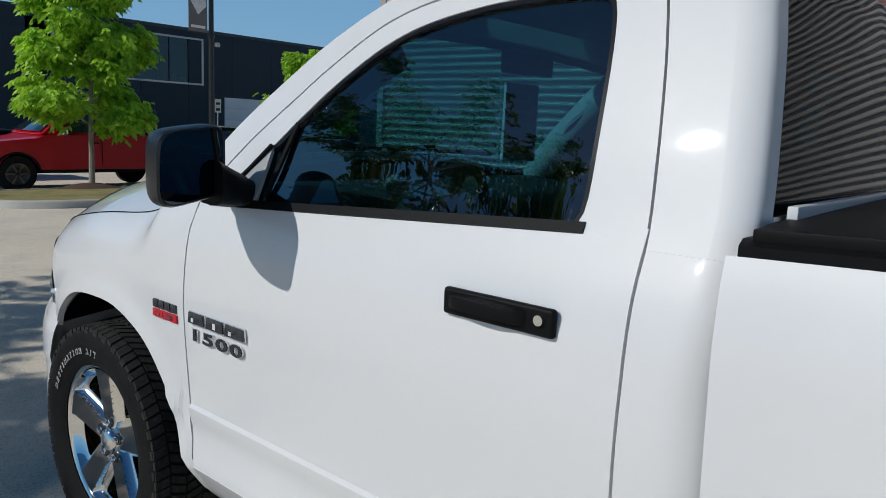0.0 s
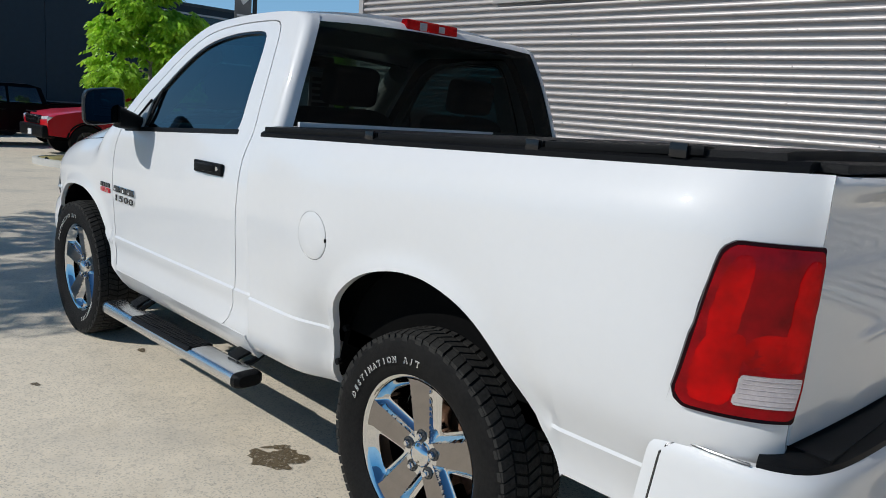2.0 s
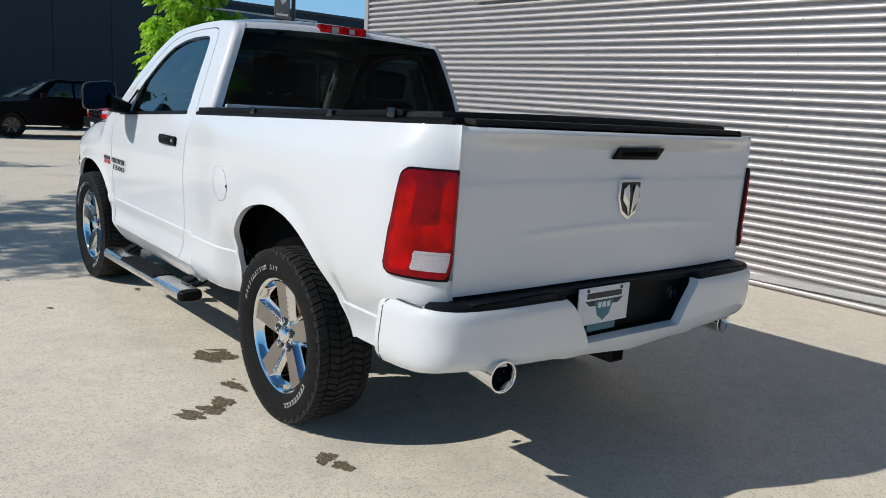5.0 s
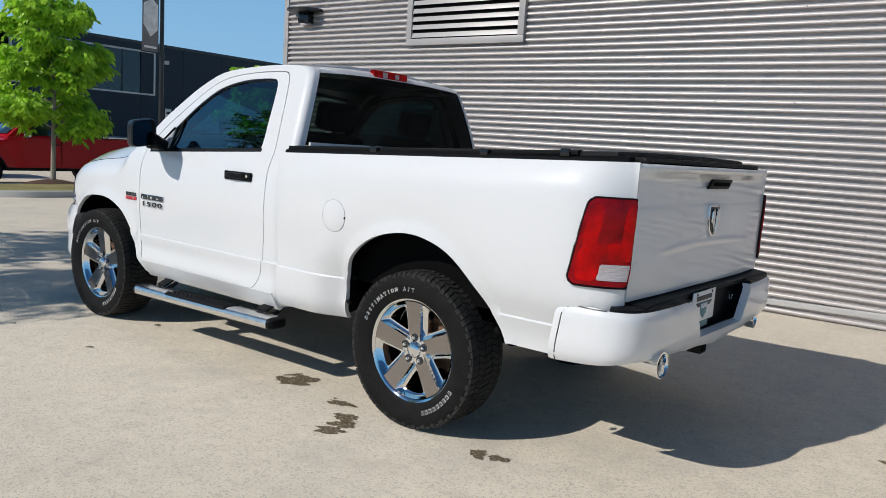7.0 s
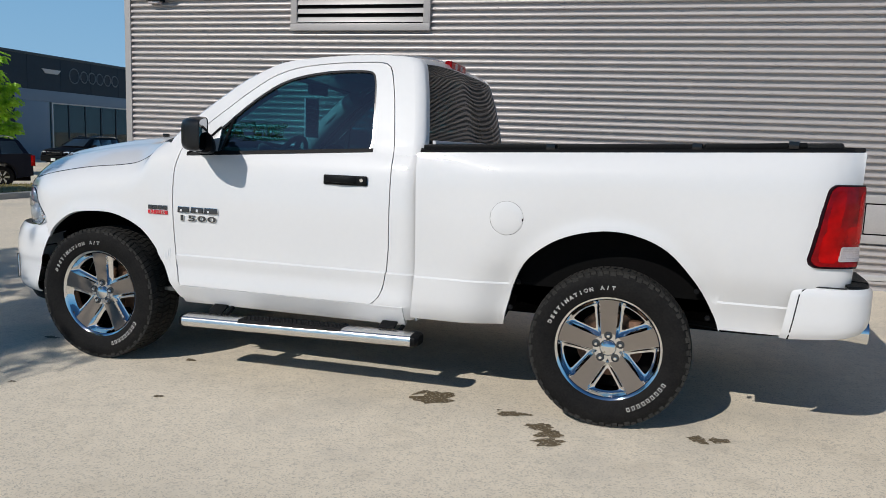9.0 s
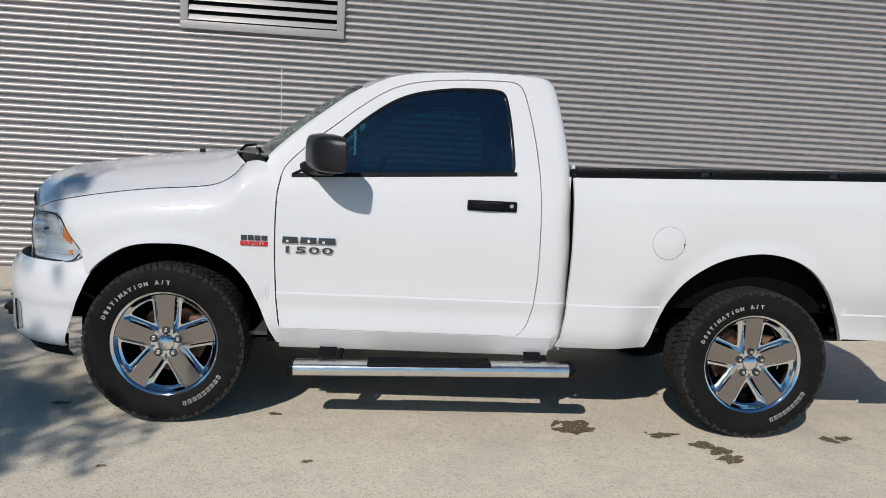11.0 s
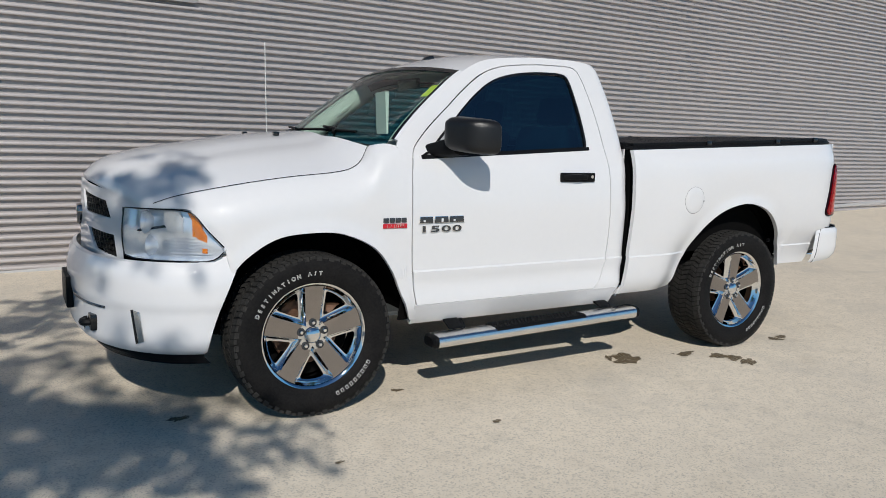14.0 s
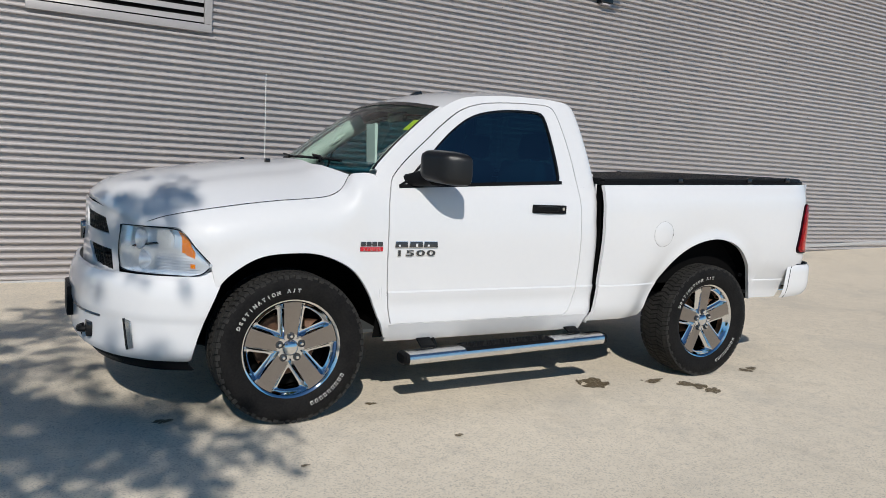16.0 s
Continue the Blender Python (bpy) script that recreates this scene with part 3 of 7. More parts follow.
def across(p, n, crown, bow, us=None):
    """Points from the left edge point p over to its mirror image: raised by crown, pushed along x by bow."""
    out = []
    for u in (us if us is not None else np.linspace(-1, 1, n)):
        r = 1 - abs(u) ** 2.2
        out.append(Vector((p.x + bow * r, p.y * -u if p.y < 0 else p.y * u, p.z + crown * r)))
    return out


roof_edge = edge3[18:44]
rows = []
for k, p in enumerate(roof_edge):
    t = k / (len(roof_edge) - 1)
    front = max(0, 1 - t / 0.25)
    row = across(p, 25, 0.050 + 0.010 * math.sin(math.pi * t), -0.105 * front ** 1.2 + 0.03 * max(0, (t - 0.8) / 0.2))
    rows.append(row)
panel("roof", rows, PAINT, truck, depth=0.02, inward=(0, 0, -1))
ws_edge = edge3[1:19]
rows = []
for k, p in enumerate(ws_edge):
    t = k / (len(ws_edge) - 1)
    q = Vector((p.x, p.y + 0.030, p.z + 0.004))
    rows.append(across(q, 25, 0.012 + 0.038 * t, -0.20 + 0.095 * t))
windshield = panel("windshield", rows, SCREEN, truck, "clear windshield with a pale green tint", depth=0.004, inward=(0.5, 0, -0.8))
windshield.visible_shadow = False
edge_strip = lambda j, k: [[r[j] + Vector((-0.003, 0, 0.004)) for r in rows], [r[j].lerp(r[k], 0.30) + Vector((-0.003, 0, 0.004)) for r in rows]]
for nm, strip in (("windshield_seal", edge_strip(0, 1)), ("windshield_seal", edge_strip(24, 23)[::-1]),
                  ("windshield_top_band", [[p + Vector((-0.003, 0, 0.004)) for p in r] for r in rows[-2:]])):
    panel(nm, strip, GLOSSBLACK, truck, depth=0.004, inward=(0.5, 0, -0.8))
pil = [Vector((p.x, p.y, p.z)) for p in ws_edge]
for s in (-1, 1):
    rws = [[Vector((p.x, -s * p.y, p.z)) for p in pil], [Vector((p.x - 0.010, -s * (p.y + 0.018), p.z + 0.008)) for p in pil], [Vector((p.x - 0.004, -s * (p.y + 0.040), p.z + 0.002)) for p in pil]]
    panel("pillar_trim", rws, PAINT, truck, depth=0.01, inward=(0.5, 0, -0.8))
# rear wall of the cab, its window and the high brake lamp
REAR_US = np.concatenate([[-1, -0.966], np.linspace(-0.945, 0.945, 21), [0.966, 1]])
rear_edge = [Vector((p.x + 0.060, p.y + 0.036, p.z)) for p in edge3[int(N * 0.70):]]
rows = []
for k, p in enumerate(rear_edge):
    t = k / (len(rear_edge) - 1)
    rows.append(across(p, 25, 0.028 * (1 - t), 0.020, REAR_US))
win_rows, top = rows[3:-2], rows[:4]
panel("rear_header", top, PAINT, truck, depth=0.01, inward=(-1, 0, 0))
panel("rear_sill", rows[-3:], PAINT, truck, depth=0.01, inward=(-1, 0, 0))
rw = panel("rear_window", [[p for p in r[1:-1]] for r in win_rows], DARKTINT, truck, "very dark tinted rear window", depth=0.004, inward=(-1, 0, 0))
for a, b in ((0, 2), (22, 24)):
    panel("rear_pillar_edge", [[r[j] + Vector((0.004 if 0 < j < 24 else 0, 0, 0)) for r in rows] for j in (a, a + 1)] if a == 0 else [[r[j] + Vector((0.004 if 0 < j < 24 else 0, 0, 0)) for r in rows] for j in (23, 24)], PAINT, truck, depth=0.01, inward=(-1, 0, 0))
panel("rear_window_rail", [[r + Vector((0.006, 0, 0)) for r in rows[-3][1:-1]], [r + Vector((0.008, 0, 0)) for r in [q.lerp(w, 0.35) for q, w in zip(rows[-3][1:-1], rows[-2][1:-1])]]], STEEL, truck, depth=0.008, inward=(-1, 0, 0))
c = rows[2][12]
bl = part("high_brake_lamp", bm_box((c.x - 0.03, -0.165, c.z - 0.030), (c.x + 0.016, 0.165, c.z + 0.026), 0.012, 3), RED, truck, "red high-mounted brake lamp with two clear cargo lights")
for y in (-0.060, 0.060):
    part("cargo_light", bm_box((c.x + 0.012, y - 0.024, c.z - 0.020), (c.x + 0.0185, y + 0.024, c.z + 0.018), 0.005), CLEARLENS, bl)
# back panel of the cab below the window
panel("cab_back", [[Vector((2.052, y, z)) for y in np.linspace(-0.90, 0.90, 6)] for z in (0.43, 0.8, 1.36)], PAINT, truck, depth=0.01, inward=(-1, 0, 0))
panel("cab_floor", [[Vector((x, y, 0.47)) for y in np.linspace(-0.88, 0.88, 4)] for x in (0.4, 1.2, 2.05)], CABIN, truck, depth=0.02, inward=(0, 0, -1))
panel("headliner", [[Vector((x, y, 1.825)) for y in np.linspace(-0.66, 0.66, 4)] for x in (1.15, 1.5, 1.92)], PALETRIM, truck, depth=0.01, inward=(0, 0, 1))
# roof antenna fin
part("roof_antenna", bm_prism([(1.085, -0.022, 1.895), (1.175, -0.022, 1.905), (1.165, -0.022, 1.935), (1.12, -0.022, 1.925)], (0, 0.044, 0), 0.008), GLOSSBLACK, truck)

# the cab stands out a little more on its far side and towards the bed
def ease(a, b, t):
    t = min(1, max(0, (t - a) / (b - a)))
    return t * t * (3 - 2 * t)


def stand_out(shift):
    """Moves the truck's skin by shift(place), but for parts that are turned."""
    for ob in truck.children_recursive:
        if ob.type != "MESH":
            continue
        m0 = Matrix.Identity(4)
        o = ob
        while o is not None and o is not truck:
            m0 = o.matrix_basis @ m0
            o = o.parent
        m3 = m0.to_3x3() - Matrix.Identity(3)
        if m3.row[0].length + m3.row[1].length > 0.01:
            continue
        for v in ob.data.vertices:
            v.co += shift(m0 @ v.co)


def cab_shift(p):
    k = ease(0.05, 0.75, p.y)
    return Vector((0.060 * k * ease(1.2, 1.9, p.x), 0.045 * k * ease(1.25, 1.40, p.z), 0))


stand_out(cab_shift)

# ---- front end ----
plan_y = smooth([-0.72, -0.66, -0.60, -0.50, -0.43, -0.35, -0.20, 0.0, 0.25, 0.55], [0.745, 0.810, 0.852, 0.918, 0.945, 0.958, 0.968, 0.974, 0.972, 0.969])
seam_z = smooth([-0.72, -0.62, -0.35, -0.08, 0.10, 0.20, 0.27, 0.315, 0.345, 0.355, 0.43, 0.55], [1.050, 1.092, 1.150, 1.190, 1.207, 1.222, 1.252, 1.295, 1.338, 1.350, 1.362, 1.330])
seam_y = smooth([-0.72, -0.62, -0.35, -0.08, 0.16, 0.25, 0.304, 0.351, 0.43, 0.55], [0.735, 0.795, 0.858, 0.880, 0.880, 0.868, 0.842, 0.805, 0.840, 0.900])
ARCH_F = [(-0.395, 0.735), (-0.325, 0.815), (-0.185, 0.900), (-0.010, 0.923), (0.155, 0.909), (0.328, 0.827), (0.444, 0.675), (0.507, 0.54), (0.538, 0.43)]
ARCH_R = [(2.535, 0.470), (2.560, 0.575), (2.605, 0.725), (2.680, 0.850), (2.830, 0.957), (3.020, 1.009), (3.190, 1.000), (3.350, 0.932), (3.495, 0.780), (3.592, 0.618), (3.620, 0.540)]
arch_f = path([Vector((x, 0, z)) for x, z in ARCH_F], 41)
arch_r = path([Vector((x, 0, z)) for x, z in ARCH_R], 45)


def arch_gap(x, z, arch):
    """Squared distance to the edge of a wheel opening."""
    best = 9.0
    for p, q in zip(arch, arch[1:]):
        dx, dz = q.x - p.x, q.z - p.z
        t = min(1, max(0, ((x - p.x) * dx + (z - p.z) * dz) / (dx * dx + dz * dz)))
        best = min(best, (x - p.x - t * dx) ** 2 + (z - p.z - t * dz) ** 2)
    return best


def flare(x, z, arch):
    """A low lip round the wheel opening."""
    t = min(1, max(0, (z - 0.58) / 0.25))
    return 0.014 * (0.15 + 0.85 * t * t * (3 - 2 * t)) * math.exp(-arch_gap(x, z, arch) / 0.045 ** 2)


def fender_y(x, z):
    zt = seam_z(x)
    d = zt - z
    y = plan_y(x) + (side(min(z, 1.0)) - 0.972)
    ys = seam_y(x)
    t = max(0.0, 1 - d / 0.20)
    y -= (plan_y(x) - ys) * t ** 2.6
    w = min(1, max(0, (x - 0.28) / 0.22))
    w = w * w * (3 - 2 * w)
    return (1 - w) * y + w * min(side(z), y + 0.02) + flare(x, z, arch_f)


def build_fender(s):
    low = [(-0.715, 1.036), (-0.64, 1.040), (-0.56, 1.040), (-0.50, 0.955), (-0.43, 0.862), (-0.40, 0.822)]
    cols = path([Vector((x, 0, z)) for x, z in low], 14, curved=False)[:-1] + arch_f + [Vector((x, 0, 0.425)) for x in (0.545, 0.575)]
    rows = []
    for i in range(17):
        t = i / 16
        row = []
        for k, c0 in enumerate(cols):
            zt = seam_z(c0.x) - 0.003
            z = c0.z + (zt - c0.z) * t
            x = c0.x
            if x > 0.42:
                # the rear edge follows the door
                f = (x - 0.42) / (0.575 - 0.42)
                zz = z
                xe = door_front(min(max(zz, 0.43), 1.285)) - 0.004
                x = 0.42 + (xe - 0.42) * f
            row.append(Vector((x, -fender_y(x, z), z)))
        rows.append(row)
    panel("fender", rows, PAINT, truck, mirror=s > 0, depth=0.022)
    # wheel well
    liner("front_wheel_liner", arch_f, s)
    # near-black backing, coloured as the shade behind the seams
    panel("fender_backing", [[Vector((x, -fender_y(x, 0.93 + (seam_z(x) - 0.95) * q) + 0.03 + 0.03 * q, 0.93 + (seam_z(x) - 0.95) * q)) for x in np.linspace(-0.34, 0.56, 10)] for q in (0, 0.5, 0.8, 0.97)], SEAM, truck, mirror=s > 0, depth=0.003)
    # engine badge
    y = s * (fender_y(0.43, 0.955) + 0.002)
    turn = pose(0, 0, 0, 90, 0, 0) if s < 0 else pose(0, 0, 0, 90, 0, 180)
    eb = part("engine_badge", bm_box((0.366, -0.004, 0.930), (0.502, 0.004, 0.953), 0.002), BADGERED, truck, "red and grey engine badge")
    eb.location = (0, y, 0)
    for k in range(4):
        part("badge_block", bm_box((0.368 + 0.034 * k, -0.005, 0.958), (0.397 + 0.034 * k, 0.005, 0.983), 0.003), BADGE, eb)
    tx = part("badge_text", text_mesh("5.7 LITER", 0.023, 0.001, CHROME, 1.15), None, eb)
    tx.matrix_local = pose(0.434, s * 0.005, 0.9415) @ turn


def liner(name, arch, s, rim=0.935):
    """The dark half-tunnel over a wheel, with an inner wall."""
    rows = []
    for d, y in ((0.006, rim), (0.012, rim - 0.035), (0.03, 0.75), (0.03, 0.55), (0.05, 0.52)):
        rows.append([Vector((p.x, s * y, p.z + d)) for p in arch])
    mid = arch[len(arch) // 2]
    rows.append([Vector((mid.x, s * 0.52, 0.45)) for p in arch])
    v, f = grid_data(rows)
    part(name, mesh(name, v, f, LINER), None, truck)


both(build_fender)

# hood: stations from the lip to the windshield, each from seam to seam
rows = []
for i in range(27):
    t = i / 26
    xl = -0.745 + (0.349 + 0.745) * t
    xs = max(xl, -0.72)
    yl = seam_y(xs) - 0.002 - (0.05 if i == 0 else 0)
    zl = seam_z(xs) - 0.001 - (0.012 if i == 0 else 0)
    xc = -0.925 + (0.195 + 0.925) * t ** 1.02
    zc = smooth([-0.93, -0.90, -0.84, -0.70, -0.43, -0.12, 0.20], [1.150, 1.190, 1.238, 1.288, 1.338, 1.388, 1.420])(xc)
    row = []
    for j in range(37):
        u = -1 + 2 * j / 36
        a = abs(u)
        z = zl + (zc - zl) * (1 - a ** 2.5) - 0.010 * max(0, 1 - abs(a - 0.58) / 0.12) * min(1, t * 4)
        row.append(Vector((xc + (xl - xc) * a ** 2.3, yl * u, z)))
    rows.append(row)
hood = panel("hood", rows, PAINT, truck, "white hood with a raised centre", depth=0.02, inward=(0, 0, -1))
# near-black sheet, coloured as the shade below the hood's gaps
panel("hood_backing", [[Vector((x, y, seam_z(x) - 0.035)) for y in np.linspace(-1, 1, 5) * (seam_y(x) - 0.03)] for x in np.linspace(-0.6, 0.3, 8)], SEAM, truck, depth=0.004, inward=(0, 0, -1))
for y in (-0.32, 0.32):
    part("washer_nozzle", bm_box((0.00, y - 0.018, 1.385), (0.03, y + 0.018, 1.408), 0.005), GLOSSBLACK, hood)
for sg in (-1, 1):
    line = [Vector((x, sg * (seam_y(x) + 0.0005), seam_z(x) + 0.0005)) for x in np.linspace(-0.70, 0.345, 60)]
    part("hood_gap", bm_tube(line, 0.0016, 5), SEAM, truck)
# cowl and wipers
panel("cowl", [[Vector((0.215 + 0.17 * (abs(y) / 0.8) ** 2.2, y, 1.398 - 0.10 * abs(y) ** 2)) for y in np.linspace(-0.80, 0.80, 15)], [Vector((0.33 + 0.17 * (abs(y) / 0.8) ** 2.2, y, 1.392 - 0.10 * abs(y) ** 2)) for y in np.linspace(-0.80, 0.80, 15)]], PLASTIC, truck, depth=0.02, inward=(0, 0, -1))
for y0, y1 in ((-0.58, 0.02), (0.05, 0.62)):
    w = part("wiper", bm_tube([(0.30 + 0.12 * (y / 0.7) ** 2, y, 1.432 - 0.04 * y * y) for y in np.linspace(y0, y1, 9)], 0.009, 6), PLASTIC, truck, "black wiper blade")
    part("wiper_arm", bm_tube([(0.27, y0 + 0.06, 1.41), (0.29, y0 + 0.10, 1.436), (0.31, (y0 + y1) / 2, 1.447)], 0.008, 6), PLASTIC, w)
# mast antenna on the right fender
ant = part("antenna_base", bm_lathe([(0, 0.03), (0.010, 0.028), (0.016, 0.0), (0.018, -0.01)], 12, "Z"), PLASTIC, truck)
ant.location = (0.30, 0.80, 1.325)
part("antenna_mast", bm_tube([(0, 0, 0.02), (-0.004, 0, 0.36), (-0.008, 0, 0.70)], 0.0034, 6), LETTER, ant)

# nose: grille surround with four openings, black mesh behind them
nose_x = smooth([0.0, 0.20, 0.40, 0.52, 0.62, 0.70], [-0.955, -0.945, -0.900, -0.855, -0.800, -0.745])


def nose(y, z, back=0.0):
    return Vector((nose_x(abs(y)) + 0.05 * (z - 0.80) + back, y, z))


def in_poly(poly, y, z):
    inside = False
    for (y0, z0), (y1, z1) in zip(poly, poly[1:] + poly[:1]):
        if (z0 > z) != (z1 > z) and y < y0 + (z - z0) / (z1 - z0) * (y1 - y0):
            inside = not inside
    return inside


grille_top = lambda y: 1.033 + 0.113 * (1 - min(1, abs(y) / 0.685) ** 2.5)
grille = part("grille", mesh("grille", *grid_data([[nose(y, z, 0.032) for y in np.linspace(-0.59, 0.59, 9)] for z in np.linspace(0.77, 1.11, 4)]), SEAM), None, truck, "white crosshair grille with black honeycomb inserts")
# corner net of one half: middle, inner and outer edge of the openings, edge at the lamp
GRILLE_NET = [[(0.0, 0.762), (0.355, 0.760), (0.550, 0.756), (0.602, 0.756)],
              [(0.0, 0.806), (0.345, 0.806), (0.553, 0.782), (0.594, 0.790)],
              [(0.0, 0.912), (0.240, 0.910), (0.526, 0.892), (0.586, 0.900)],
              [(0.0, 0.984), (0.150, 0.984), (0.500, 0.968), (0.582, 0.970)],
              [(0.0, 1.096), (0.080, 1.094), (0.452, 1.052), (0.580, 1.030)],
              [(0.0, grille_top(0)), (0.080, grille_top(0.08)), (0.452, grille_top(0.452)), (0.580, grille_top(0.58))]]


def build_grille_half(s):
    bm = bmesh.new()
    seen = {}

    def vert(y, z, back=0.0):
        k = (round(y, 4), round(z, 4), round(back, 4))
        if k not in seen:
            q = nose(s * y, z, back)
            seen[k] = bm.verts.new(q)
        return seen[k]
    n = 8
    for r in range(5):
        for c in range(3):
            if c == 1 and r in (1, 3):
                continue
            a, b, d, e = (Vector(GRILLE_NET[r][c]), Vector(GRILLE_NET[r][c + 1]), Vector(GRILLE_NET[r + 1][c]), Vector(GRILLE_NET[r + 1][c + 1]))

            def at(i, k):
                p = (a * (1 - i / n) + b * (i / n)) * (1 - k / n) + (d * (1 - i / n) + e * (i / n)) * (k / n)
                return vert(p.x, p.y)
            for i in range(n):
                for k in range(n):
                    f = (at(i, k), at(i, k + 1), at(i + 1, k + 1), at(i + 1, k))
                    bm.faces.new(f if s > 0 else f[::-1])
    # the strip over the lamp
    a, b, d, e = [Vector(q) for q in ((0.580, 1.030), (0.690, 1.031), (0.580, grille_top(0.58)), (0.690, grille_top(0.69) + 0.002))]
    for i in range(n):
        for k in range(n):
            f = [vert(*((a * (1 - u) + b * u) * (1 - v) + (d * (1 - u) + e * u) * v)) for u, v in ((i / n, k / n), (i / n, (k + 1) / n), ((i + 1) / n, (k + 1) / n), ((i + 1) / n, k / n))]
            if len(set(f)) == 4:
                bm.faces.new(f if s > 0 else f[::-1])
    openings = []
    for r in (1, 3):
        corners = [Vector(GRILLE_NET[r][1]), Vector(GRILLE_NET[r][2]), Vector(GRILLE_NET[r + 1][2]), Vector(GRILLE_NET[r + 1][1])]
        mid = sum(corners, Vector((0, 0))) / 4
        edge = []
        for k in range(4):
            for i in range(n):
                edge.append(corners[k].lerp(corners[(k + 1) % 4], i / n))
        openings.append([tuple(q) for q in corners])

        def inset(p, d):
            w = p - mid
            return Vector((mid.x + w.x * (1 - d / 0.19), mid.y + w.y * (1 - d / 0.055)))
        rings = [[(p, 0.0) for p in edge], [(inset(p, 0.0015), 0.003) for p in edge], [(inset(p, 0.002), 0.012) for p in edge]]
        for ra, rb in zip(rings, rings[1:]):
            for k in range(len(edge)):
                m = (k + 1) % len(edge)
                f = (vert(ra[k][0].x, ra[k][0].y, ra[k][1]), vert(ra[m][0].x, ra[m][0].y, ra[m][1]), vert(rb[m][0].x, rb[m][0].y, rb[m][1]), vert(rb[k][0].x, rb[k][0].y, rb[k][1]))
                bm.faces.new(f if s < 0 else f[::-1])
    part("grille_surround", bm, PAINT, grille, "white painted grille bars", sharp=60)
    for poly in openings:
        bm = bmesh.new()
        zs, ys = [q[1] for q in poly], [q[0] for q in poly]
        row, z = 0, min(zs) - 0.01
        while z < max(zs) + 0.012:
            y = min(ys) - 0.012 + (0.0155 if row % 2 else 0.0)
            while y < max(ys) + 0.012:
                if in_poly(poly, y, z):
                    p = nose(s * y, z, 0.009)
                    hx = [Vector((0, math.sin(h), math.cos(h))) for h in np.linspace(0, 2 * math.pi, 7)[:-1]]
                    rg = [[bm.verts.new(p + Vector((d, w.y * r, w.z * r))) for w in hx] for d, r in ((0.0, 0.0179), (-0.001, 0.0152), (0.001, 0.0140), (0.018, 0.0130))]
                    for q0, q1 in zip(rg, rg[1:]):
                        for h in range(6):
                            bm.faces.new((q0[h], q0[(h + 1) % 6], q1[(h + 1) % 6], q1[h]))
                y += 0.031
            z += 0.0268
            row += 1
        part("honeycomb", bm, GRILLEMESH, grille, "black honeycomb mesh")


both(build_grille_half)
em = part("nose_emblem", bm_prism([(-1.0, -0.040, 0.995), (-1.0, -0.015, 1.003), (-1.0, 0.015, 1.003), (-1.0, 0.040, 0.995), (-1.0, 0.052, 0.965), (-1.0, 0.034, 0.915), (-1.0, 0, 0.890), (-1.0, -0.034, 0.915), (-1.0, -0.052, 0.965)], (0.045, 0, 0), 0.012, 3), TONEDCHROME, grille, "chrome shield emblem")
em.location = (0.030, 0, 0.0)


# headlamps: a reflector box, bowls, an amber part and the clear cover
LAMP = [(-0.812, 0.585), (-0.79, 0.632), (-0.745, 0.712), (-0.69, 0.780), (-0.62, 0.838), (-0.555, 0.884), (-0.49, 0.922), (-0.43, 0.945)]
lamp_c = path([Vector((x, y, 0)) for x, y in LAMP], 25)
lamp_top = smooth([0, 0.55, 0.70, 0.88, 1], [1.030, 1.036, 1.028, 0.935, 0.868])
lamp_bot = smooth([0, 0.15, 0.8, 0.93, 1], [0.806, 0.796, 0.798, 0.810, 0.845])


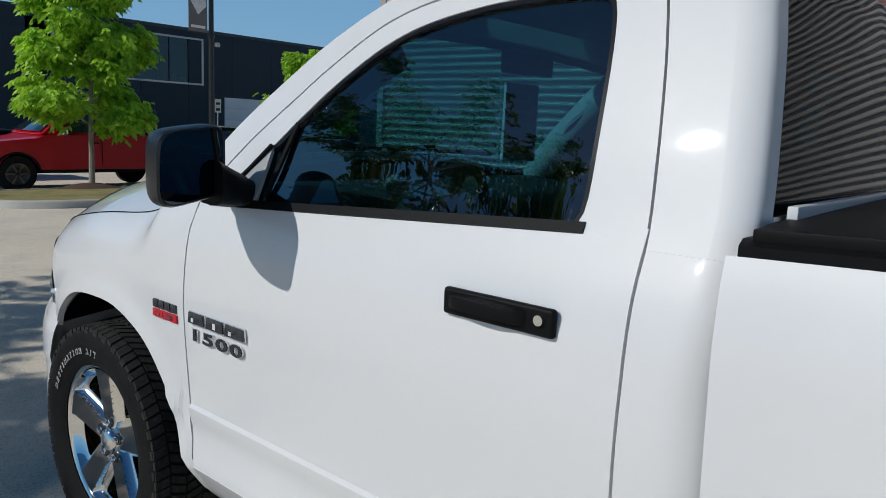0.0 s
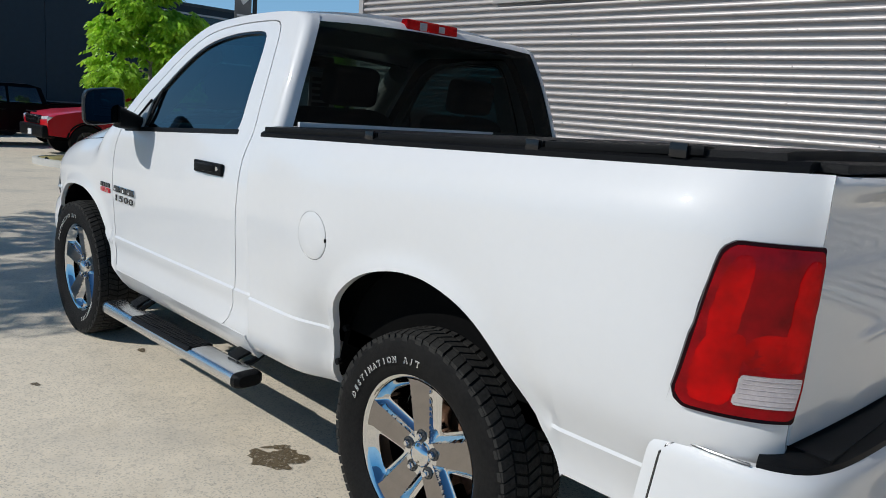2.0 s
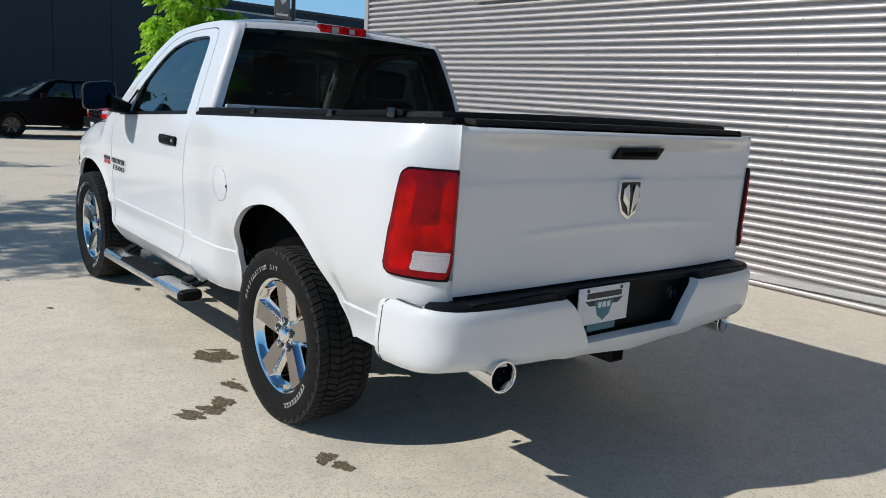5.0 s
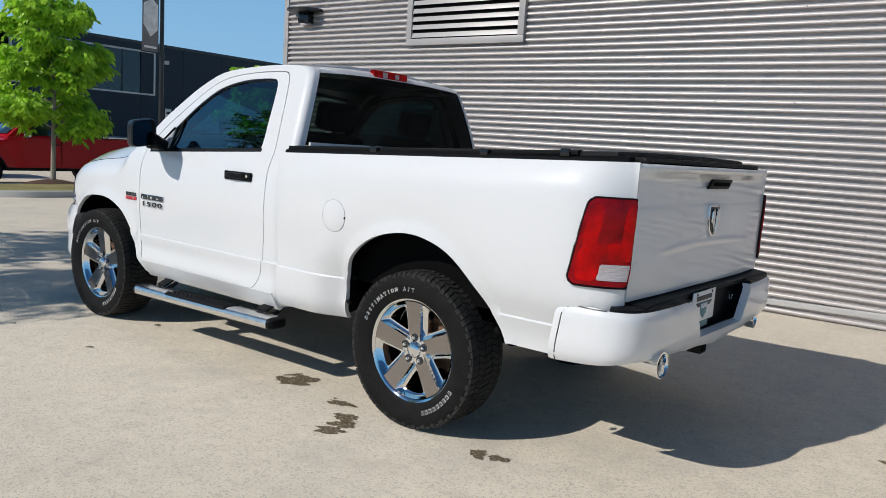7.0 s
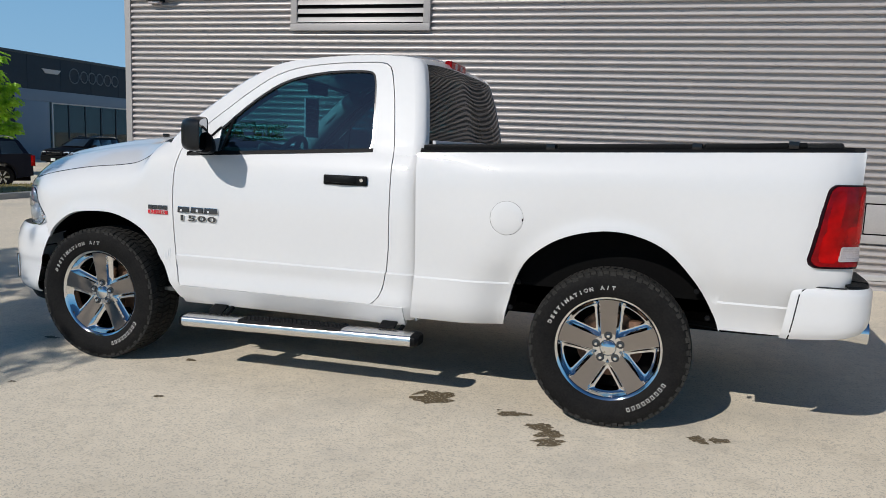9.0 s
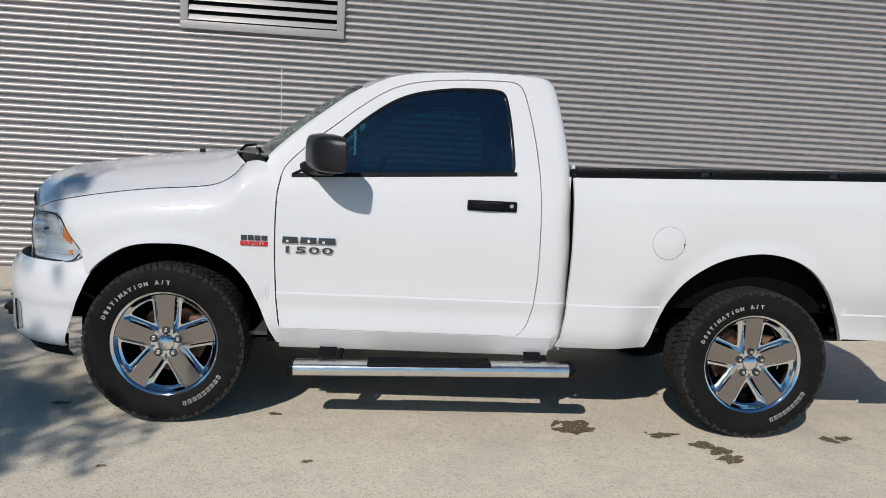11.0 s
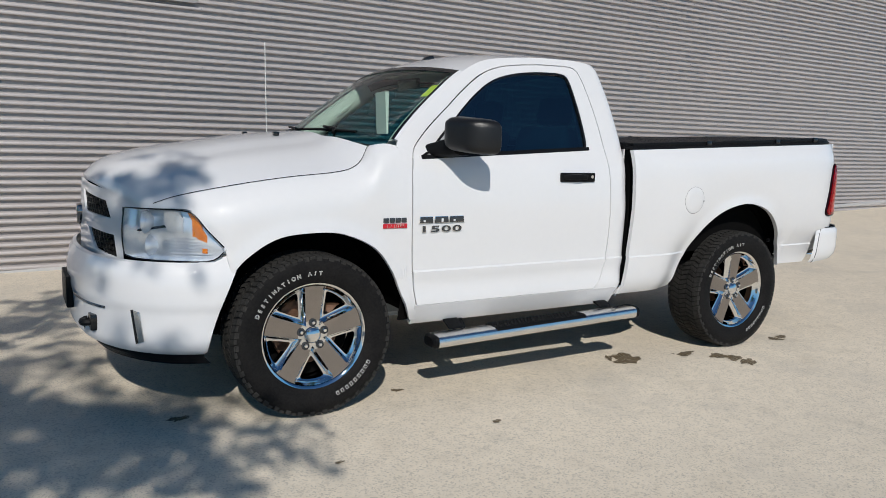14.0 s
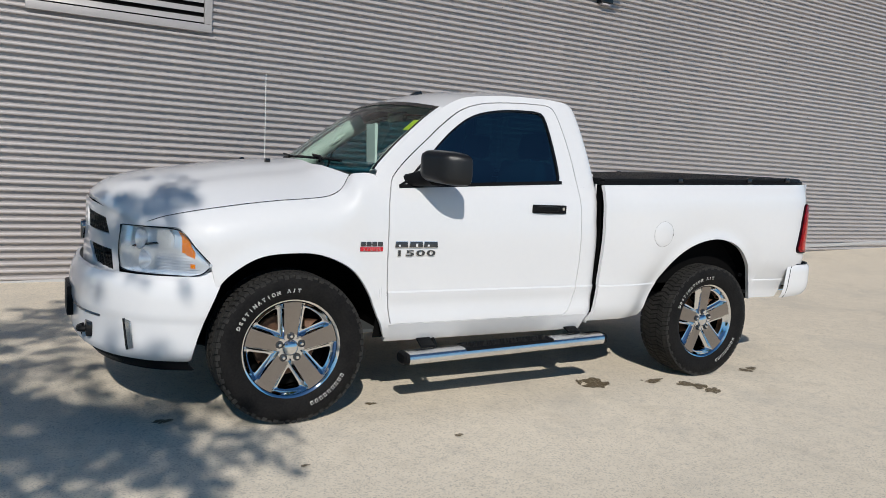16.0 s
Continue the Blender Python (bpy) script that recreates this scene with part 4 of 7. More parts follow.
def build_headlamp(s):
    m = s > 0
    rows = []
    for i in range(9):
        t = i / 8
        row = []
        for k, c0 in enumerate(lamp_c):
            u = k / 24
            z = lamp_bot(u) + (lamp_top(u) - lamp_bot(u)) * t
            n = Vector((c0.x + 0.35, c0.y - 0.35, 0)).normalized()
            b = 0.012 * math.sin(math.pi * t)
            row.append(Vector((c0.x + 0.03 * (z - 0.8), -c0.y, z)) + Vector((n.x, -n.y, 0)) * b)
        rows.append(row)
    cover = panel("headlamp", rows, LENS, truck, "clear headlamp with amber side marker", depth=0.006, mirror=m)
    cover.visible_shadow = False
    back = [[p + Vector((0.036, 0.030, 0)) * (0.12 + 0.88 * ease(0.0, 0.16, k / 24)) for k, p in enumerate(r)] for r in rows]
    hs = panel("reflector", back, SILVER, cover, depth=0.004, mirror=m)
    for k, (edge, deep_edge) in enumerate((([r[0] for r in rows], [r[0] for r in back]), (rows[0], back[0]), (rows[-1], back[-1]), ([r[-1] for r in rows], [r[-1] for r in back]))):
        panel("housing_wall", [list(edge), list(deep_edge)], SILVER, cover, depth=0.002, mirror=m, inward=(0.2, 0, (1, -1, 1, 1)[k]))
    # black rim round the cover
    for pts in ([r[0] for r in rows], list(rows[-1]), list(rows[0])):
        q = [Vector((p.x, p.y * (-1 if m else 1), p.z)) for p in pts]
        part("lamp_rim", bm_tube(q, 0.0036, 6), GLOSSBLACK, cover)
    # bowls
    for u, z, r in ((0.25, 0.968, 0.058), (0.31, 0.860, 0.052)):
        c0 = lamp_c[int(u * 24)]
        b = part("bowl", bm_lathe([(0.004, 0.055), (r * 0.45, 0.045), (r * 0.8, 0.022), (r, 0.004)], 32, "X"), SILVER, cover)
        b.matrix_local = pose(c0.x + 0.022, s * (c0.y - 0.03), z, 0, 0, -s * -32)
    # divider bar and amber reflectors
    for a, bq, zc in ((2, 14, 0.918),):
        q = [Vector((p.x + 0.03, s * (p.y - 0.025), zc + 0.004 * i)) for i, p in enumerate(lamp_c[a:bq])]
        part("divider", bm_tube(q, 0.007, 6), BADGE, cover)
    for u0, u1, dz0, dz1, mt in ((0.68, 0.79, 0.50, 0.96, AMBER), (0.75, 0.79, 0.20, 0.32, AMBER), (0.45, 0.60, 0.55, 0.95, SILVER)):
        rr = []
        for t in np.linspace(dz0, dz1, 4):
            row = []
            for u in np.linspace(u0, u1, 5):
                c0 = lamp_c[int(round(u * 24))]
                uu = u + 0.07 * (1 - t)
                c1 = lamp_c[min(24, int(round(uu * 24)))]
                z = lamp_bot(uu) + (lamp_top(uu) - lamp_bot(uu)) * t
                row.append(Vector((c1.x + 0.022, -(c1.y - 0.022), z)))
            rr.append(row)
        panel("marker_reflector", rr, mt, cover, "amber marker" if mt is AMBER else "", depth=0.015, mirror=m)
    for k in range(7):
        z = 0.815 + 0.014 * k
        q = [Vector((p.x + 0.026, s * (p.y - 0.024), z)) for p in lamp_c[11:22 - k // 2]]
        part("lens_rib", bm_tube(q, 0.0022, 5), SILVER, cover)


both(build_headlamp)

# front bumper: one skin round the nose
BUMP = [(-1.025, 0.0), (-1.015, 0.20), (-0.985, 0.42), (-0.925, 0.60), (-0.83, 0.755), (-0.71, 0.868), (-0.58, 0.930), (-0.47, 0.957), (-0.37, 0.966)]
bump_end = smooth([0.36, 0.44, 0.547, 0.68, 0.785], [-0.532, -0.512, -0.478, -0.424, -0.378])
bump_line = path([Vector((x, y, 0)) for x, y in BUMP], 200)
bump_prof = smooth([0.36, 0.375, 0.42, 0.50, 0.56, 0.60, 0.68, 0.75, 0.79], [0.045, 0.020, 0.004, 0.006, 0.004, -0.004, -0.002, 0.012, 0.034])


def bump_pt(u, z, back=0.0):
    """u: 0 in the middle, 1 at the wheel arch."""
    xe = bump_end(z)
    last = max(i for i, p in enumerate(bump_line) if p.x <= xe)
    last = min(198, last + (xe - bump_line[last].x) / max(1e-6, bump_line[min(199, last + 1)].x - bump_line[last].x))
    f = u * last
    i = min(198, int(f))
    p = bump_line[i].lerp(bump_line[i + 1], f - i)
    t = (bump_line[min(199, i + 3)] - bump_line[max(0, i - 3)]).normalized()
    n = Vector((-t.y, t.x, 0))
    return p - n * (bump_prof(z) + back)


rows = []
for z in np.concatenate([np.linspace(0.36, 0.55, 12), np.linspace(0.56, 0.79, 14)]):
    row = []
    for j in range(81):
        u = (j - 40) / 40
        # the lower edge sweeps up towards the middle, the upper one dips a little
        zz = z + (0.055 * (1 - abs(u)) ** 1.5 if z < 0.5 else 0) * (0.5 - z) / 0.14 * (1 if z < 0.5 else 0)
        zz += 0.034 * ease(0.84, 1.0, abs(u)) * max(0, (z - 0.74) / 0.05)
        p = bump_pt(abs(u), min(max(zz, 0.36), 0.79))
        row.append(Vector((p.x, p.y * (1 if u > 0 else -1), zz)))
    rows.append(row)
fb = panel("front_bumper", rows, PAINT, truck, "white painted front bumper", depth=0.03, inward=(0.6, 0, 0.2))


def build_bumper_bits(s):
    # fog lamp slot with a bright insert, tow hook, lower air dam
    pts = []
    for u, z in ((0.680, 0.575), (0.715, 0.566), (0.758, 0.43), (0.728, 0.418)):
        p = bump_pt(u, z, -0.004)
        pts.append(Vector((p.x, s * p.y, z)))
    nrm = (pts[1] - pts[0]).cross(pts[3] - pts[0]).normalized()
    if nrm.x > 0:
        nrm = -nrm
    part("fog_slot", bm_prism(pts, nrm * 0.006, 0.003), STEEL, fb, "bright fog lamp slot insert")
    q = [p + nrm * 0.004 for p in (pts[0], pts[3])]
    part("slot_shadow", bm_tube([q[0], q[1]], 0.007, 6), GLOSSBLACK, fb)
    # groove across the bumper: a grey tube draws its shade, nothing is cut in
    line = []
    for u in np.linspace(0.20, 0.53, 12):
        p = bump_pt(u, 0.565, -0.003)
        line.append(Vector((p.x, s * p.y, 0.565)))
    part("bumper_groove", bm_tube(line, 0.006, 5), BADGE, fb)
    p = bump_pt(0.41, 0.475)
    hk = part("tow_hook_pocket", bm_box((p.x - 0.006, s * p.y - 0.075, 0.435), (p.x + 0.05, s * p.y + 0.065, 0.515), 0.012), GLOSSBLACK, fb)
    part("tow_hook", bm_tube(path([(p.x + 0.02, s * p.y - 0.04, 0.475), (p.x - 0.025, s * p.y - 0.035, 0.472), (p.x - 0.034, s * p.y, 0.470), (p.x - 0.022, s * p.y + 0.035, 0.472), (p.x + 0.02, s * p.y + 0.04, 0.475)], 14), 0.017, 8), PLASTIC, fb, "black tow hook")


both(build_bumper_bits)
part("front_plate_mount", bm_box((-1.046, -0.165, 0.475), (-1.010, 0.165, 0.640), 0.008), PLASTIC, fb, "black licence plate holder")
part("air_intake", bm_box((-0.985, -0.42, 0.415), (-0.90, 0.42, 0.475), 0.01), SEAM, fb)
rows = [[Vector((bump_pt(abs(u), 0.38, 0.05).x + (0.03 if z < 0.31 else 0), bump_pt(abs(u), 0.38, 0.05).y * (1 if u > 0 else -1), z)) for u in np.linspace(-0.98, 0.98, 31)] for z in (0.305, 0.34, 0.42)]
panel("air_dam", rows, PLASTIC, fb, "black lower air dam", depth=0.02, inward=(1, 0, 0))

# ---- bed ----
bed_w = smooth([0.44, 0.47, 0.53, 0.58, 0.690, 0.700, 0.85, 1.05, 1.20, 1.30, 1.36, 1.40, 1.44], [0.915, 0.950, 0.982, 0.985, 0.9925, 0.9855, 0.998, 1.012, 1.010, 0.995, 0.975, 0.955, 0.935])
rail = lambda x: 1.345 + (x - 2.05) * 0.0385
PLAN_R = [(3.63, 0.0), (3.90, 0.001), (4.02, 0.008), (4.09, 0.024), (4.14, 0.050), (4.172, 0.082), (4.188, 0.112)]
plan_r = path([Vector((x, d, 0)) for x, d in PLAN_R], 160)
lamp_l = smooth([0.905, 1.292], [0.550, 0.665])


def ss_(a, b, t):
    t = min(1, max(0, (t - a) / (b - a)))
    return t * t * (3 - 2 * t)


def lip(z):
    """The top of bed and tailgate stands out to the rear like a small spoiler."""
    t = min(1, max(0, (z - 1.365) / 0.060))
    return 0.026 * t * t * (3 - 2 * t)


def bed_pt(x, z):
    """A point of the left bed side: rail height and its rounded edge follow the slope of the bed."""
    zz = z - (rail(x) - 1.345) * max(0, min(1, (z - 1.0) / 0.3))
    swell = 0.026 * ss_(2.12, 2.55, x) * ss_(0.62, 0.85, zz) * (1 - ss_(1.24, 1.38, zz))
    # the sheet draws in towards the wheel opening, most at its foot
    draw = (0.075 - 0.060 * ss_(0.50, 1.00, z)) * math.exp(-arch_gap(x, z, arch_r) / 0.13 ** 2)
    return Vector((x, -(bed_w(zz) + swell + flare(x, z, arch_r) - draw), z))


def corner_pt(u, z):
    """Rear corner: u runs 0..1 along the corner's plan from the bed side to the tailgate."""
    p = plan_r[int(round(u * 159))]
    q = bed_pt(3.63, z - (rail(p.x) - rail(3.63)) * max(0, min(1, (z - 1.0) / 0.3)))
    lean = 0.012 * (z - 1.0)
    y = q.y + p.y
    return Vector((p.x + lean * u, y + (-0.892 - y) * u ** 5 * ss_(0.85, 1.0, z), z))


tuck = smooth([3.6, 3.80, 3.95, 4.05, 4.12, 4.165], [0.0, 0.004, 0.014, 0.030, 0.054, 0.088])


def build_bed_side(s):
    m = s > 0
    front = smooth([0.44, 0.52, 0.72, 0.96, 1.2, 1.36], [2.020, 2.040, 2.057, 2.061, 2.055, 2.049])
    cols = [Vector((x, 0, 0.452)) for x in np.linspace(2.05, 2.531, 13)] + arch_r + [Vector((x, 0, 0.55)) for x in (3.626,)]
    n_out, n_in = 14, 12
    fan = [("out", k / n_out) for k in range(n_out + 1)] + [("in", k / n_in) for k in range(1, n_in + 1)]
    T1, T2, NT = 10, 20, 25
    rows = []
    for i in range(NT + 1):
        row = []
        for c0 in cols + fan:
            if isinstance(c0, tuple):
                zt = rail(plan_r[int(159 * (0.66 * c0[1] if c0[0] == "out" else 0.66 + 0.34 * c0[1]))].x) + 0.012
                xb = plan_r[int(159 * (0.56 * c0[1] if c0[0] == "out" else 0.56 + 0.44 * c0[1]))].x
                z = float(np.interp(i, [0, 4, 5, T1, T2, NT], [0.55 + 0.09 * ss_(3.925, 3.96, xb), 0.690, 0.6995, 0.905, 1.292, zt]))
                l0 = lamp_l(min(max(z, 0.905), 1.292))
                row.append(corner_pt(l0 * c0[1] if c0[0] == "out" else l0 + (1 - l0) * c0[1], z))
                continue
            zt = rail(c0.x) + 0.012
            zs = [c0.z, 0.690, 0.6995, 0.905, 1.292 - (rail(3.63) - rail(c0.x)), zt]
            if c0.z > 0.62:
                k = ss_(0.62, 0.76, c0.z)
                even = [c0.z + (zt - c0.z) * e for e in (0, 0.16, 0.20, 0.40, 0.80, 1)]
                zs = [max(c0.z + 0.002 * n, a + (b - a) * k) for n, (a, b) in enumerate(zip(zs, even))]
            z = float(np.interp(i, [0, 4, 5, T1, T2, NT], zs))
            x = c0.x
            if x < 2.2:
                x = front(min(z, 1.36)) + (x - 2.05) / 0.15 * (2.2 - front(min(z, 1.36)))
            row.append(bed_pt(x, z))
        rows.append(row)
    w = len(rows[0])
    v, f = grid_data(rows)
    hole0 = len(cols) + n_out
    f = [q for q in f if not (T1 <= q[0] // w < T2 and q[0] % w >= hole0)]
    # the edge all round turns inward
    count = collections.Counter()
    for q in f:
        for a, b in zip(q, q[1:] + q[:1]):
            count[(min(a, b), max(a, b))] += 1
    inner = {}
    for q in list(f):
        for a, b in zip(q, q[1:] + q[:1]):
            if count[(min(a, b), max(a, b))] == 1:
                for k in (a, b):
                    if k not in inner:
                        inner[k] = len(v)
                        v.append(v[k] + Vector((-0.006 if v[k].x > 4.1 else 0, 0.028, -0.004 if v[k].z > 1.3 else 0)))
                f.append((b, a, inner[a], inner[b]))
    if m:
        v = [Vector((p.x, -p.y, p.z)) for p in v]
        f = [tuple(reversed(q)) for q in f]
    side_p = part("bed_side", mesh("bed_side", v, f, PAINT), None, truck)
    # tail lamp
    def tail_pt(u, z, out):
        uu = lamp_l(z) + (1 - lamp_l(z)) * u
        k = max(0.0, min(1.0, (uu - 0.55) / 0.45))
        return corner_pt(uu, z) + Vector((0.55 + 0.33 * k, -0.83 + 0.36 * k, 0)) * out
    LZ0, LZ1 = 0.905, 1.290
    def cut(z, z0, z1, r, w):
        """How far the lamp draws in at its rounded corners."""
        d = 1 - min(1.0, max(0.0, min(z - z0, z1 - z)) / r)
        return w * (1 - math.sqrt(max(0.0, 1 - d * d)))
    def levels(z0, z1):
        return [z0 + (z1 - z0) * 0.5 * (1 - math.cos(math.pi * k / 24)) for k in range(25)]
    def bulge(u, z):
        return 0.017 + 0.011 * (1 - (2 * u - 1) ** 4) * (1 - ((z - 1.098) / 0.1935) ** 4)
    panel("lamp_pocket", [[tail_pt(u, z, 0.0008) for u in np.linspace(0.0, 1.0, 14)] for z in np.linspace(0.905, 1.292, 9)], PAINT, truck, depth=0.02, mirror=m)
    bez = panel("tail_lamp", [[tail_pt(u, z, 0.013) for u in np.linspace(cut(z, LZ0, LZ1, 0.045, 0.17), 1.0 - cut(z, LZ0, LZ1, 0.010, 0.03), 16)] for z in levels(LZ0, LZ1)],
                LAMPRIM, truck, "red tail lamp with a clear reverse lens", depth=0.016, mirror=m)
    def lens(name, u0, u1, z0, z1, mt, lift, r=0.014, w=0.05, label=""):
        rws = [[tail_pt(u, z, bulge(u, z) + lift) for u in np.linspace(u0 + cut(z, z0, z1, r, w), u1 - cut(z, z0, z1, r * 0.6, w * 0.6), 15)] for z in levels(z0, z1)]
        return panel(name, rws, mt, bez, label, depth=0.006, mirror=m)
    lens("red_lens", 0.022, 0.975, 0.915, 1.282, REDDARK, 0.0015, 0.040, 0.15)
    lens("red_chamber", 0.080, 0.430, 0.932, 1.095, RED, 0.0032, 0.060, 0.12)
    lens("red_chamber", 0.085, 0.330, 1.060, 1.262, RED, 0.0026, 0.070, 0.12)
    lens("red_chamber", 0.700, 0.930, 1.020, 1.262, RED, 0.0026, 0.070, 0.12)
    lens("red_chamber", 0.420, 0.900, 1.018, 1.100, RED, 0.0020, 0.040, 0.15)
    lens("reverse_lens", 0.440, 0.915, 0.940, 1.008, CLEARLENS, 0.0060, 0.010, 0.03, "clear ribbed reverse lens")
    for k in range(6):
        z = 0.947 + 0.0105 * k
        q = [tail_pt(u, z, bulge(u, z) + 0.0062) for u in np.linspace(0.46, 0.90, 7)]
        part("lens_rib", bm_tube([Vector((p.x, p.y * (-1 if m else 1), p.z)) for p in q], 0.0016, 5), CLEARLENS, bez)
    # inner wall and dark filler behind the gaps
    panel("bed_inner", [[Vector((x, -0.86, z)) for x in np.linspace(2.06, 4.18, 6)] for z in (0.62, 1.0, rail(2.06) - 0.01)], SEAM, truck, mirror=m, depth=0.01)
    liner("rear_wheel_liner", arch_r, s, 0.885)
    for x, z in ((2.612, 0.70), (2.575, 0.56), (3.505, 0.73), (3.565, 0.60)):
        b = part("liner_clip", bm_lathe([(0, -0.01), (0.013, -0.008), (0.013, 0.01)], 8), PLASTIC, truck)
        b.location = (x, s * 0.905, z)
    if s < 0:
        # round fuel flap with its dark gap; a black knob paints the finger notch's shade
        n = 40
        ring = [bed_pt(2.556 + 0.0865 * math.cos(a), 1.045 + 0.0865 * math.sin(a)) + Vector((0, 0.0004, 0)) for a in np.linspace(0, 2 * math.pi, n + 1)]
        part("fuel_flap_gap", bm_tube(ring, 0.0008, 5, False), BADGE, side_p)
        rows = [[bed_pt(2.556 + r * math.cos(a), 1.045 + r * math.sin(a)) + Vector((0, -0.0012 - 0.001 * (r < 0.083), 0)) for a in np.linspace(0, 2 * math.pi, n + 1)] for r in (0.0001, 0.04, 0.082, 0.0848)]
        part("fuel_flap", mesh("fuel_flap", *grid_data(rows), PAINT), None, side_p, "round white fuel flap")
        nt = part("finger_notch", bm_lathe([(0, -0.003), (0.010, -0.002), (0.012, 0.004)], 12), SEAM, side_p)
        q = bed_pt(2.638, 1.040)
        nt.location = q + Vector((0, -0.002, 0))
        nt.scale = (0.28, 1, 0.7)
    # rail cap along the bed's top
    rws = [[Vector((x, -(0.955 - d - tuck(x)), rail(x) + h)) for x in np.linspace(2.06, 4.14, 34)] for d, h in ((-0.004, 0.006), (-0.004, 0.026), (0.012, 0.036), (0.06, 0.036))]
    panel("rail_cap", rws, PLASTIC, truck, mirror=m, depth=0.02)


both(build_bed_side)
part("bed_floor", bm_box((2.06, -0.86, 0.62), (4.18, 0.86, 0.68)), SEAM, truck)
part("bed_front_wall", bm_box((2.07, -0.94, 0.50), (2.10, 0.94, 1.36)), SEAM, truck)

part("window_foot_rail", bm_box((2.076, -0.80, 1.398), (2.094, 0.81, 1.424), 0.004), PAINT, truck, "white painted sill under the rear window")

# tailgate
tg_x = lambda y, z: 4.187 + 0.036 * (1 - (abs(y) / 0.9) ** 2) + 0.012 * (z - 1.0)
tg_top = rail(4.2) + 0.008


def tg_pt(y, z):
    t = min(1, max(0, (z - 1.235) / 0.025))
    band = -0.006 * t * t * (3 - 2 * t)
    crease = 0.007 * math.exp(-((z - (1.045 + 0.02 * (1 - (abs(y) / 0.55) ** 2))) / 0.014) ** 2) * max(0, 1 - (abs(y) / 0.62) ** 6)
    edge_r = 0.014 * max(0, (z - (tg_top - 0.02)) / 0.02) ** 2
    return Vector((tg_x(y, z) + crease + band + 2.6 * lip(z) * (1 - min(1, abs(y) / 0.90) ** 5) - edge_r, y, z))


zs = list(np.linspace(0.845, 1.02, 8)) + list(np.linspace(1.03, 1.08, 8)) + list(np.linspace(1.09, 1.235, 6)) + [1.243, 1.251, 1.26] + list(np.linspace(1.28, tg_top - 0.02, 9)) + list(np.linspace(tg_top - 0.015, tg_top, 4))
gate = panel("tailgate", [[tg_pt(y, z) for y in np.linspace(-0.884, 0.884, 41)] for z in zs], PAINT, truck, "white tailgate with a black handle and chrome emblem", depth=0.03, inward=(-1, 0, 0))
part("tailgate_backing", bm_box((4.12, -0.83, 0.80), (4.165, 0.83, tg_top - 0.02)), SEAM, truck)
hp = [(4.226, -0.140, 1.330), (4.226, 0.135, 1.330), (4.234, 0.165, 1.378), (4.234, -0.108, 1.378)]
hb = part("tailgate_handle", bm_prism(hp, (0.016, 0, 0), 0.006), PLASTIC, gate, "black tailgate handle")
part("handle_grip", bm_box((4.242, -0.095, 1.344), (4.250, 0.120, 1.364), 0.004), SEAM, hb)
sh = lambda k, x: [(x, -0.066 * k, 1.205 + 0.076 * k), (x, 0.066 * k, 1.205 + 0.076 * k), (x, 0.070 * k, 1.205 + 0.0 * k), (x, 0.045 * k, 1.205 - 0.062 * k), (x, 0, 1.205 - 0.092 * k), (x, -0.045 * k, 1.205 - 0.062 * k), (x, -0.070 * k, 1.205)]
e = part("tail_emblem", bm_prism(sh(1.0, 4.225), (0.012, 0, 0), 0.004), CHROME, gate, "chrome shield emblem on black ground")
e.location = (0, -0.010, -0.030)
part("emblem_ground", bm_prism(sh(0.84, 4.236), (0.003, 0, 0), 0.001), GLOSSBLACK, e)
for sy in (-1, 1):
    part("emblem_relief", bm_prism([(4.2375, sy * 0.004, 1.130), (4.2375, sy * 0.020, 1.165), (4.2375, sy * 0.048, 1.195), (4.2375, sy * 0.046, 1.245), (4.2375, sy * 0.022, 1.262), (4.2375, sy * 0.010, 1.225)], (0.010, 0, 0), 0.004), CHROME, e)
tx = part("drive_badge", text_mesh("4X4", 0.074, 0.003, BADGE, 1.2, 0.0015), None, gate, "grey 4X4 badge")
tx.matrix_local = pose(tg_x(0.735, 1.08) + 0.004, 0.735, 1.085, 90, 0, 90 + 3) @ Matrix.Diagonal((1.35, 0.75, 1, 1))

# rear bumper: a painted skin with black step pads and a recess for the plate
RB = [(3.925, 1.008), (4.06, 1.010), (4.17, 0.998), (4.245, 0.955), (4.288, 0.880), (4.310, 0.76), (4.325, 0.55), (4.332, 0.30), (4.334, 0.0)]
rb_line = path([Vector((x, -y, 0)) for x, y in RB], 120)
rb_in = smooth([0.552, 0.585, 0.65, 0.76, 0.80, 0.815], [0.030, 0.010, 0.0, 0.0, 0.006, 0.018])
top_z = lambda i: 0.812
bot_z = smooth([0, 15, 37, 74, 119], [0.552, 0.565, 0.593, 0.580, 0.546])


def rb_pt(i, z, d=0.0):
    p = rb_line[i]
    t = (rb_line[min(i + 1, 119)] - rb_line[max(i - 1, 0)]).normalized()
    n = Vector((-t.y, t.x, 0))
    if n.x * (p.x - 3.5) + n.y * p.y > 0:
        n = -n
    t = (z - bot_z(i)) / (top_z(i) - bot_z(i))
    front = (0.035 * t + 0.035 * max(0, (t - 0.84) / 0.16) ** 2) * max(0, 1 - i / 16)
    return Vector((p.x + front, p.y, z)) + n * (rb_in(0.552 + 0.263 * t) + d)


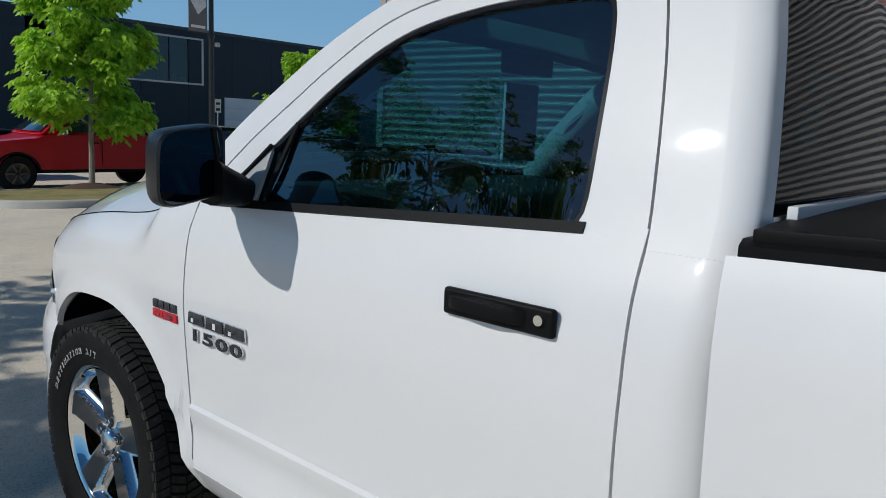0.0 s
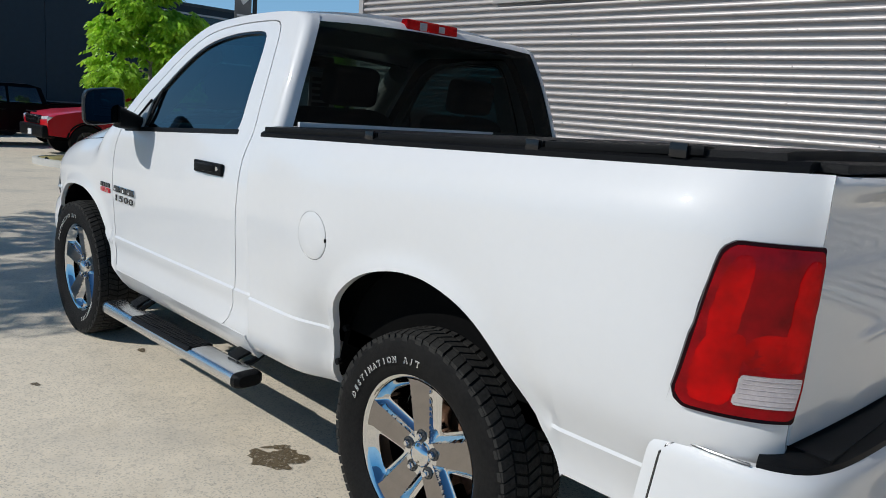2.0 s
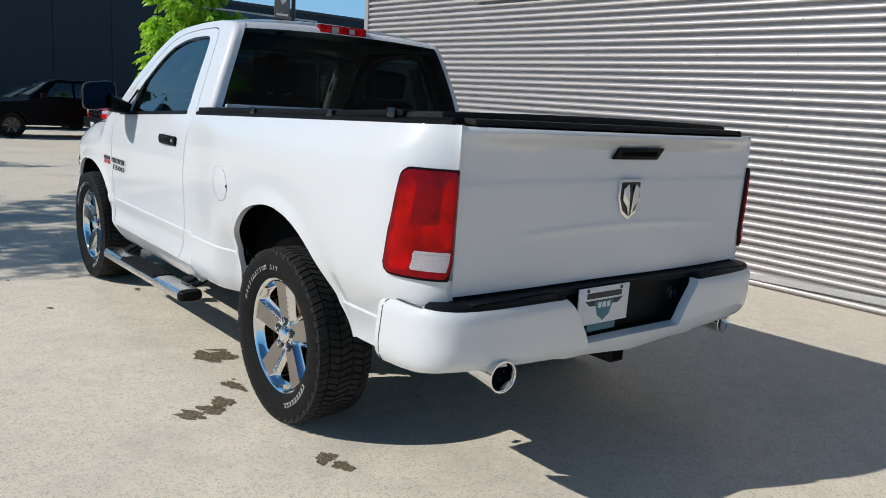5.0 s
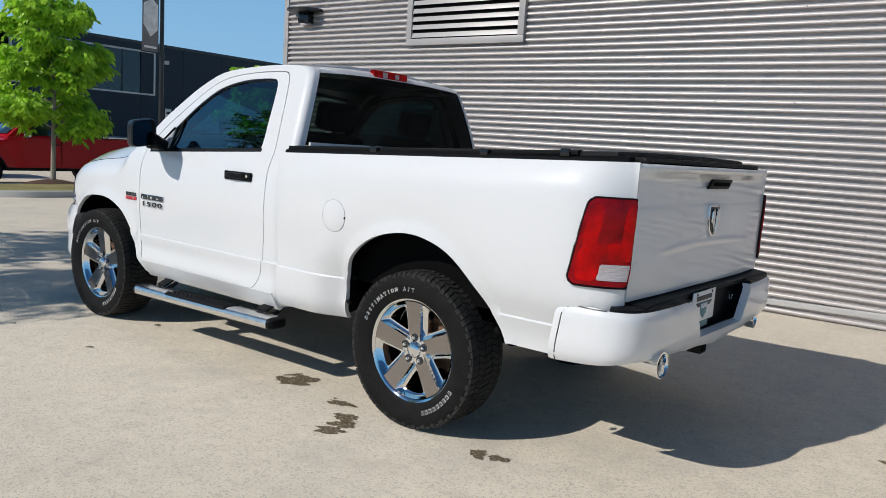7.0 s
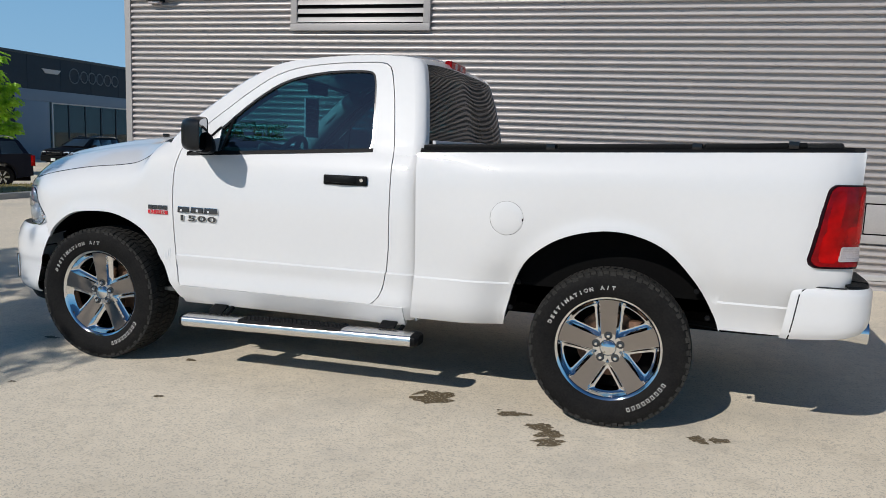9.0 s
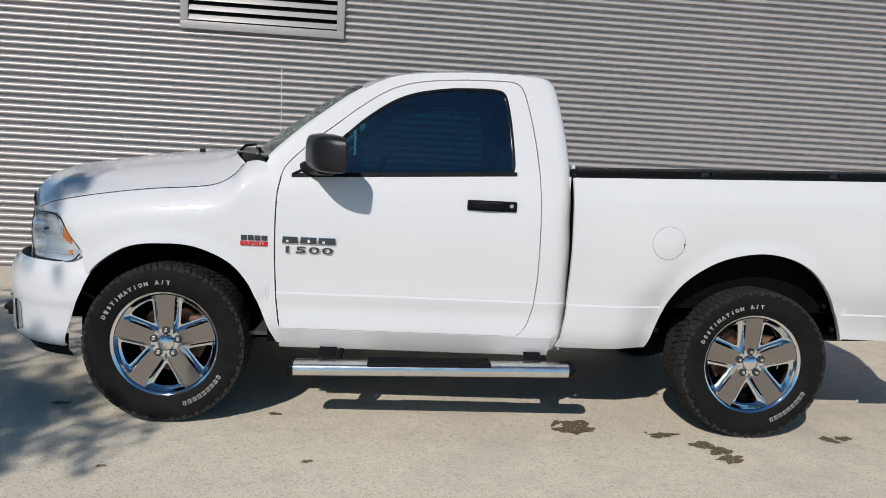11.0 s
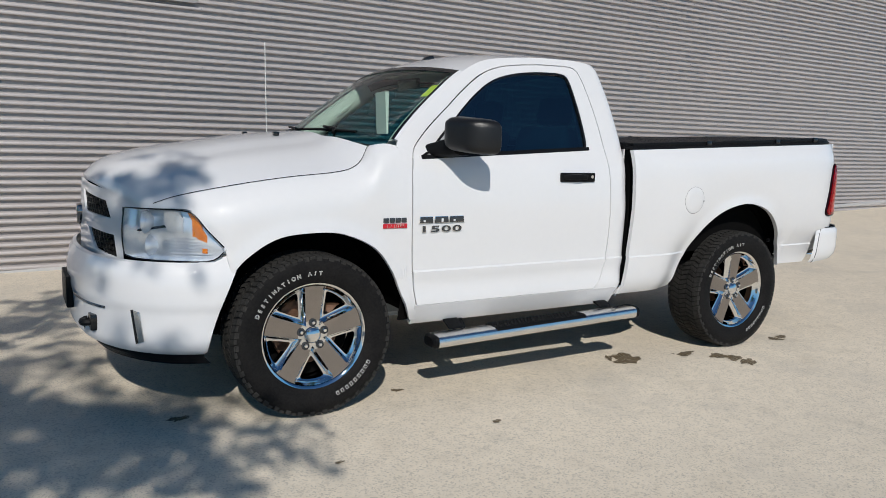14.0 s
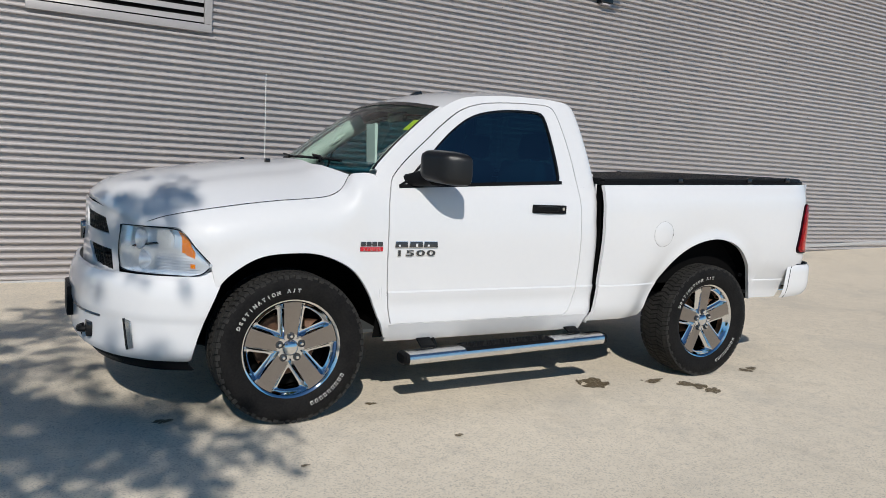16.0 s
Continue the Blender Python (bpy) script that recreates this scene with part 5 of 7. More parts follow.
CUT = lambda y: min(range(120), key=lambda i: abs(-rb_line[i].y - y))
rb = new("rear_bumper")
rb.parent = truck
rb["label"] = "white rear bumper with black step pads"
cut0, cut1 = CUT(0.415), CUT(0.290)
LEDGE = 0.622
for s in (-1, 1):
    rows = []
    for t in list(np.linspace(0, 0.26, 5)) + list(np.linspace(0.32, 1, 12)):
        # the inner end slants outward above the ledge, with a rounded shoulder
        row = [rb_pt(i, bot_z(i) + (top_z(i) - bot_z(i)) * t) for i in range(0, cut0 - 2, 2)]
        z = bot_z(cut1) + (top_z(cut1) - bot_z(cut1)) * t
        k = max(0, (z - LEDGE) / (0.812 - LEDGE))
        last = cut1 + (cut0 - cut1) * (0.80 * k + 0.20 * k ** 4)
        for q in (0.34, 0.67, 1.0):
            f = cut0 - 3 + (last - cut0 + 3) * q
            row.append(rb_pt(int(f), z).lerp(rb_pt(int(f) + 1, z), f - int(f)))
        rows.append(row)
    panel("bumper_wing", rows, PAINT, rb, depth=0.04, mirror=s > 0)
rows = []
for t in np.linspace(0, 1, 5):
    left = [rb_pt(i, bot_z(i) + (LEDGE - bot_z(i)) * t) for i in range(cut1, 120, 2)]
    rows.append(left + [Vector((p.x, -p.y, p.z)) for p in reversed(left)])
panel("bumper_lower", rows, PAINT, rb, depth=0.04, inward=(-1, 0, 0.3))
# dark gap where the wing meets the bed
for s in (-1, 1):
    gap = [rb_pt(0, z, 0.002) + Vector((-0.003, 0, 0)) for z in np.linspace(bot_z(0), top_z(0), 14)] + [rb_pt(i, top_z(i) + 0.003, -0.004) for i in range(1, 22, 2)]
    part("bumper_gap", bm_tube([Vector((p.x, p.y * -s, p.z)) for p in gap], 0.0036, 6), BADGE, rb)
# black pads: on the top of each wing, and the lowered centre
for s in (-1, 1):
    rows = []
    for d, dz in ((-0.001, -0.004), (0.004, 0.012), (0.03, 0.018), (0.10, 0.020), (0.13, 0.020)):
        rows.append([rb_pt(i, top_z(i), d) + Vector((0, 0, dz)) for i in range(22, CUT(0.44), 2)])
    panel("step_pad", rows, PLASTIC, rb, "black ribbed step pad", depth=0.01, mirror=s > 0, inward=(0, 0, -1))
part("plate_recess", bm_box((4.16, -0.46, 0.60), (4.236, 0.46, 0.835), 0.01), PLASTIC, rb, "black plate recess")
part("recess_floor", bm_box((4.236, -0.36, 0.600), (4.318, 0.36, 0.618), 0.003), PLASTIC, rb)
for s in (-1, 1):
    part("recess_cheek", bm_prism([(4.236, s * 0.300, 0.619), (4.236, s * 0.430, 0.825), (4.236, s * 0.46, 0.825), (4.236, s * 0.46, 0.619)], (0.076, 0, 0), 0.004), PLASTIC, rb)
rows = [[Vector((4.17, y, 0.838)) for y in np.linspace(-0.86, 0.86, 8)], [Vector((4.268, y, 0.834)) for y in np.linspace(-0.86, 0.86, 8)]]
panel("step_centre", rows, PLASTIC, rb, depth=0.02, inward=(0, 0, -1))
pl = part("licence_plate", bm_box((4.285, -0.168, 0.672), (4.291, 0.138, 0.824), 0.003), PLATEWHITE, rb, "white dealer plate with a dark crest")
part("plate_bar", bm_box((4.2905, -0.120, 0.778), (4.293, 0.090, 0.802), 0.001), INK, pl)
part("plate_crest", bm_prism([(4.2905, -0.072, 0.765), (4.2905, 0.042, 0.765), (4.2905, 0.022, 0.708), (4.2905, -0.015, 0.682), (4.2905, -0.052, 0.708)], (0.003, 0, 0), 0.0008), PLATETEAL, pl)
for k in range(3):
    part("crest_bar", bm_box((4.2932, -0.052 + 0.027 * k, 0.738), (4.295, -0.032 + 0.027 * k, 0.760), 0.0005), PLATEWHITE, pl)
part("crest_wing", bm_prism([(4.2905, -0.13, 0.770), (4.2905, 0.10, 0.770), (4.2905, 0.07, 0.748), (4.2905, -0.10, 0.748)], (0.002, 0, 0), 0.0006), INK, pl)
part("plate_frame_foot", bm_box((4.285, -0.10, 0.640), (4.290, 0.07, 0.670), 0.002), PLATETEAL, pl)
for y in (-0.115, 0.085):
    part("plate_bolt", bm_lathe([(0, 0.004), (0.007, 0.003), (0.008, 0)], 10, "X"), INK, pl).location = (4.292, y, 0.812)
pl.location = (-0.004, -0.150, 0.008)
sk = part("trailer_socket", bm_box((4.278, 0.235, 0.705), (4.292, 0.325, 0.790), 0.008), GLOSSBLACK, rb, "black trailer socket")
sk.location = (-0.050, 0.075, -0.015)
for y in (0.262, 0.296):
    part("socket_pin_cover", bm_box((4.291, y - 0.010, 0.735), (4.295, y + 0.010, 0.765), 0.002), STEEL, sk)
rc = part("hitch_receiver", bm_box((4.06, -0.040, 0.475), (4.255, 0.040, 0.550), 0.008), PLASTIC, truck, "black hitch receiver")
part("receiver_mouth", bm_box((4.252, -0.030, 0.485), (4.258, 0.030, 0.540), 0.002), SEAM, rc)
part("hitch_bar", bm_tube([(4.08, -0.40, 0.57), (4.08, 0.40, 0.57)], 0.030, 8), PLASTIC, truck)
for s in (-1, 1):
    ex = part("exhaust_tip", bm_lathe([(0.050, -0.16), (0.054, 0.0), (0.059, 0.070), (0.060, 0.080), (0.054, 0.081), (0.050, 0.074), (0.049, 0.02), (0.048, -0.10), (0.0, -0.10)], 28, "X"), CHROME, truck, "round polished exhaust tip")
    ex.matrix_local = pose(4.240, s * 0.725, 0.566, 0, 0, s * 4)
    part("tip_inside", bm_lathe([(0.0, 0.02), (0.0445, 0.02)], 24, "X"), SEAM, ex)
    part("exhaust_pipe", bm_tube(path([(3.5, s * 0.45, 0.50), (3.8, s * 0.56, 0.50), (4.12, s * 0.715, 0.56)], 10), 0.038, 10), PLASTIC, truck)

# bed cover: three folding panels on the rails
cover = thing("bed_cover", "black folding soft cover closed over the truck bed", "bed cover")
for k, (a, b) in enumerate(((2.075, 2.775), (2.785, 3.475), (3.485, 4.095))):
    rows = []
    for x in np.concatenate([[a, a + 0.004], np.linspace(a + 0.03, b - 0.03, 7), [b - 0.004, b]]):
        e0 = 0.010 if x in (a, b) else 0.0
        row = []
        half_w = 0.945 - tuck(x)
        for u in np.concatenate([[-1, -0.995], np.linspace(-0.95, 0.95, 15), [0.995, 1]]):
            y = u * half_w
            d = 0.018 if abs(u) > 0.997 else (0.004 if abs(u) > 0.98 else 0.0)
            row.append(Vector((x, y, rail(x) + 0.054 - e0 - d + 0.010 * (1 - (y / 0.95) ** 2))))
        rows.append(row)
    p = panel("cover_panel", rows, VINYL, cover, depth=0.03, inward=(0, 0, -1))
    for s in (-1, 1):
        part("edge_rail", bm_prism([(a, s * 0.950, rail(a) + 0.030), (min(b, 3.93), s * 0.946, rail(b) + 0.030), (min(b, 3.93), s * 0.946, rail(b) + 0.052), (a, s * 0.950, rail(a) + 0.052)], (0, -s * 0.05, 0), 0.004), PLASTIC, p)
        part("hinge_clamp", bm_box((min(b, 3.9) - 0.05, s * 0.952 - 0.006, rail(b) + 0.020), (min(b, 3.9) - 0.005, s * 0.952 + 0.006, rail(b) + 0.055), 0.004), GLOSSBLACK, p)
part("tail_seal", bm_box((4.100, -0.840, tg_top + 0.004), (4.200, 0.840, tg_top + 0.026), 0.006), VINYL, cover)

# the tail, like the cab, reaches a little farther back on its far side
stand_out(lambda p: Vector((0.050 * ease(-0.30, 0.85, p.y) * ease(3.6, 3.95, p.x), 0, 0)))

# ---- wheels ----
def tyre_bm():
    prof = [(0.268, 0.118), (0.285, 0.128), (0.300, 0.131), (0.325, 0.138), (0.350, 0.139), (0.374, 0.137), (0.390, 0.131), (0.3995, 0.119), (0.4025, 0.105), (0.4035, 0.06), (0.404, 0.0)]
    prof = prof + [(r, -y) for r, y in reversed(prof[:-1])]
    return bm_lathe([(r, y) for r, y in prof], 72)


def tread_bm():
    bm = bmesh.new()
    rnd = random.Random(5)
    n = 76
    for row, (y0, y1, sk) in enumerate(((-0.132, -0.090, 0.030), (-0.083, -0.034, -0.045), (-0.027, 0.027, 0.040), (0.034, 0.083, -0.045), (0.090, 0.132, 0.030))):
        for k in range(n):
            outer = row in (0, 4)
            a0 = 2 * math.pi * (k + (0.5 if row % 2 else 0) + (0.06 if outer else 0.10) + rnd.uniform(-0.05, 0.05)) / n
            a1 = 2 * math.pi * (k + (0.5 if row % 2 else 0) + (0.88 if outer else 0.84) + rnd.uniform(-0.10, 0.05)) / n
            R = TYRE_R + 0.001
            vs = []
            for rr in (0.396, R):
                for a, y in ((a0, y0), (a1, y0), (a1 + sk, y1), (a0 + sk, y1)):
                    r2 = rr - (0.007 if outer and abs(y) > 0.12 else 0)
                    vs.append(bm.verts.new((r2 * math.cos(a), y, r2 * math.sin(a))))
            for q in ((4, 5, 6, 7), (0, 1, 5, 4), (1, 2, 6, 5), (2, 3, 7, 6), (3, 0, 4, 7)):
                bm.faces.new([vs[i] for i in q])
            if outer and k % 2 == 0:
                sgn = math.copysign(1, y0)
                vs = []
                for y, r0, r1 in ((sgn * 0.128, 0.378, 0.397), (sgn * 0.1345, 0.380, 0.394)):
                    for a, r in ((a0, r0), (a1, r0), (a1, r1), (a0, r1)):
                        vs.append(bm.verts.new((r * math.cos(a), y, r * math.sin(a))))
                for q in ((4, 5, 6, 7), (0, 1, 5, 4), (1, 2, 6, 5), (2, 3, 7, 6), (3, 0, 4, 7)):
                    bm.faces.new([vs[i] for i in q])
    bmesh.ops.recalc_face_normals(bm, faces=list(bm.faces))
    return bm


SPOKE_LEV = lambda r: -0.084 - 0.022 * ((max(r, 0.06) - 0.06) / 0.19) ** 1.1
WINDOW_R, RIM_R = 0.229, 0.252


def spoke_at(x, z):
    """Radius, the nearest spoke's number and the distances across from its centre line and from the next one's."""
    r = math.hypot(x, z)
    a = (math.atan2(z, x) - math.pi / 2) / (2 * math.pi / 5)
    k = round(a)
    phi = abs(a - k) * 2 * math.pi / 5
    return r, k % 5, r * math.sin(phi), r * math.sin(2 * math.pi / 5 - phi)


def spoke_half(r):
    t = (r - 0.045) / 0.211
    return 0.034 + 0.014 * t + 0.004 * max(0, (t - 0.85) / 0.15) ** 2


def window_edge(x, z):
    """Below zero inside one of the five rounded openings between the spokes."""
    r, k, lat, other = spoke_at(x, z)
    reach = 0.052 + 0.100 * r
    soft = 0.006
    parts = (reach - lat, reach - other, r - WINDOW_R)
    top = max(parts)
    return top + soft * math.log(sum(math.exp((q - top) / soft) for q in parts))


def face_depth(x, z):
    """How far the wheel's face lies behind the spokes' flats: scooped flanks, and a slope up to the rim."""
    r, k, lat, other = spoke_at(x, z)
    half = spoke_half(r)
    if lat <= half + 1e-5:
        return 0.0
    u = min(1, (lat - half) / (0.052 + 0.100 * r - half))
    flank = 0.005 * min(1, u / 0.08) + 0.027 * math.sin(u * math.pi / 2)
    slope = 0.030 * math.sin(min(1, max(0, (RIM_R - r) / 0.026)) * math.pi / 2)
    return min(flank, slope)


def wheel_face():
    """The whole face as one net: its points, the faces of the chrome rest and those of each spoke's flat."""
    rings, around = 38, 260
    pts = []
    for i in range(rings):
        r = 0.034 + (RIM_R - 0.034) * i / (rings - 1)
        for j in range(around):
            a = math.pi / 2 + 2 * math.pi * j / around
            x, z = r * math.cos(a), r * math.sin(a)
            f = window_edge(x, z)
            if abs(f) < 0.0036 and 0 < i < rings - 1:
                gx = (window_edge(x + 1e-4, z) - f) / 1e-4
                gz = (window_edge(x, z + 1e-4) - f) / 1e-4
                g2 = max(0.2, gx * gx + gz * gz)
                x, z = x - f * gx / g2, z - f * gz / g2
            else:
                rr, k, lat, other = spoke_at(x, z)
                d = lat - spoke_half(rr)
                if abs(d) < 0.5 * rr * 2 * math.pi / around and lat > 0:
                    ca = math.pi / 2 + 2 * math.pi * k / 5
                    side_ = math.copysign(1, -x * math.sin(ca) + z * math.cos(ca))
                    x, z = x + d * side_ * math.sin(ca), z - d * side_ * math.cos(ca)
            pts.append(Vector((x, 0, z)))
    rest, flats = [], [[] for _ in range(5)]
    for i in range(rings - 1):
        for j in range(around):
            q = (i * around + j, i * around + (j + 1) % around, (i + 1) * around + (j + 1) % around, (i + 1) * around + j)
            c = sum((pts[n] for n in q), Vector()) / 4
            if window_edge(c.x, c.z) < 0:
                continue
            r, k, lat, other = spoke_at(c.x, c.z)
            if lat < spoke_half(r) and r > 0.078:
                flats[k].append(q)
            else:
                rest.append(q)
    for p in pts:
        p.y = SPOKE_LEV(math.hypot(p.x, p.z)) + face_depth(p.x, p.z)
    return pts, rest, flats


def net_mesh(name, pts, faces, material, turn_in=0.0):
    """A mesh of some of the net's faces; its free edges turn inward by turn_in."""
    used = sorted({n for q in faces for n in q})
    at = {n: k for k, n in enumerate(used)}
    v = [pts[n].copy() for n in used]
    f = [tuple(at[n] for n in q) for q in faces]
    if turn_in:
        count = collections.Counter((min(a, b), max(a, b)) for q in f for a, b in zip(q, q[1:] + q[:1]))
        back = {}
        for q in list(f):
            for a, b in zip(q, q[1:] + q[:1]):
                if count[(min(a, b), max(a, b))] == 1 and all(0.09 < math.hypot(v[n].x, v[n].z) < WINDOW_R + 0.004 and window_edge(v[n].x, v[n].z) < 0.003 for n in (a, b)):
                    for n in (a, b):
                        if n not in back:
                            back[n] = len(v)
                            v.append(v[n] + Vector((0, turn_in, 0)))
                    f.append((b, a, back[a], back[b]))
    me = mesh(name, v, f, material, 50)
    return me


def build_wheel():
    w = new("wheel")
    ty = part("tyre", tyre_bm(), RUBBER, w, "black all-terrain tyre with raised white letters")
    part("tread", tread_bm(), TREAD, w, "dusty all-terrain tread blocks")
    rm = part("rim", bm_lathe([(0.252, 0.10), (0.248, 0.0), (0.243, -0.06), (0.250, -0.100), (0.262, -0.112), (0.272, -0.116), (0.276, -0.110), (0.272, -0.100)], 72), CHROME, w, "chrome five-spoke rim", 40)
    pts, rest, flats = wheel_face()
    part("rim_face", net_mesh("rim_face", pts, rest, CHROME, 0.045), None, rm)
    # spoke flats are chrome too; the paving's reflection is in their darker colour
    for k in range(5):
        part("spoke_face", net_mesh("spoke_face", pts, flats[k], TONEDCHROME), None, rm)
    part("centre_cap", bm_lathe([(0, -0.108), (0.020, -0.106), (0.036, -0.099), (0.043, -0.090), (0.046, -0.075)], 28), CHROME, w)
    for k in range(5):
        a = math.pi / 2 + 2 * math.pi * k / 5
        x, z = 0.0640 * math.cos(a), 0.0640 * math.sin(a)
        part("lug_recess", bm_lathe([(0.0, -0.0868), (0.0175, -0.0868), (0.0180, -0.0895), (0.0200, -0.0895), (0.0215, -0.084)], 18), BADGE, w).location = (x, 0, z)
        part("lug_nut", bm_lathe([(0, -0.102), (0.008, -0.101), (0.0125, -0.095), (0.0128, -0.070)], 6), CHROME, w).location = (x, 0, z)
    part("brake_disc", bm_lathe([(0.0, 0.020), (0.17, 0.020), (0.175, 0.026), (0.175, 0.045), (0.0, 0.05)], 40), RUST, w, "rusty brake disc")
    part("brake_shield", bm_lathe([(0.0, 0.062), (0.245, 0.060), (0.247, 0.07), (0.0, 0.075)], 32), SEAM, w)
    cal = part("caliper", bm_box((0.095, -0.020, -0.02), (0.18, 0.06, 0.13), 0.012), RUST, w)
    # raised white letters round the sidewall
    def ring(word, mid, r, blocks):
        n = len(word)
        for k, ch in enumerate(word):
            if ch == " ":
                continue
            a = mid - (k - (n - 1) / 2) * 0.087
            if blocks:
                bm = bm_box((-0.0075, -0.0105, 0), (0.0075, 0.0105, 0.003), 0.002)
                bm2 = part("sidewall_mark", bm, LETTER, ty)
                hole = part("mark_core", bm_box((-0.0045, -0.0075, 0.0022), (0.0045, 0.0075, 0.0036)), RUBBER, bm2)
            else:
                bm2 = part("sidewall_letter", text_mesh(ch, 0.026, 0.0012, LETTER, 1.0, 0.0013), None, ty)
                core = part("letter_core", text_mesh(ch, 0.026, 0.0018, RUBBER, 1.0, -0.0007), None, bm2)
                core.location = (0, 0, 0.0012)
            up = 90 + math.degrees(a) - 90
            bm2.matrix_local = pose(r * math.cos(a), -0.1395, r * math.sin(a), 90, 0, 0) @ pose(0, 0, 0, 0, 0, math.degrees(a) - 90)
    ring("DESTINATION A/T", math.radians(121), 0.319, False)
    ring("--------- ", math.radians(-52), 0.319, True)
    return w


first = build_wheel()
first.parent = truck
first.matrix_local = pose(0, -0.862, TYRE_R, 0, 0, 0)
w2 = copy_thing(first, pose(WB, -0.862, TYRE_R - 0.001, 0, -2, 0))
w3 = copy_thing(first, pose(0, 0.862, TYRE_R, 0, 0, 180))
w4 = copy_thing(first, pose(WB, 0.862, TYRE_R - 0.001, 0, 0, 180))
for x in (0, WB):
    part("axle", bm_tube([(x, -0.80, TYRE_R), (x, 0.80, TYRE_R)], 0.045, 10), LINER, truck)
for s in (-1, 1):
    part("frame_rail", bm_box((-0.75, s * 0.42 - 0.04, 0.44), (3.85, s * 0.42 + 0.04, 0.60)), LINER, truck)
part("underbody", bm_box((-0.70, -0.52, 0.50), (4.10, 0.52, 0.62)), LINER, truck)
part("engine_block", bm_box((-0.60, -0.48, 0.34), (0.45, 0.48, 0.95)), LINER, truck)
part("inner_nose", bm_box((-0.72, -0.46, 0.42), (-0.60, 0.46, 1.05)), SEAM, truck)
part("rear_axle_housing", bm_lathe([(0, -0.16), (0.10, -0.13), (0.15, 0), (0.10, 0.13), (0, 0.16)], 16), LINER, truck).location = (WB, 0, TYRE_R)


# ---- side steps ----
def build_step(s):
    st = new("side_step")
    st.parent = truck
    st["label"] = "polished oval side step with black tread pad"
    z0, dz = 0.320, 0.0235
    zz = lambda x: z0 + (x - 0.66) * dz
    prof = []
    for a in np.linspace(0, 2 * math.pi, 21)[:-1]:
        c, sn = math.cos(a), math.sin(a)
        prof.append((math.copysign(abs(c) ** 0.5, c) * 0.068, math.copysign(abs(sn) ** 0.7, sn) * 0.035))
    xs = np.linspace(0.655, 2.075, 12)
    rows = [[Vector((x, s * (1.005 + py), zz(x) + pz)) for py, pz in prof] for x in xs]
    rows = [r + [r[0]] for r in rows]
    v, f = grid_data(rows)
    part("bar", mesh("bar", v, f, STEEL), None, st, "polished stainless bar")
    for x0, x1 in ((0.628, 0.658), (2.072, 2.112)):
        bm = bmesh.new()
        rws = []
        for x, k in ((x0 if x0 < 1 else x1, 0.72), ((x0 * 0.6 + x1 * 0.4) if x0 < 1 else (x1 * 0.6 + x0 * 0.4), 0.97), (x1 if x0 < 1 else x0, 1.02)):
            rws.append([bm.verts.new((x, s * (1.005 + py * k), zz(x) + pz * k)) for py, pz in prof])
        for a, b in zip(rws, rws[1:]):
            for k in range(20):
                bm.faces.new((a[k], a[(k + 1) % 20], b[(k + 1) % 20], b[k]))
        bm.faces.new(rws[0])
        bmesh.ops.recalc_face_normals(bm, faces=list(bm.faces))
        part("end_cap", bm, PLASTIC, st, "black plastic end cap")
    rws = [[Vector((x, s * (1.005 + d), zz(x) + h)) for x in np.linspace(1.03, 1.665, 10)] for d, h in ((0.064, 0.026), (0.054, 0.038), (-0.054, 0.038), (-0.064, 0.026))]
    pad = panel("tread_pad", rws, PLASTIC, st, "black studded tread pad", depth=0.01, inward=(0, 0, -1))
    bm = bmesh.new()
    for i in range(26):
        for j in range(5):
            x = 1.045 + 0.0243 * i
            y = 1.005 - 0.044 + 0.022 * j
            x += 0.012 if j % 2 else 0
            if x > 1.655:
                continue
            join(bm, bm_box((x - 0.009, s * y - 0.007, zz(x) + 0.037), (x + 0.009, s * y + 0.007, zz(x) + 0.042), 0.002, 1))
    part("studs", bm, PLASTIC, pad)
    for x in (0.82, 1.90):
        part("bracket", bm_prism([(x - 0.045, s * 0.97, zz(x) + 0.035), (x + 0.045, s * 0.97, zz(x) + 0.035), (x + 0.045, s * 0.80, 0.44), (x - 0.045, s * 0.80, 0.44)], (0, 0, 0.014), 0.003), PLASTIC, st)
        part("bracket_arm", bm_tube(path([(x + 0.06, s * 0.78, 0.46), (x + 0.07, s * 0.90, 0.385), (x + 0.05, s * 0.98, zz(x) + 0.01)], 8), 0.013, 6), PLASTIC, st)


both(build_step)

# ---- cabin ----
dash = part("dashboard", bm_prism([(0.42, -0.80, 0.80), (0.42, -0.80, 1.325), (0.58, -0.80, 1.335), (0.80, -0.80, 1.29), (0.86, -0.80, 1.20), (0.84, -0.80, 0.80)], (0, 1.60, 0), 0.02), CABIN, truck)
whl = part("steering_wheel", bmesh.new(), STEER, truck, "grey leather steering wheel")
ringpts = [(0.19 * math.cos(a), 0.19 * math.sin(a), 0) for a in np.linspace(0, 2 * math.pi, 33)]
bm = bm_tube(ringpts, 0.016, 8, False)
for a in (0, math.pi, -math.pi / 2):
    join(bm, bm_tube([(0.03 * math.cos(a), 0.03 * math.sin(a), 0.02), (0.185 * math.cos(a), 0.185 * math.sin(a), 0)], 0.018, 8))
join(bm, bm_lathe([(0, 0.03), (0.06, 0.025), (0.075, 0.0), (0.05, -0.08), (0.03, -0.22)], 16, "Z"))
bm.to_mesh(whl.data)
bm.free()
whl.matrix_local = pose(0.98, -0.40, 1.245, 0, -62, 0) @ pose(0, 0, 0, 0, 180, 0)
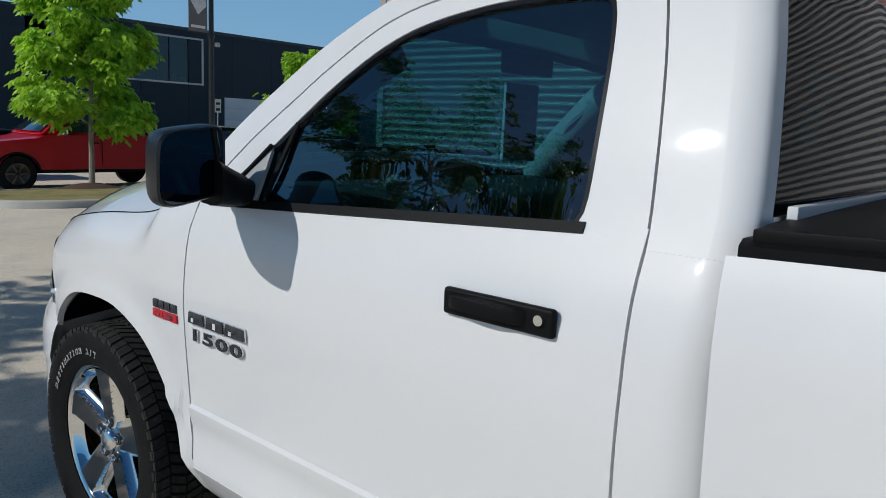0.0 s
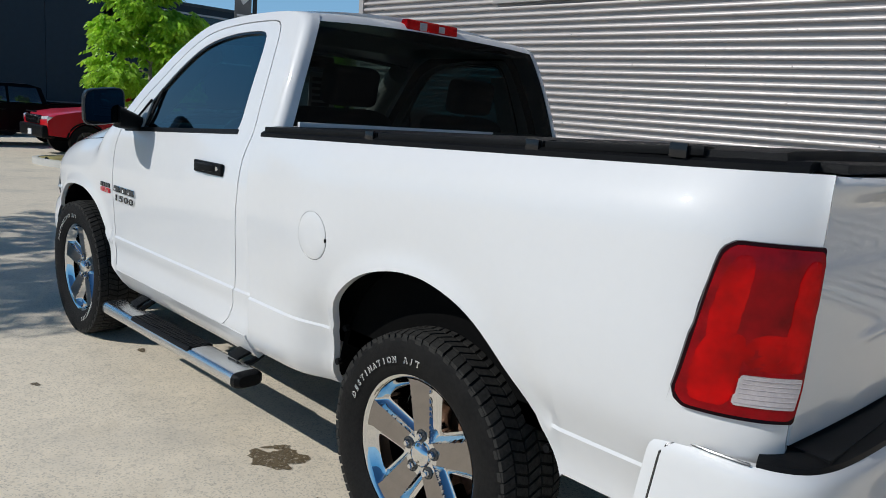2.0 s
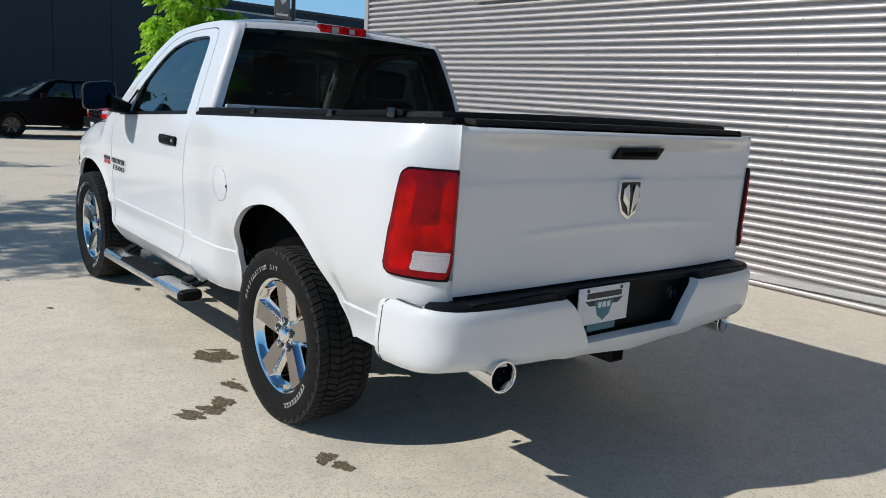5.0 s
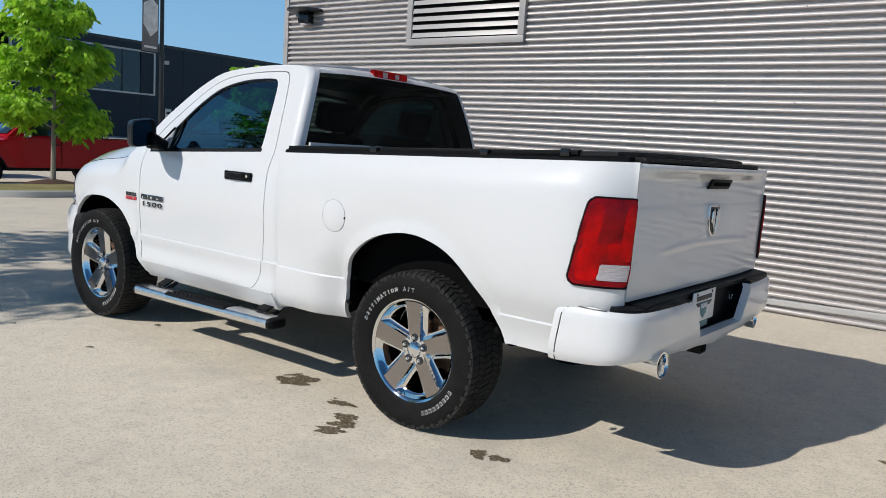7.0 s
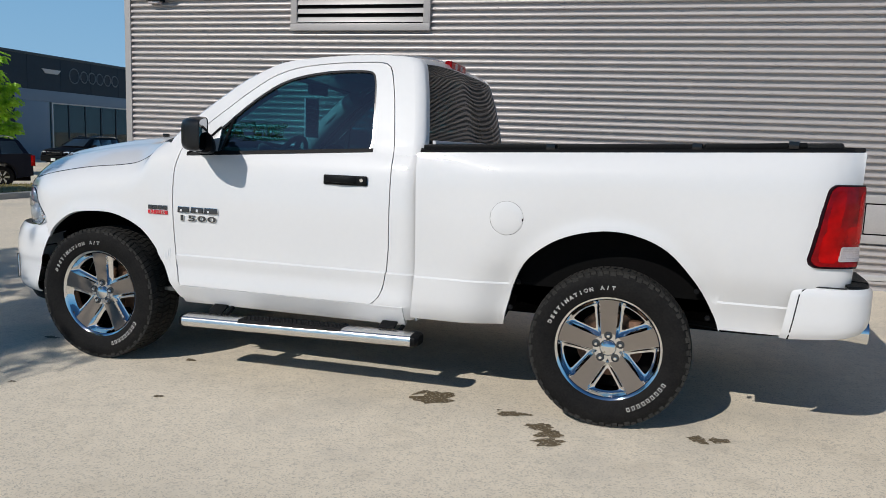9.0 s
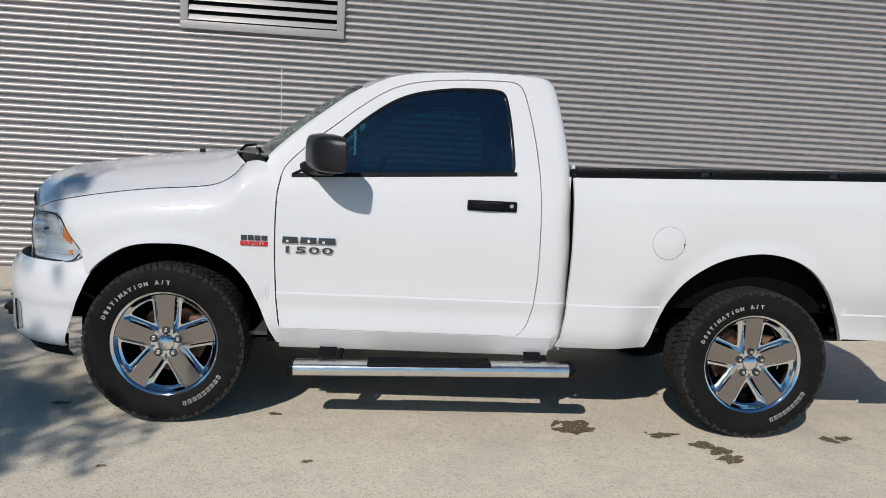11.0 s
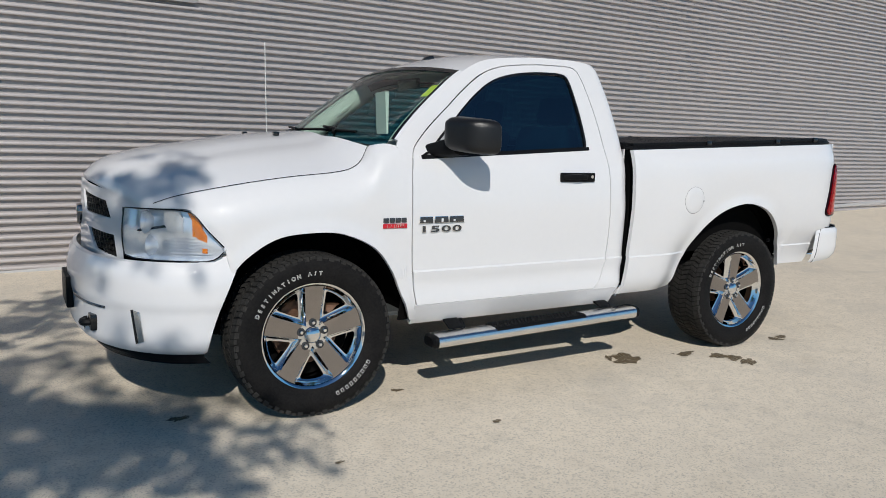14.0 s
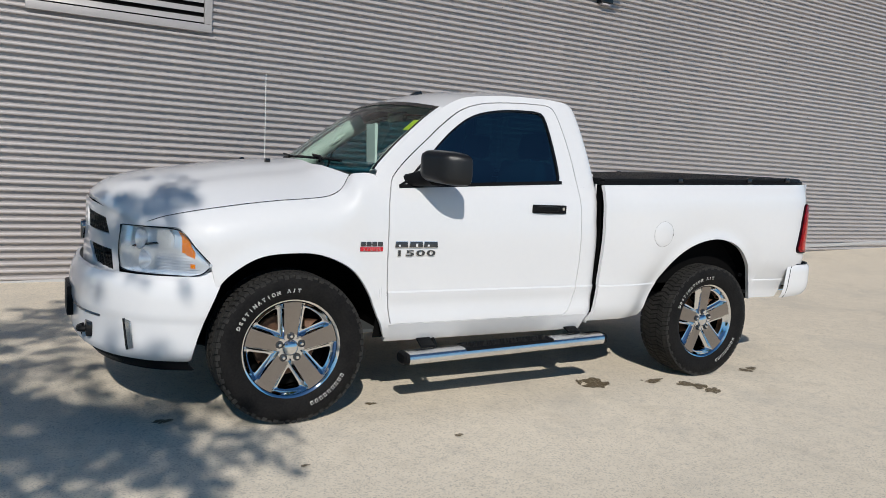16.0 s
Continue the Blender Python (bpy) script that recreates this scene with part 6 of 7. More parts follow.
for y in (-0.40, 0.40):
    st = new("seat")
    st.parent = truck
    part("cushion", bm_box((1.15, y - 0.26, 0.72), (1.70, y + 0.26, 0.92), 0.06, 4), SEATCLOTH, st)
    b = part("backrest", bm_box((-0.09, -0.26, 0.0), (0.09, 0.26, 0.64), 0.07, 4), SEATCLOTH, st)
    b.matrix_local = pose(1.70, y, 0.86, 0, 14, 0)
    h = part("headrest", bm_box((-0.055, -0.14, 0.0), (0.055, 0.14, 0.18), 0.045, 4), SEATCLOTH, st)
    h.matrix_local = pose(1.872, y, 1.505, 0, 10, 0)
    part("headrest_post", bm_tube([(1.86, y, 1.44), (1.875, y, 1.56)], 0.012, 6), STEEL, st)
for s in (-1, 1):
    part("belt_trim", bm_prism([(1.80, s * 0.80, 1.34), (1.93, s * 0.80, 1.34), (1.86, s * 0.70, 1.72), (1.76, s * 0.70, 1.72)], (0, -s * 0.02, 0), 0.005), PALETRIM, truck)
    pil = [Vector((p.x + 0.05, (1 if s < 0 else -1) * (p.y + 0.100), p.z - 0.045)) for p in ws_edge]
    part("pillar_cover", bm_tube(pil, 0.066, 12), PALETRIM, truck)
part("grab_handle", bm_tube(path([(0.72, 0.70, 1.50), (0.78, 0.64, 1.56), (0.88, 0.63, 1.64), (0.95, 0.66, 1.70)], 10), 0.018, 8), PALETRIM, truck)
part("inside_mirror", bm_box((0.98, -0.13, 1.705), (1.015, 0.13, 1.775), 0.012), GLOSSBLACK, truck)
stk = part("price_sticker", bm_prism([(0.0, 0, 0), (0.0, 0.085, 0), (0.10, 0.085, 0), (0.10, 0, 0)], (0, 0, 0.002)), YELLOW, truck, "yellow windshield sticker")
stk.matrix_local = pose(0.748, -0.735, 1.622, 0, -40, 6)
sheet = part("window_sheet", bm_prism([(0, 0, 0), (0, 0.012, 0), (0.012, 0.02, 0.27), (0, 0, 0.27)], (0.18, 0, 0)), PAPER, truck, "white window sheet with dark print")
sheet.matrix_local = pose(0.88, 0.05, 1.42, 0, 0, 86)
for k in range(6):
    part("print_bar", bm_box((0.02, -0.004, 0.03 + 0.037 * k), (0.16 - 0.02 * (k % 3), -0.001, 0.052 + 0.037 * k)), INK, sheet)


# ---- ground, building and distance ----
def ss(a, b, t):
    t = min(1, max(0, (t - a) / (b - a)))
    return t * t * (3 - 2 * t)


def land(x, y):
    """Height of the ground: level at the truck, falling gently to the far lot, rising a little along the building."""
    return -0.55 * ss(-2, -20, x) + 0.03 * max(0, min(x, 30) - 4.5)


gx = sorted(set([-900, -300, -120, -60, -45] + list(np.arange(-40, 31, 1.0)) + [40, 60, 120, 300, 900]))
gy = [-900, -300, -100, -40, -20, -10, -5, 0, 5, 10, 20, 40, 80, 300, 900]
ground = tagged(new("ground", mesh("ground", *grid_data([[Vector((x, y, land(x, y))) for x in gx] for y in gy]), PAVING)), "pale worn parking lot paving", "ground", kind="structure")

# corrugated building: its face runs along x, turned by a degree and a half
WALL = pose(-3.69, 3.93, 0, 0, 0, 1.5)
PITCH, DEEP, TOP = 0.0762, 0.042, 7.6


def rib_profile():
    """Depth and height of one broad rounded rib above a deep narrow channel."""
    return [(0.0, 0.02), (0.0, 0.40), (DEEP * 0.80, 0.42), (DEEP * 0.92, 0.455), (DEEP * 0.98, 0.52), (DEEP, 0.60), (DEEP * 0.985, 0.68), (DEEP * 0.945, 0.76), (DEEP * 0.87, 0.84), (DEEP * 0.75, 0.91), (DEEP * 0.56, 0.97)]


def cladding(width, height):
    rows = []
    n = int(height / PITCH)
    for i in range(n):
        for d, t in rib_profile():
            rows.append([Vector((0, -d, -0.30 + (i + t - 0.19) * PITCH)), Vector((width, -d, -0.30 + (i + t - 0.19) * PITCH))])
    return mesh("cladding_sheet", *grid_data(rows), CLAD, sharp=50)


wall = tagged(new("wall_south"), "taupe corrugated metal wall of a building", "wall", kind="structure")
wall.matrix_basis = WALL
backing = part("wall_core", bm_box((0.02, 0.001, -0.6), (46, 0.30, TOP)), CLAD, wall)
sheet_mesh = cladding(3.05, TOP)
for k in range(15):
    c = new("cladding_sheet", sheet_mesh)
    c.parent = wall
    c.location = (0.06 + 3.046 * k, -0.0005 * (k % 2), 0)
part("corner_trim", bm_prism([(-0.03, -0.053, -0.6), (0.060, -0.053, -0.6), (0.060, 0.0, -0.6), (0.0, 0.03, -0.6), (-0.03, 0.075, -0.6)], (0, 0, TOP + 0.6), 0.003), LOUVREGREY, wall, "grey corner flashing")
part("base_flashing", bm_prism([(0.06, -0.048, -0.10), (46, -0.048, 1.10), (46, -0.048, 1.16), (0.06, -0.048, -0.04)], (0, 0.048, 0), 0.002), CLADTRIM, wall)
part("roof_coping", bm_box((-0.06, -0.10, TOP - 0.35), (46, 0.34, TOP + 0.05), 0.02), CLADTRIM, wall)
bm = bmesh.new()
rnd = random.Random(3)
for i in range(24):
    for j in range(3, 62, 4):
        if rnd.random() < 0.75:
            x, z = 0.45 + 0.762 * i, -0.30 + (j + 0.5) * PITCH
            join(bm, bm_lathe([(0, -0.006), (0.005, -0.005), (0.006, 0.001)], 6), Matrix.Translation((x, -DEEP, z)))
screws = part("cladding_screws", bm, BOLT, wall)
screws["kind"] = "stuff"
wall2 = tagged(new("wall_west"), "taupe corrugated metal side wall of a building", "wall", kind="structure")
part("wall_core", bm_box((-3.70, 4.02, -0.8), (-3.45, 30, TOP)), CLAD, wall2)
roof = tagged(new("roof", mesh("roof", [(-3.6, 4.1, TOP), (42, 5.3, TOP), (42, 30, TOP), (-3.6, 30, TOP)], [(0, 1, 2, 3)], CLADTRIM)), kind="structure")


def build_louvre():
    """Wall louvre: a flat grey frame and slanting blades before a dark box."""
    v = thing("wall_louvre", "grey metal ventilation louvre set in the corrugated wall", "louvre")
    v.matrix_basis = WALL
    x0, x1, z0, z1 = 2.40, 4.21, 2.755, 3.98
    part("dark_box", bm_box((x0 + 0.05, -0.049, z0 + 0.05), (x1 - 0.05, -0.044, z1 - 0.05)), SEAM, v)
    for lo, hi in (((x0, -0.083, z0), (x1, -0.026, z0 + 0.085)), ((x0, -0.083, z1 - 0.085), (x1, -0.026, z1)), ((x0, -0.083, z0 + 0.087), (x0 + 0.085, -0.026, z1 - 0.087)), ((x1 - 0.085, -0.083, z0 + 0.087), (x1, -0.026, z1 - 0.087))):
        part("frame_bar", bm_box(lo, hi, 0.004), LOUVREGREY, v)
    k = 0
    z = z0 + 0.10
    while z < z1 - 0.12:
        part("blade", bm_prism([(x0 + 0.088, -0.077, z), (x1 - 0.088, -0.077, z), (x1 - 0.088, -0.054, z + 0.062), (x0 + 0.088, -0.054, z + 0.062)], (0, 0.004, 0), 0.001), LOUVREGREY, v)
        z += 0.104


build_louvre()


def build_wall_lamp(x, z):
    m = WALL @ pose(x, 0, z)
    t = thing("wall_lamp", "dark wall lamp with a flat half-round shade", "wall lamp", group="wall lamps")
    t.matrix_basis = m
    part("body", bm_box((-0.11, -0.14, -0.11), (0.11, -0.018, 0.06), 0.02), GLOSSBLACK, t)
    half = [(0.30 * math.cos(a), -0.02 + 0.34 * math.sin(a), 0.055) for a in np.linspace(math.pi, 2 * math.pi, 17)]
    part("shade", bm_prism(half, (0, 0, 0.035), 0.010), POLEBLACK, t, "flat dark metal shade")
    part("glass", bm_box((-0.08, -0.13, -0.135), (0.08, -0.04, -0.108), 0.01), CLEARLENS, t)


build_wall_lamp(0.47, 3.23)
build_wall_lamp(9.85, 4.05)

HX0, HX1, HZ0, HZ1 = 9.0, 9.66, 0.54, 1.06
HATCH_BARS = (((HX0, -0.070, HZ0), (HX1, -0.012, HZ0 + 0.09)), ((HX0, -0.070, HZ1 - 0.09), (HX1, -0.012, HZ1)), ((HX0, -0.070, HZ0 + 0.092), (HX0 + 0.09, -0.012, HZ1 - 0.092)), ((HX1 - 0.09, -0.070, HZ0 + 0.092), (HX1, -0.012, HZ1 - 0.092)))
hatch = thing("wall_hatch", "grey metal access hatch set in the corrugated wall", "hatch")
hatch.matrix_basis = WALL
for lo, hi in HATCH_BARS:
    part("frame_bar", bm_box(lo, hi, 0.004), LOUVREGREY, hatch)
part("hatch_door", bm_box((HX0 + 0.105, -0.058, HZ0 + 0.105), (HX1 - 0.105, -0.050, HZ1 - 0.105), 0.003), LOUVREGREY, hatch)
part("hatch_gap", bm_box((HX0 + 0.09, -0.049, HZ0 + 0.09), (HX1 - 0.09, -0.044, HZ1 - 0.09)), SEAM, hatch)

# oil stains and small marks on the paving; the last, thin blot stands for a crack
def blot(x, y, rx, ry, turn, seed, bits=1):
    rnd = random.Random(seed)
    n = 30
    ph = [rnd.uniform(0, 6.28) for _ in range(6)]
    pts = []
    for k in range(n):
        a = 2 * math.pi * k / n
        r = 1 + 0.22 * math.sin(2 * a + ph[0]) + 0.16 * math.sin(3 * a + ph[1]) + 0.13 * math.sin(5 * a + ph[2]) + 0.11 * math.sin(9 * a + ph[3]) + 0.08 * math.sin(13 * a + ph[4])
        px, py = rx * r * math.cos(a), ry * r * math.sin(a)
        c, s = math.cos(turn), math.sin(turn)
        pts.append((px * c - py * s, px * s + py * c, 0))
    me = mesh("oil_stain", pts + [(0, 0, 0)], [(k, (k + 1) % n, n) for k in range(n)], STAIN, flat=True)
    ob = tagged(new("oil_stain", me), "dark dried oil stain, once a thin crack, on the pale paving", "stain", "oil stains")
    ob.location = (x, y, land(x, y) + 0.003)


for i, (x, y, rx, ry, a) in enumerate(((2.17, -0.90, 0.125, 0.085, 0.3), (2.08, -0.84, 0.05, 0.025, 0.9), (2.63, -0.985, 0.085, 0.035, 0.1), (2.55, -0.95, 0.012, 0.01, 0), (2.80, -1.12, 0.08, 0.045, 0.2), (2.86, -1.20, 0.06, 0.05, 0.8), (2.87, -1.30, 0.085, 0.04, 0.5),
                                        (3.565, -0.99, 0.05, 0.042, 0), (3.665, -0.965, 0.045, 0.038, 0), (0.54, -0.815, 0.035, 0.022, 0.2), (-0.61, -0.735, 0.05, 0.03, 0.4), (0.78, -1.45, 0.025, 0.018, 0), (-0.10, -1.55, 0.02, 0.014, 0), (5.1, 0.4, 0.03, 0.02, 0), (-3.9, -0.55, 0.20, 0.012, 1.1))):
    blot(x, y, rx, ry, a, 20 + i)


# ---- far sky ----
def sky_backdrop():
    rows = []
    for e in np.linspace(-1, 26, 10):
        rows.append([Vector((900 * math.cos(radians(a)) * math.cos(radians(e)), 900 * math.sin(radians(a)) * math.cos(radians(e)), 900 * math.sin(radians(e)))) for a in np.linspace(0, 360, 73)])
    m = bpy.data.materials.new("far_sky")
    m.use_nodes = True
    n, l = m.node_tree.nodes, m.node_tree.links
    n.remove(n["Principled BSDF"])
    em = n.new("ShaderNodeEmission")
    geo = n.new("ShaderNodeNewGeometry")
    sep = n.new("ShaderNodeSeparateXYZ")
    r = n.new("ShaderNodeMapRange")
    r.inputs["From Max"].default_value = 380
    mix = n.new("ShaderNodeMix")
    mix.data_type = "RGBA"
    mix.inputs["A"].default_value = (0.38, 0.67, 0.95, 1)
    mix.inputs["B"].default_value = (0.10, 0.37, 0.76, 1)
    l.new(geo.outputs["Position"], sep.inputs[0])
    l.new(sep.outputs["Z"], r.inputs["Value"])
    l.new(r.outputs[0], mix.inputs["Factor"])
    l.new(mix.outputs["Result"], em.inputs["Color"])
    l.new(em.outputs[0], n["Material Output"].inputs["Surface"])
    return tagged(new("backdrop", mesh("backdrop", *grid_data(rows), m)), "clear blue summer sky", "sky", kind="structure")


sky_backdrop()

# ---- trees ----
def build_tree(x, y, height, radius, low, seed, sprigs, label, leaf=0.13, material=None, squash=1.0, taper=0.55):
    """A tapered trunk with limbs, and a crown of sprigs of drooping leaflets in uneven clumps."""
    rnd = random.Random(seed)
    t = thing("tree", label, "tree", (x, y, land(x, y) + 0.02))
    lean = rnd.uniform(-0.08, 0.08)
    trunk = [(0, 0, -0.05), (0.01, 0.0, 0.4), (lean * 0.4, 0.02, low + 0.3), (lean, 0.05, height * 0.55), (lean, 0, height * 0.86)]
    part("trunk", bm_tube(path(trunk, 12), [0.085, 0.070, 0.064, 0.060, 0.056, 0.052, 0.046, 0.040, 0.034, 0.028, 0.022, 0.014], 10), BARK, t, "slim grey trunk")
    tips = []
    limbs = bmesh.new()
    for k in range(26):
        z0 = low + 0.15 + (height * 0.80 - low) * (k / 26) + rnd.uniform(-0.1, 0.1)
        a = k * 2.4 + rnd.uniform(-0.4, 0.4)
        f = (z0 - low) / (height - low)
        reach = radius * squash * (0.92 - taper * max(0, f - 0.25)) * rnd.uniform(0.72, 1.08) * (0.75 + 0.25 * min(1, f / 0.15))
        rise = reach * rnd.uniform(0.15, 0.55)
        p0 = Vector((lean * f, 0, z0))
        p1 = p0 + Vector((math.cos(a) * reach * 0.5, math.sin(a) * reach * 0.5, rise * 0.7))
        p2 = p0 + Vector((math.cos(a) * reach, math.sin(a) * reach, rise))
        pts = path([p0, p1, p2], 6)
        join(limbs, bm_tube(pts, [0.026, 0.021, 0.017, 0.012, 0.008, 0.004], 5))
        for q in range(3):
            tips += [(pts[j], reach) for j in (2, 3, 4, 5)]
            s2 = pts[3 + q % 3 - 1]
            a2 = a + rnd.uniform(-1.1, 1.1)
            e = s2 + Vector((math.cos(a2), math.sin(a2), rnd.uniform(-0.1, 0.5))) * reach * rnd.uniform(0.22, 0.40)
            join(limbs, bm_tube([s2, s2.lerp(e, 0.5) + Vector((0, 0, 0.03)), e], [0.011, 0.008, 0.004], 4))
            tips += [(e, reach), (s2.lerp(e, 0.6), reach)]
    top = Vector((lean, 0, height * 0.88))
    tips += [(top, radius * 0.4)] * 8
    part("limbs", limbs, BARK, t)
    verts, faces = [], []
    for k in range(sprigs):
        c, reach = tips[rnd.randrange(len(tips))]
        c = c + Vector((rnd.gauss(0, 0.11), rnd.gauss(0, 0.11), rnd.gauss(0.02, 0.10)))
        a = math.atan2(c.y, c.x) + rnd.gauss(0, 0.9)
        out = Vector((math.cos(a), math.sin(a), rnd.uniform(-0.45, 0.25))).normalized()
        n = rnd.randint(5, 8)
        for j in range(n):
            s = (j + 1) / n
            base = c + out * (0.27 * s) + Vector((0, 0, -0.10 * s * s))
            sd = 1 if j % 2 else -1
            dirv = (out * 0.55 + out.cross(Vector((0, 0, 1))) * sd * rnd.uniform(0.4, 0.9) + Vector((0, 0, -rnd.uniform(0.35, 1.1)))).normalized()
            ln = leaf * rnd.uniform(0.75, 1.2)
            w = dirv.cross(Vector((rnd.gauss(0, 1), rnd.gauss(0, 1), rnd.gauss(0.6, 1)))).normalized() * ln * 0.235
            i = len(verts)
            mid = base + dirv * ln * 0.45
            verts += [base, mid + w, base + dirv * ln, mid - w]
            faces += [(i, i + 1, i + 2, i + 3)]
    cr = part("crown", mesh("crown", verts, faces, material or LEAF, flat=True), None, t, "bright green drooping leaflets in clumps")
    cr["kind"] = "stuff"
    return t


build_tree(-16.0, 6.15, 5.9, 1.62, 1.30, 11, 3700, "young street tree with bright green drooping leaves on a grass island", leaf=0.19, taper=0.80)
build_tree(-25.1, 20.6, 5.8, 2.15, 1.2, 23, 3600, "young tree with yellow-green leaves behind parked cars", leaf=0.18, taper=0.75)
build_tree(-5.86, -7.78, 8.5, 2.55, 3.7, 31, 2700, "street tree beside the lot that shades the truck's nose", leaf=0.13, material=LEAFDARK, taper=0.0)
build_tree(-13.6, -5.4, 4.6, 2.0, 1.3, 37, 2600, "street tree beside the lot with green leaves", leaf=0.13, material=LEAFDARK)

# ---- grass island with kerb, banner pole and small sign ----
island = tagged(new("kerb_island"), "concrete kerb round a dry grass island", "kerb", kind="structure")
outline = path([(-12.4, 26, 0), (-12.4, 15, 0), (-12.4, 6, 0), (-12.45, 4.4, 0), (-12.9, 3.45, 0), (-13.8, 3.05, 0), (-15.2, 3.0, 0), (-16.2, 3.3, 0), (-16.75, 4.2, 0), (-16.9, 6, 0), (-16.9, 15, 0), (-16.9, 26, 0)], 90)
rows = []
for d, h in ((0.0, -0.25), (0.0, 0.125), (0.02, 0.15), (0.14, 0.155), (0.16, 0.10)):
    row = []
    for i, p in enumerate(outline):
        t = (outline[min(i + 1, 89)] - outline[max(i - 1, 0)]).normalized()
        n = Vector((-t.y, t.x, 0))
        if n.dot(Vector((-14.6, max(p.y, 5.5), 0)) - p) < 0:
            n = -n
        q = p + n * d
        row.append(Vector((q.x, q.y, land(p.x, p.y) + h)))
    rows.append(row)
part("kerb", mesh("kerb", *grid_data(rows), CONCRETE, sharp=50), None, island)
turf_v = [Vector((r.x, r.y, land(r.x, r.y) + 0.135)) for r in rows[3]]
half = len(turf_v) // 2
rws = [[turf_v[i].lerp(turf_v[-1 - i], t) + Vector((0, 0, 0.06 * math.sin(math.pi * t))) for t in np.linspace(0, 1, 9)] for i in range(half)]
turf = tagged(new("grass_ground", mesh("grass_ground", *grid_data(rws), GRASS)), kind="structure")
rnd = random.Random(8)
gv, gf = [], []
for k in range(5200):
    r = rws[rnd.randrange(0, 34)]
    i = rnd.randrange(8)
    p = r[i].lerp(r[i + 1], rnd.random()) + Vector((0, rnd.uniform(-0.15, 0.15), 0))
    a, h = rnd.uniform(0, 6.28), rnd.uniform(0.03, 0.08)
    u = Vector((math.cos(a), math.sin(a), 0)) * 0.012
    i0 = len(gv)
    gv += [p - u, p + u, p + Vector((rnd.gauss(0, 0.02), rnd.gauss(0, 0.02), h))]
    gf.append((i0, i0 + 1, i0 + 2))
tagged(new("grass", mesh("grass", gv, gf, GRASS, flat=True)), "short dry yellow grass on the island", "grass", kind="stuff")
zi = land(-16, 6.15) + 0.17
mm = part("mulch_mound", bm_lathe([(0.0, 0.14), (0.25, 0.12), (0.55, 0.06), (0.78, -0.02)], 28, "Z"), MULCH, None)
tagged(mm, "ring of brown mulch round the tree trunk", "mulch")
mm.location = (-16.0, 6.15, zi)


def build_pole():
    z0 = land(-13.5, 7.9) + 0.14
    t = thing("banner_pole", "black lamp pole with a grey banner on a concrete base", "lamp pole", (-13.5, 7.9, z0))
    part("base", bm_lathe([(0, 0.86), (0.30, 0.86), (0.335, 0.83), (0.335, -0.3)], 28, "Z"), CONCRETE, t, "round concrete base")
    part("base_plate", bm_box((-0.16, -0.16, 0.86), (0.16, 0.16, 0.885), 0.006), POLEBLACK, t)
    part("shaft", bm_tube([(0, 0, 0.88), (0, 0, 3.6), (0, 0, 8.2)], [0.068, 0.060, 0.045], 14), POLEBLACK, t)
    part("collar", bm_lathe([(0.075, 0.0), (0.08, 0.02), (0.08, 0.06), (0.065, 0.08)], 16, "Z"), POLEBLACK, t).location = (0, 0, 3.62)
    for z in (3.70, 5.55):
        part("banner_arm", bm_tube([(0, 0.0, z), (0, -0.60, z)], 0.014, 8), POLEBLACK, t)
    b = part("banner", bm_box((-0.006, -0.58, 3.72), (0.006, -0.10, 5.53), 0.003), BANNER, t, "grey banner with a pale picture")
    pic = [(0.008, -0.55, 4.42), (0.008, -0.34, 4.10), (0.008, -0.13, 4.30), (0.008, -0.13, 4.95), (0.008, -0.30, 5.10), (0.008, -0.55, 4.95)]
    part("banner_picture", bm_prism(pic, (0.002, 0, 0)), BANNERLIGHT, b)
    part("banner_line", bm_box((0.007, -0.52, 3.80), (0.010, -0.16, 3.86)), BANNERLIGHT, b)
    part("luminaire", bm_box((-0.1, -0.15, 8.18), (0.5, 0.15, 8.27), 0.03), POLEBLACK, t)
    part("camera_box", bm_box((0.03, 0.06, 3.42), (0.13, 0.16, 3.52), 0.02), CLADTRIM, t)


build_pole()
t = thing("parking_sign", "small white sign on a thin post", "sign", (-30.0, 18.55, land(-30, 18.5)))
part("post", bm_tube([(0, 0, 0), (0, 0, 2.9)], 0.03, 8), STEEL, t)
sg = part("plate", bm_box((0.03, -0.17, 2.35), (0.04, 0.17, 3.0), 0.004), PLATEWHITE, t)
for z in (2.5, 2.78):
    part("print_bar", bm_box((0.0405, -0.11, z - 0.06), (0.042, 0.11, z + 0.06)), INK, sg)

# ---- the dark building across the lot ----
FX = -37.6
far = thing("showroom_building", "dark navy clad car showroom with a large corner window", "building", (FX, 0, -0.55))
H = 6.95
for k in range(24):
    y0 = 4.1 + 2.9 * k
    y1 = y0 + 2.88
    spans = [(0.0, H)]
    if 14.0 < y0 + 1.4 < 22.3:
        spans = [(0.0, 3.93), (6.58, H)]
    if 35.0 < y0 + 1.4 < 60:
        spans = [(4.70, H)]
    for a, b in spans:
        part("cladding_panel", bm_box((-0.25, y0, a), (0.0, y1, b), 0.006, 1), NAVY, far)
part("parapet", bm_box((-0.3, 4.05, H), (0.06, 73, H + 0.16), 0.02), NAVYTRIM, far)
part("end_wall", bm_box((-22, 4.1, 0), (-0.26, 4.35, H)), NAVY, far)
part("roof", bm_box((-22, 4.2, H - 0.3), (-0.3, 73, H - 0.1)), NAVYTRIM, far)
part("core", bm_box((-6.2, 4.3, 0), (-6.0, 73, H - 0.2)), ROOM, far)
part("floor_slab", bm_box((-6.0, 4.3, 3.5), (-0.26, 30, 3.7)), ROOM, far)


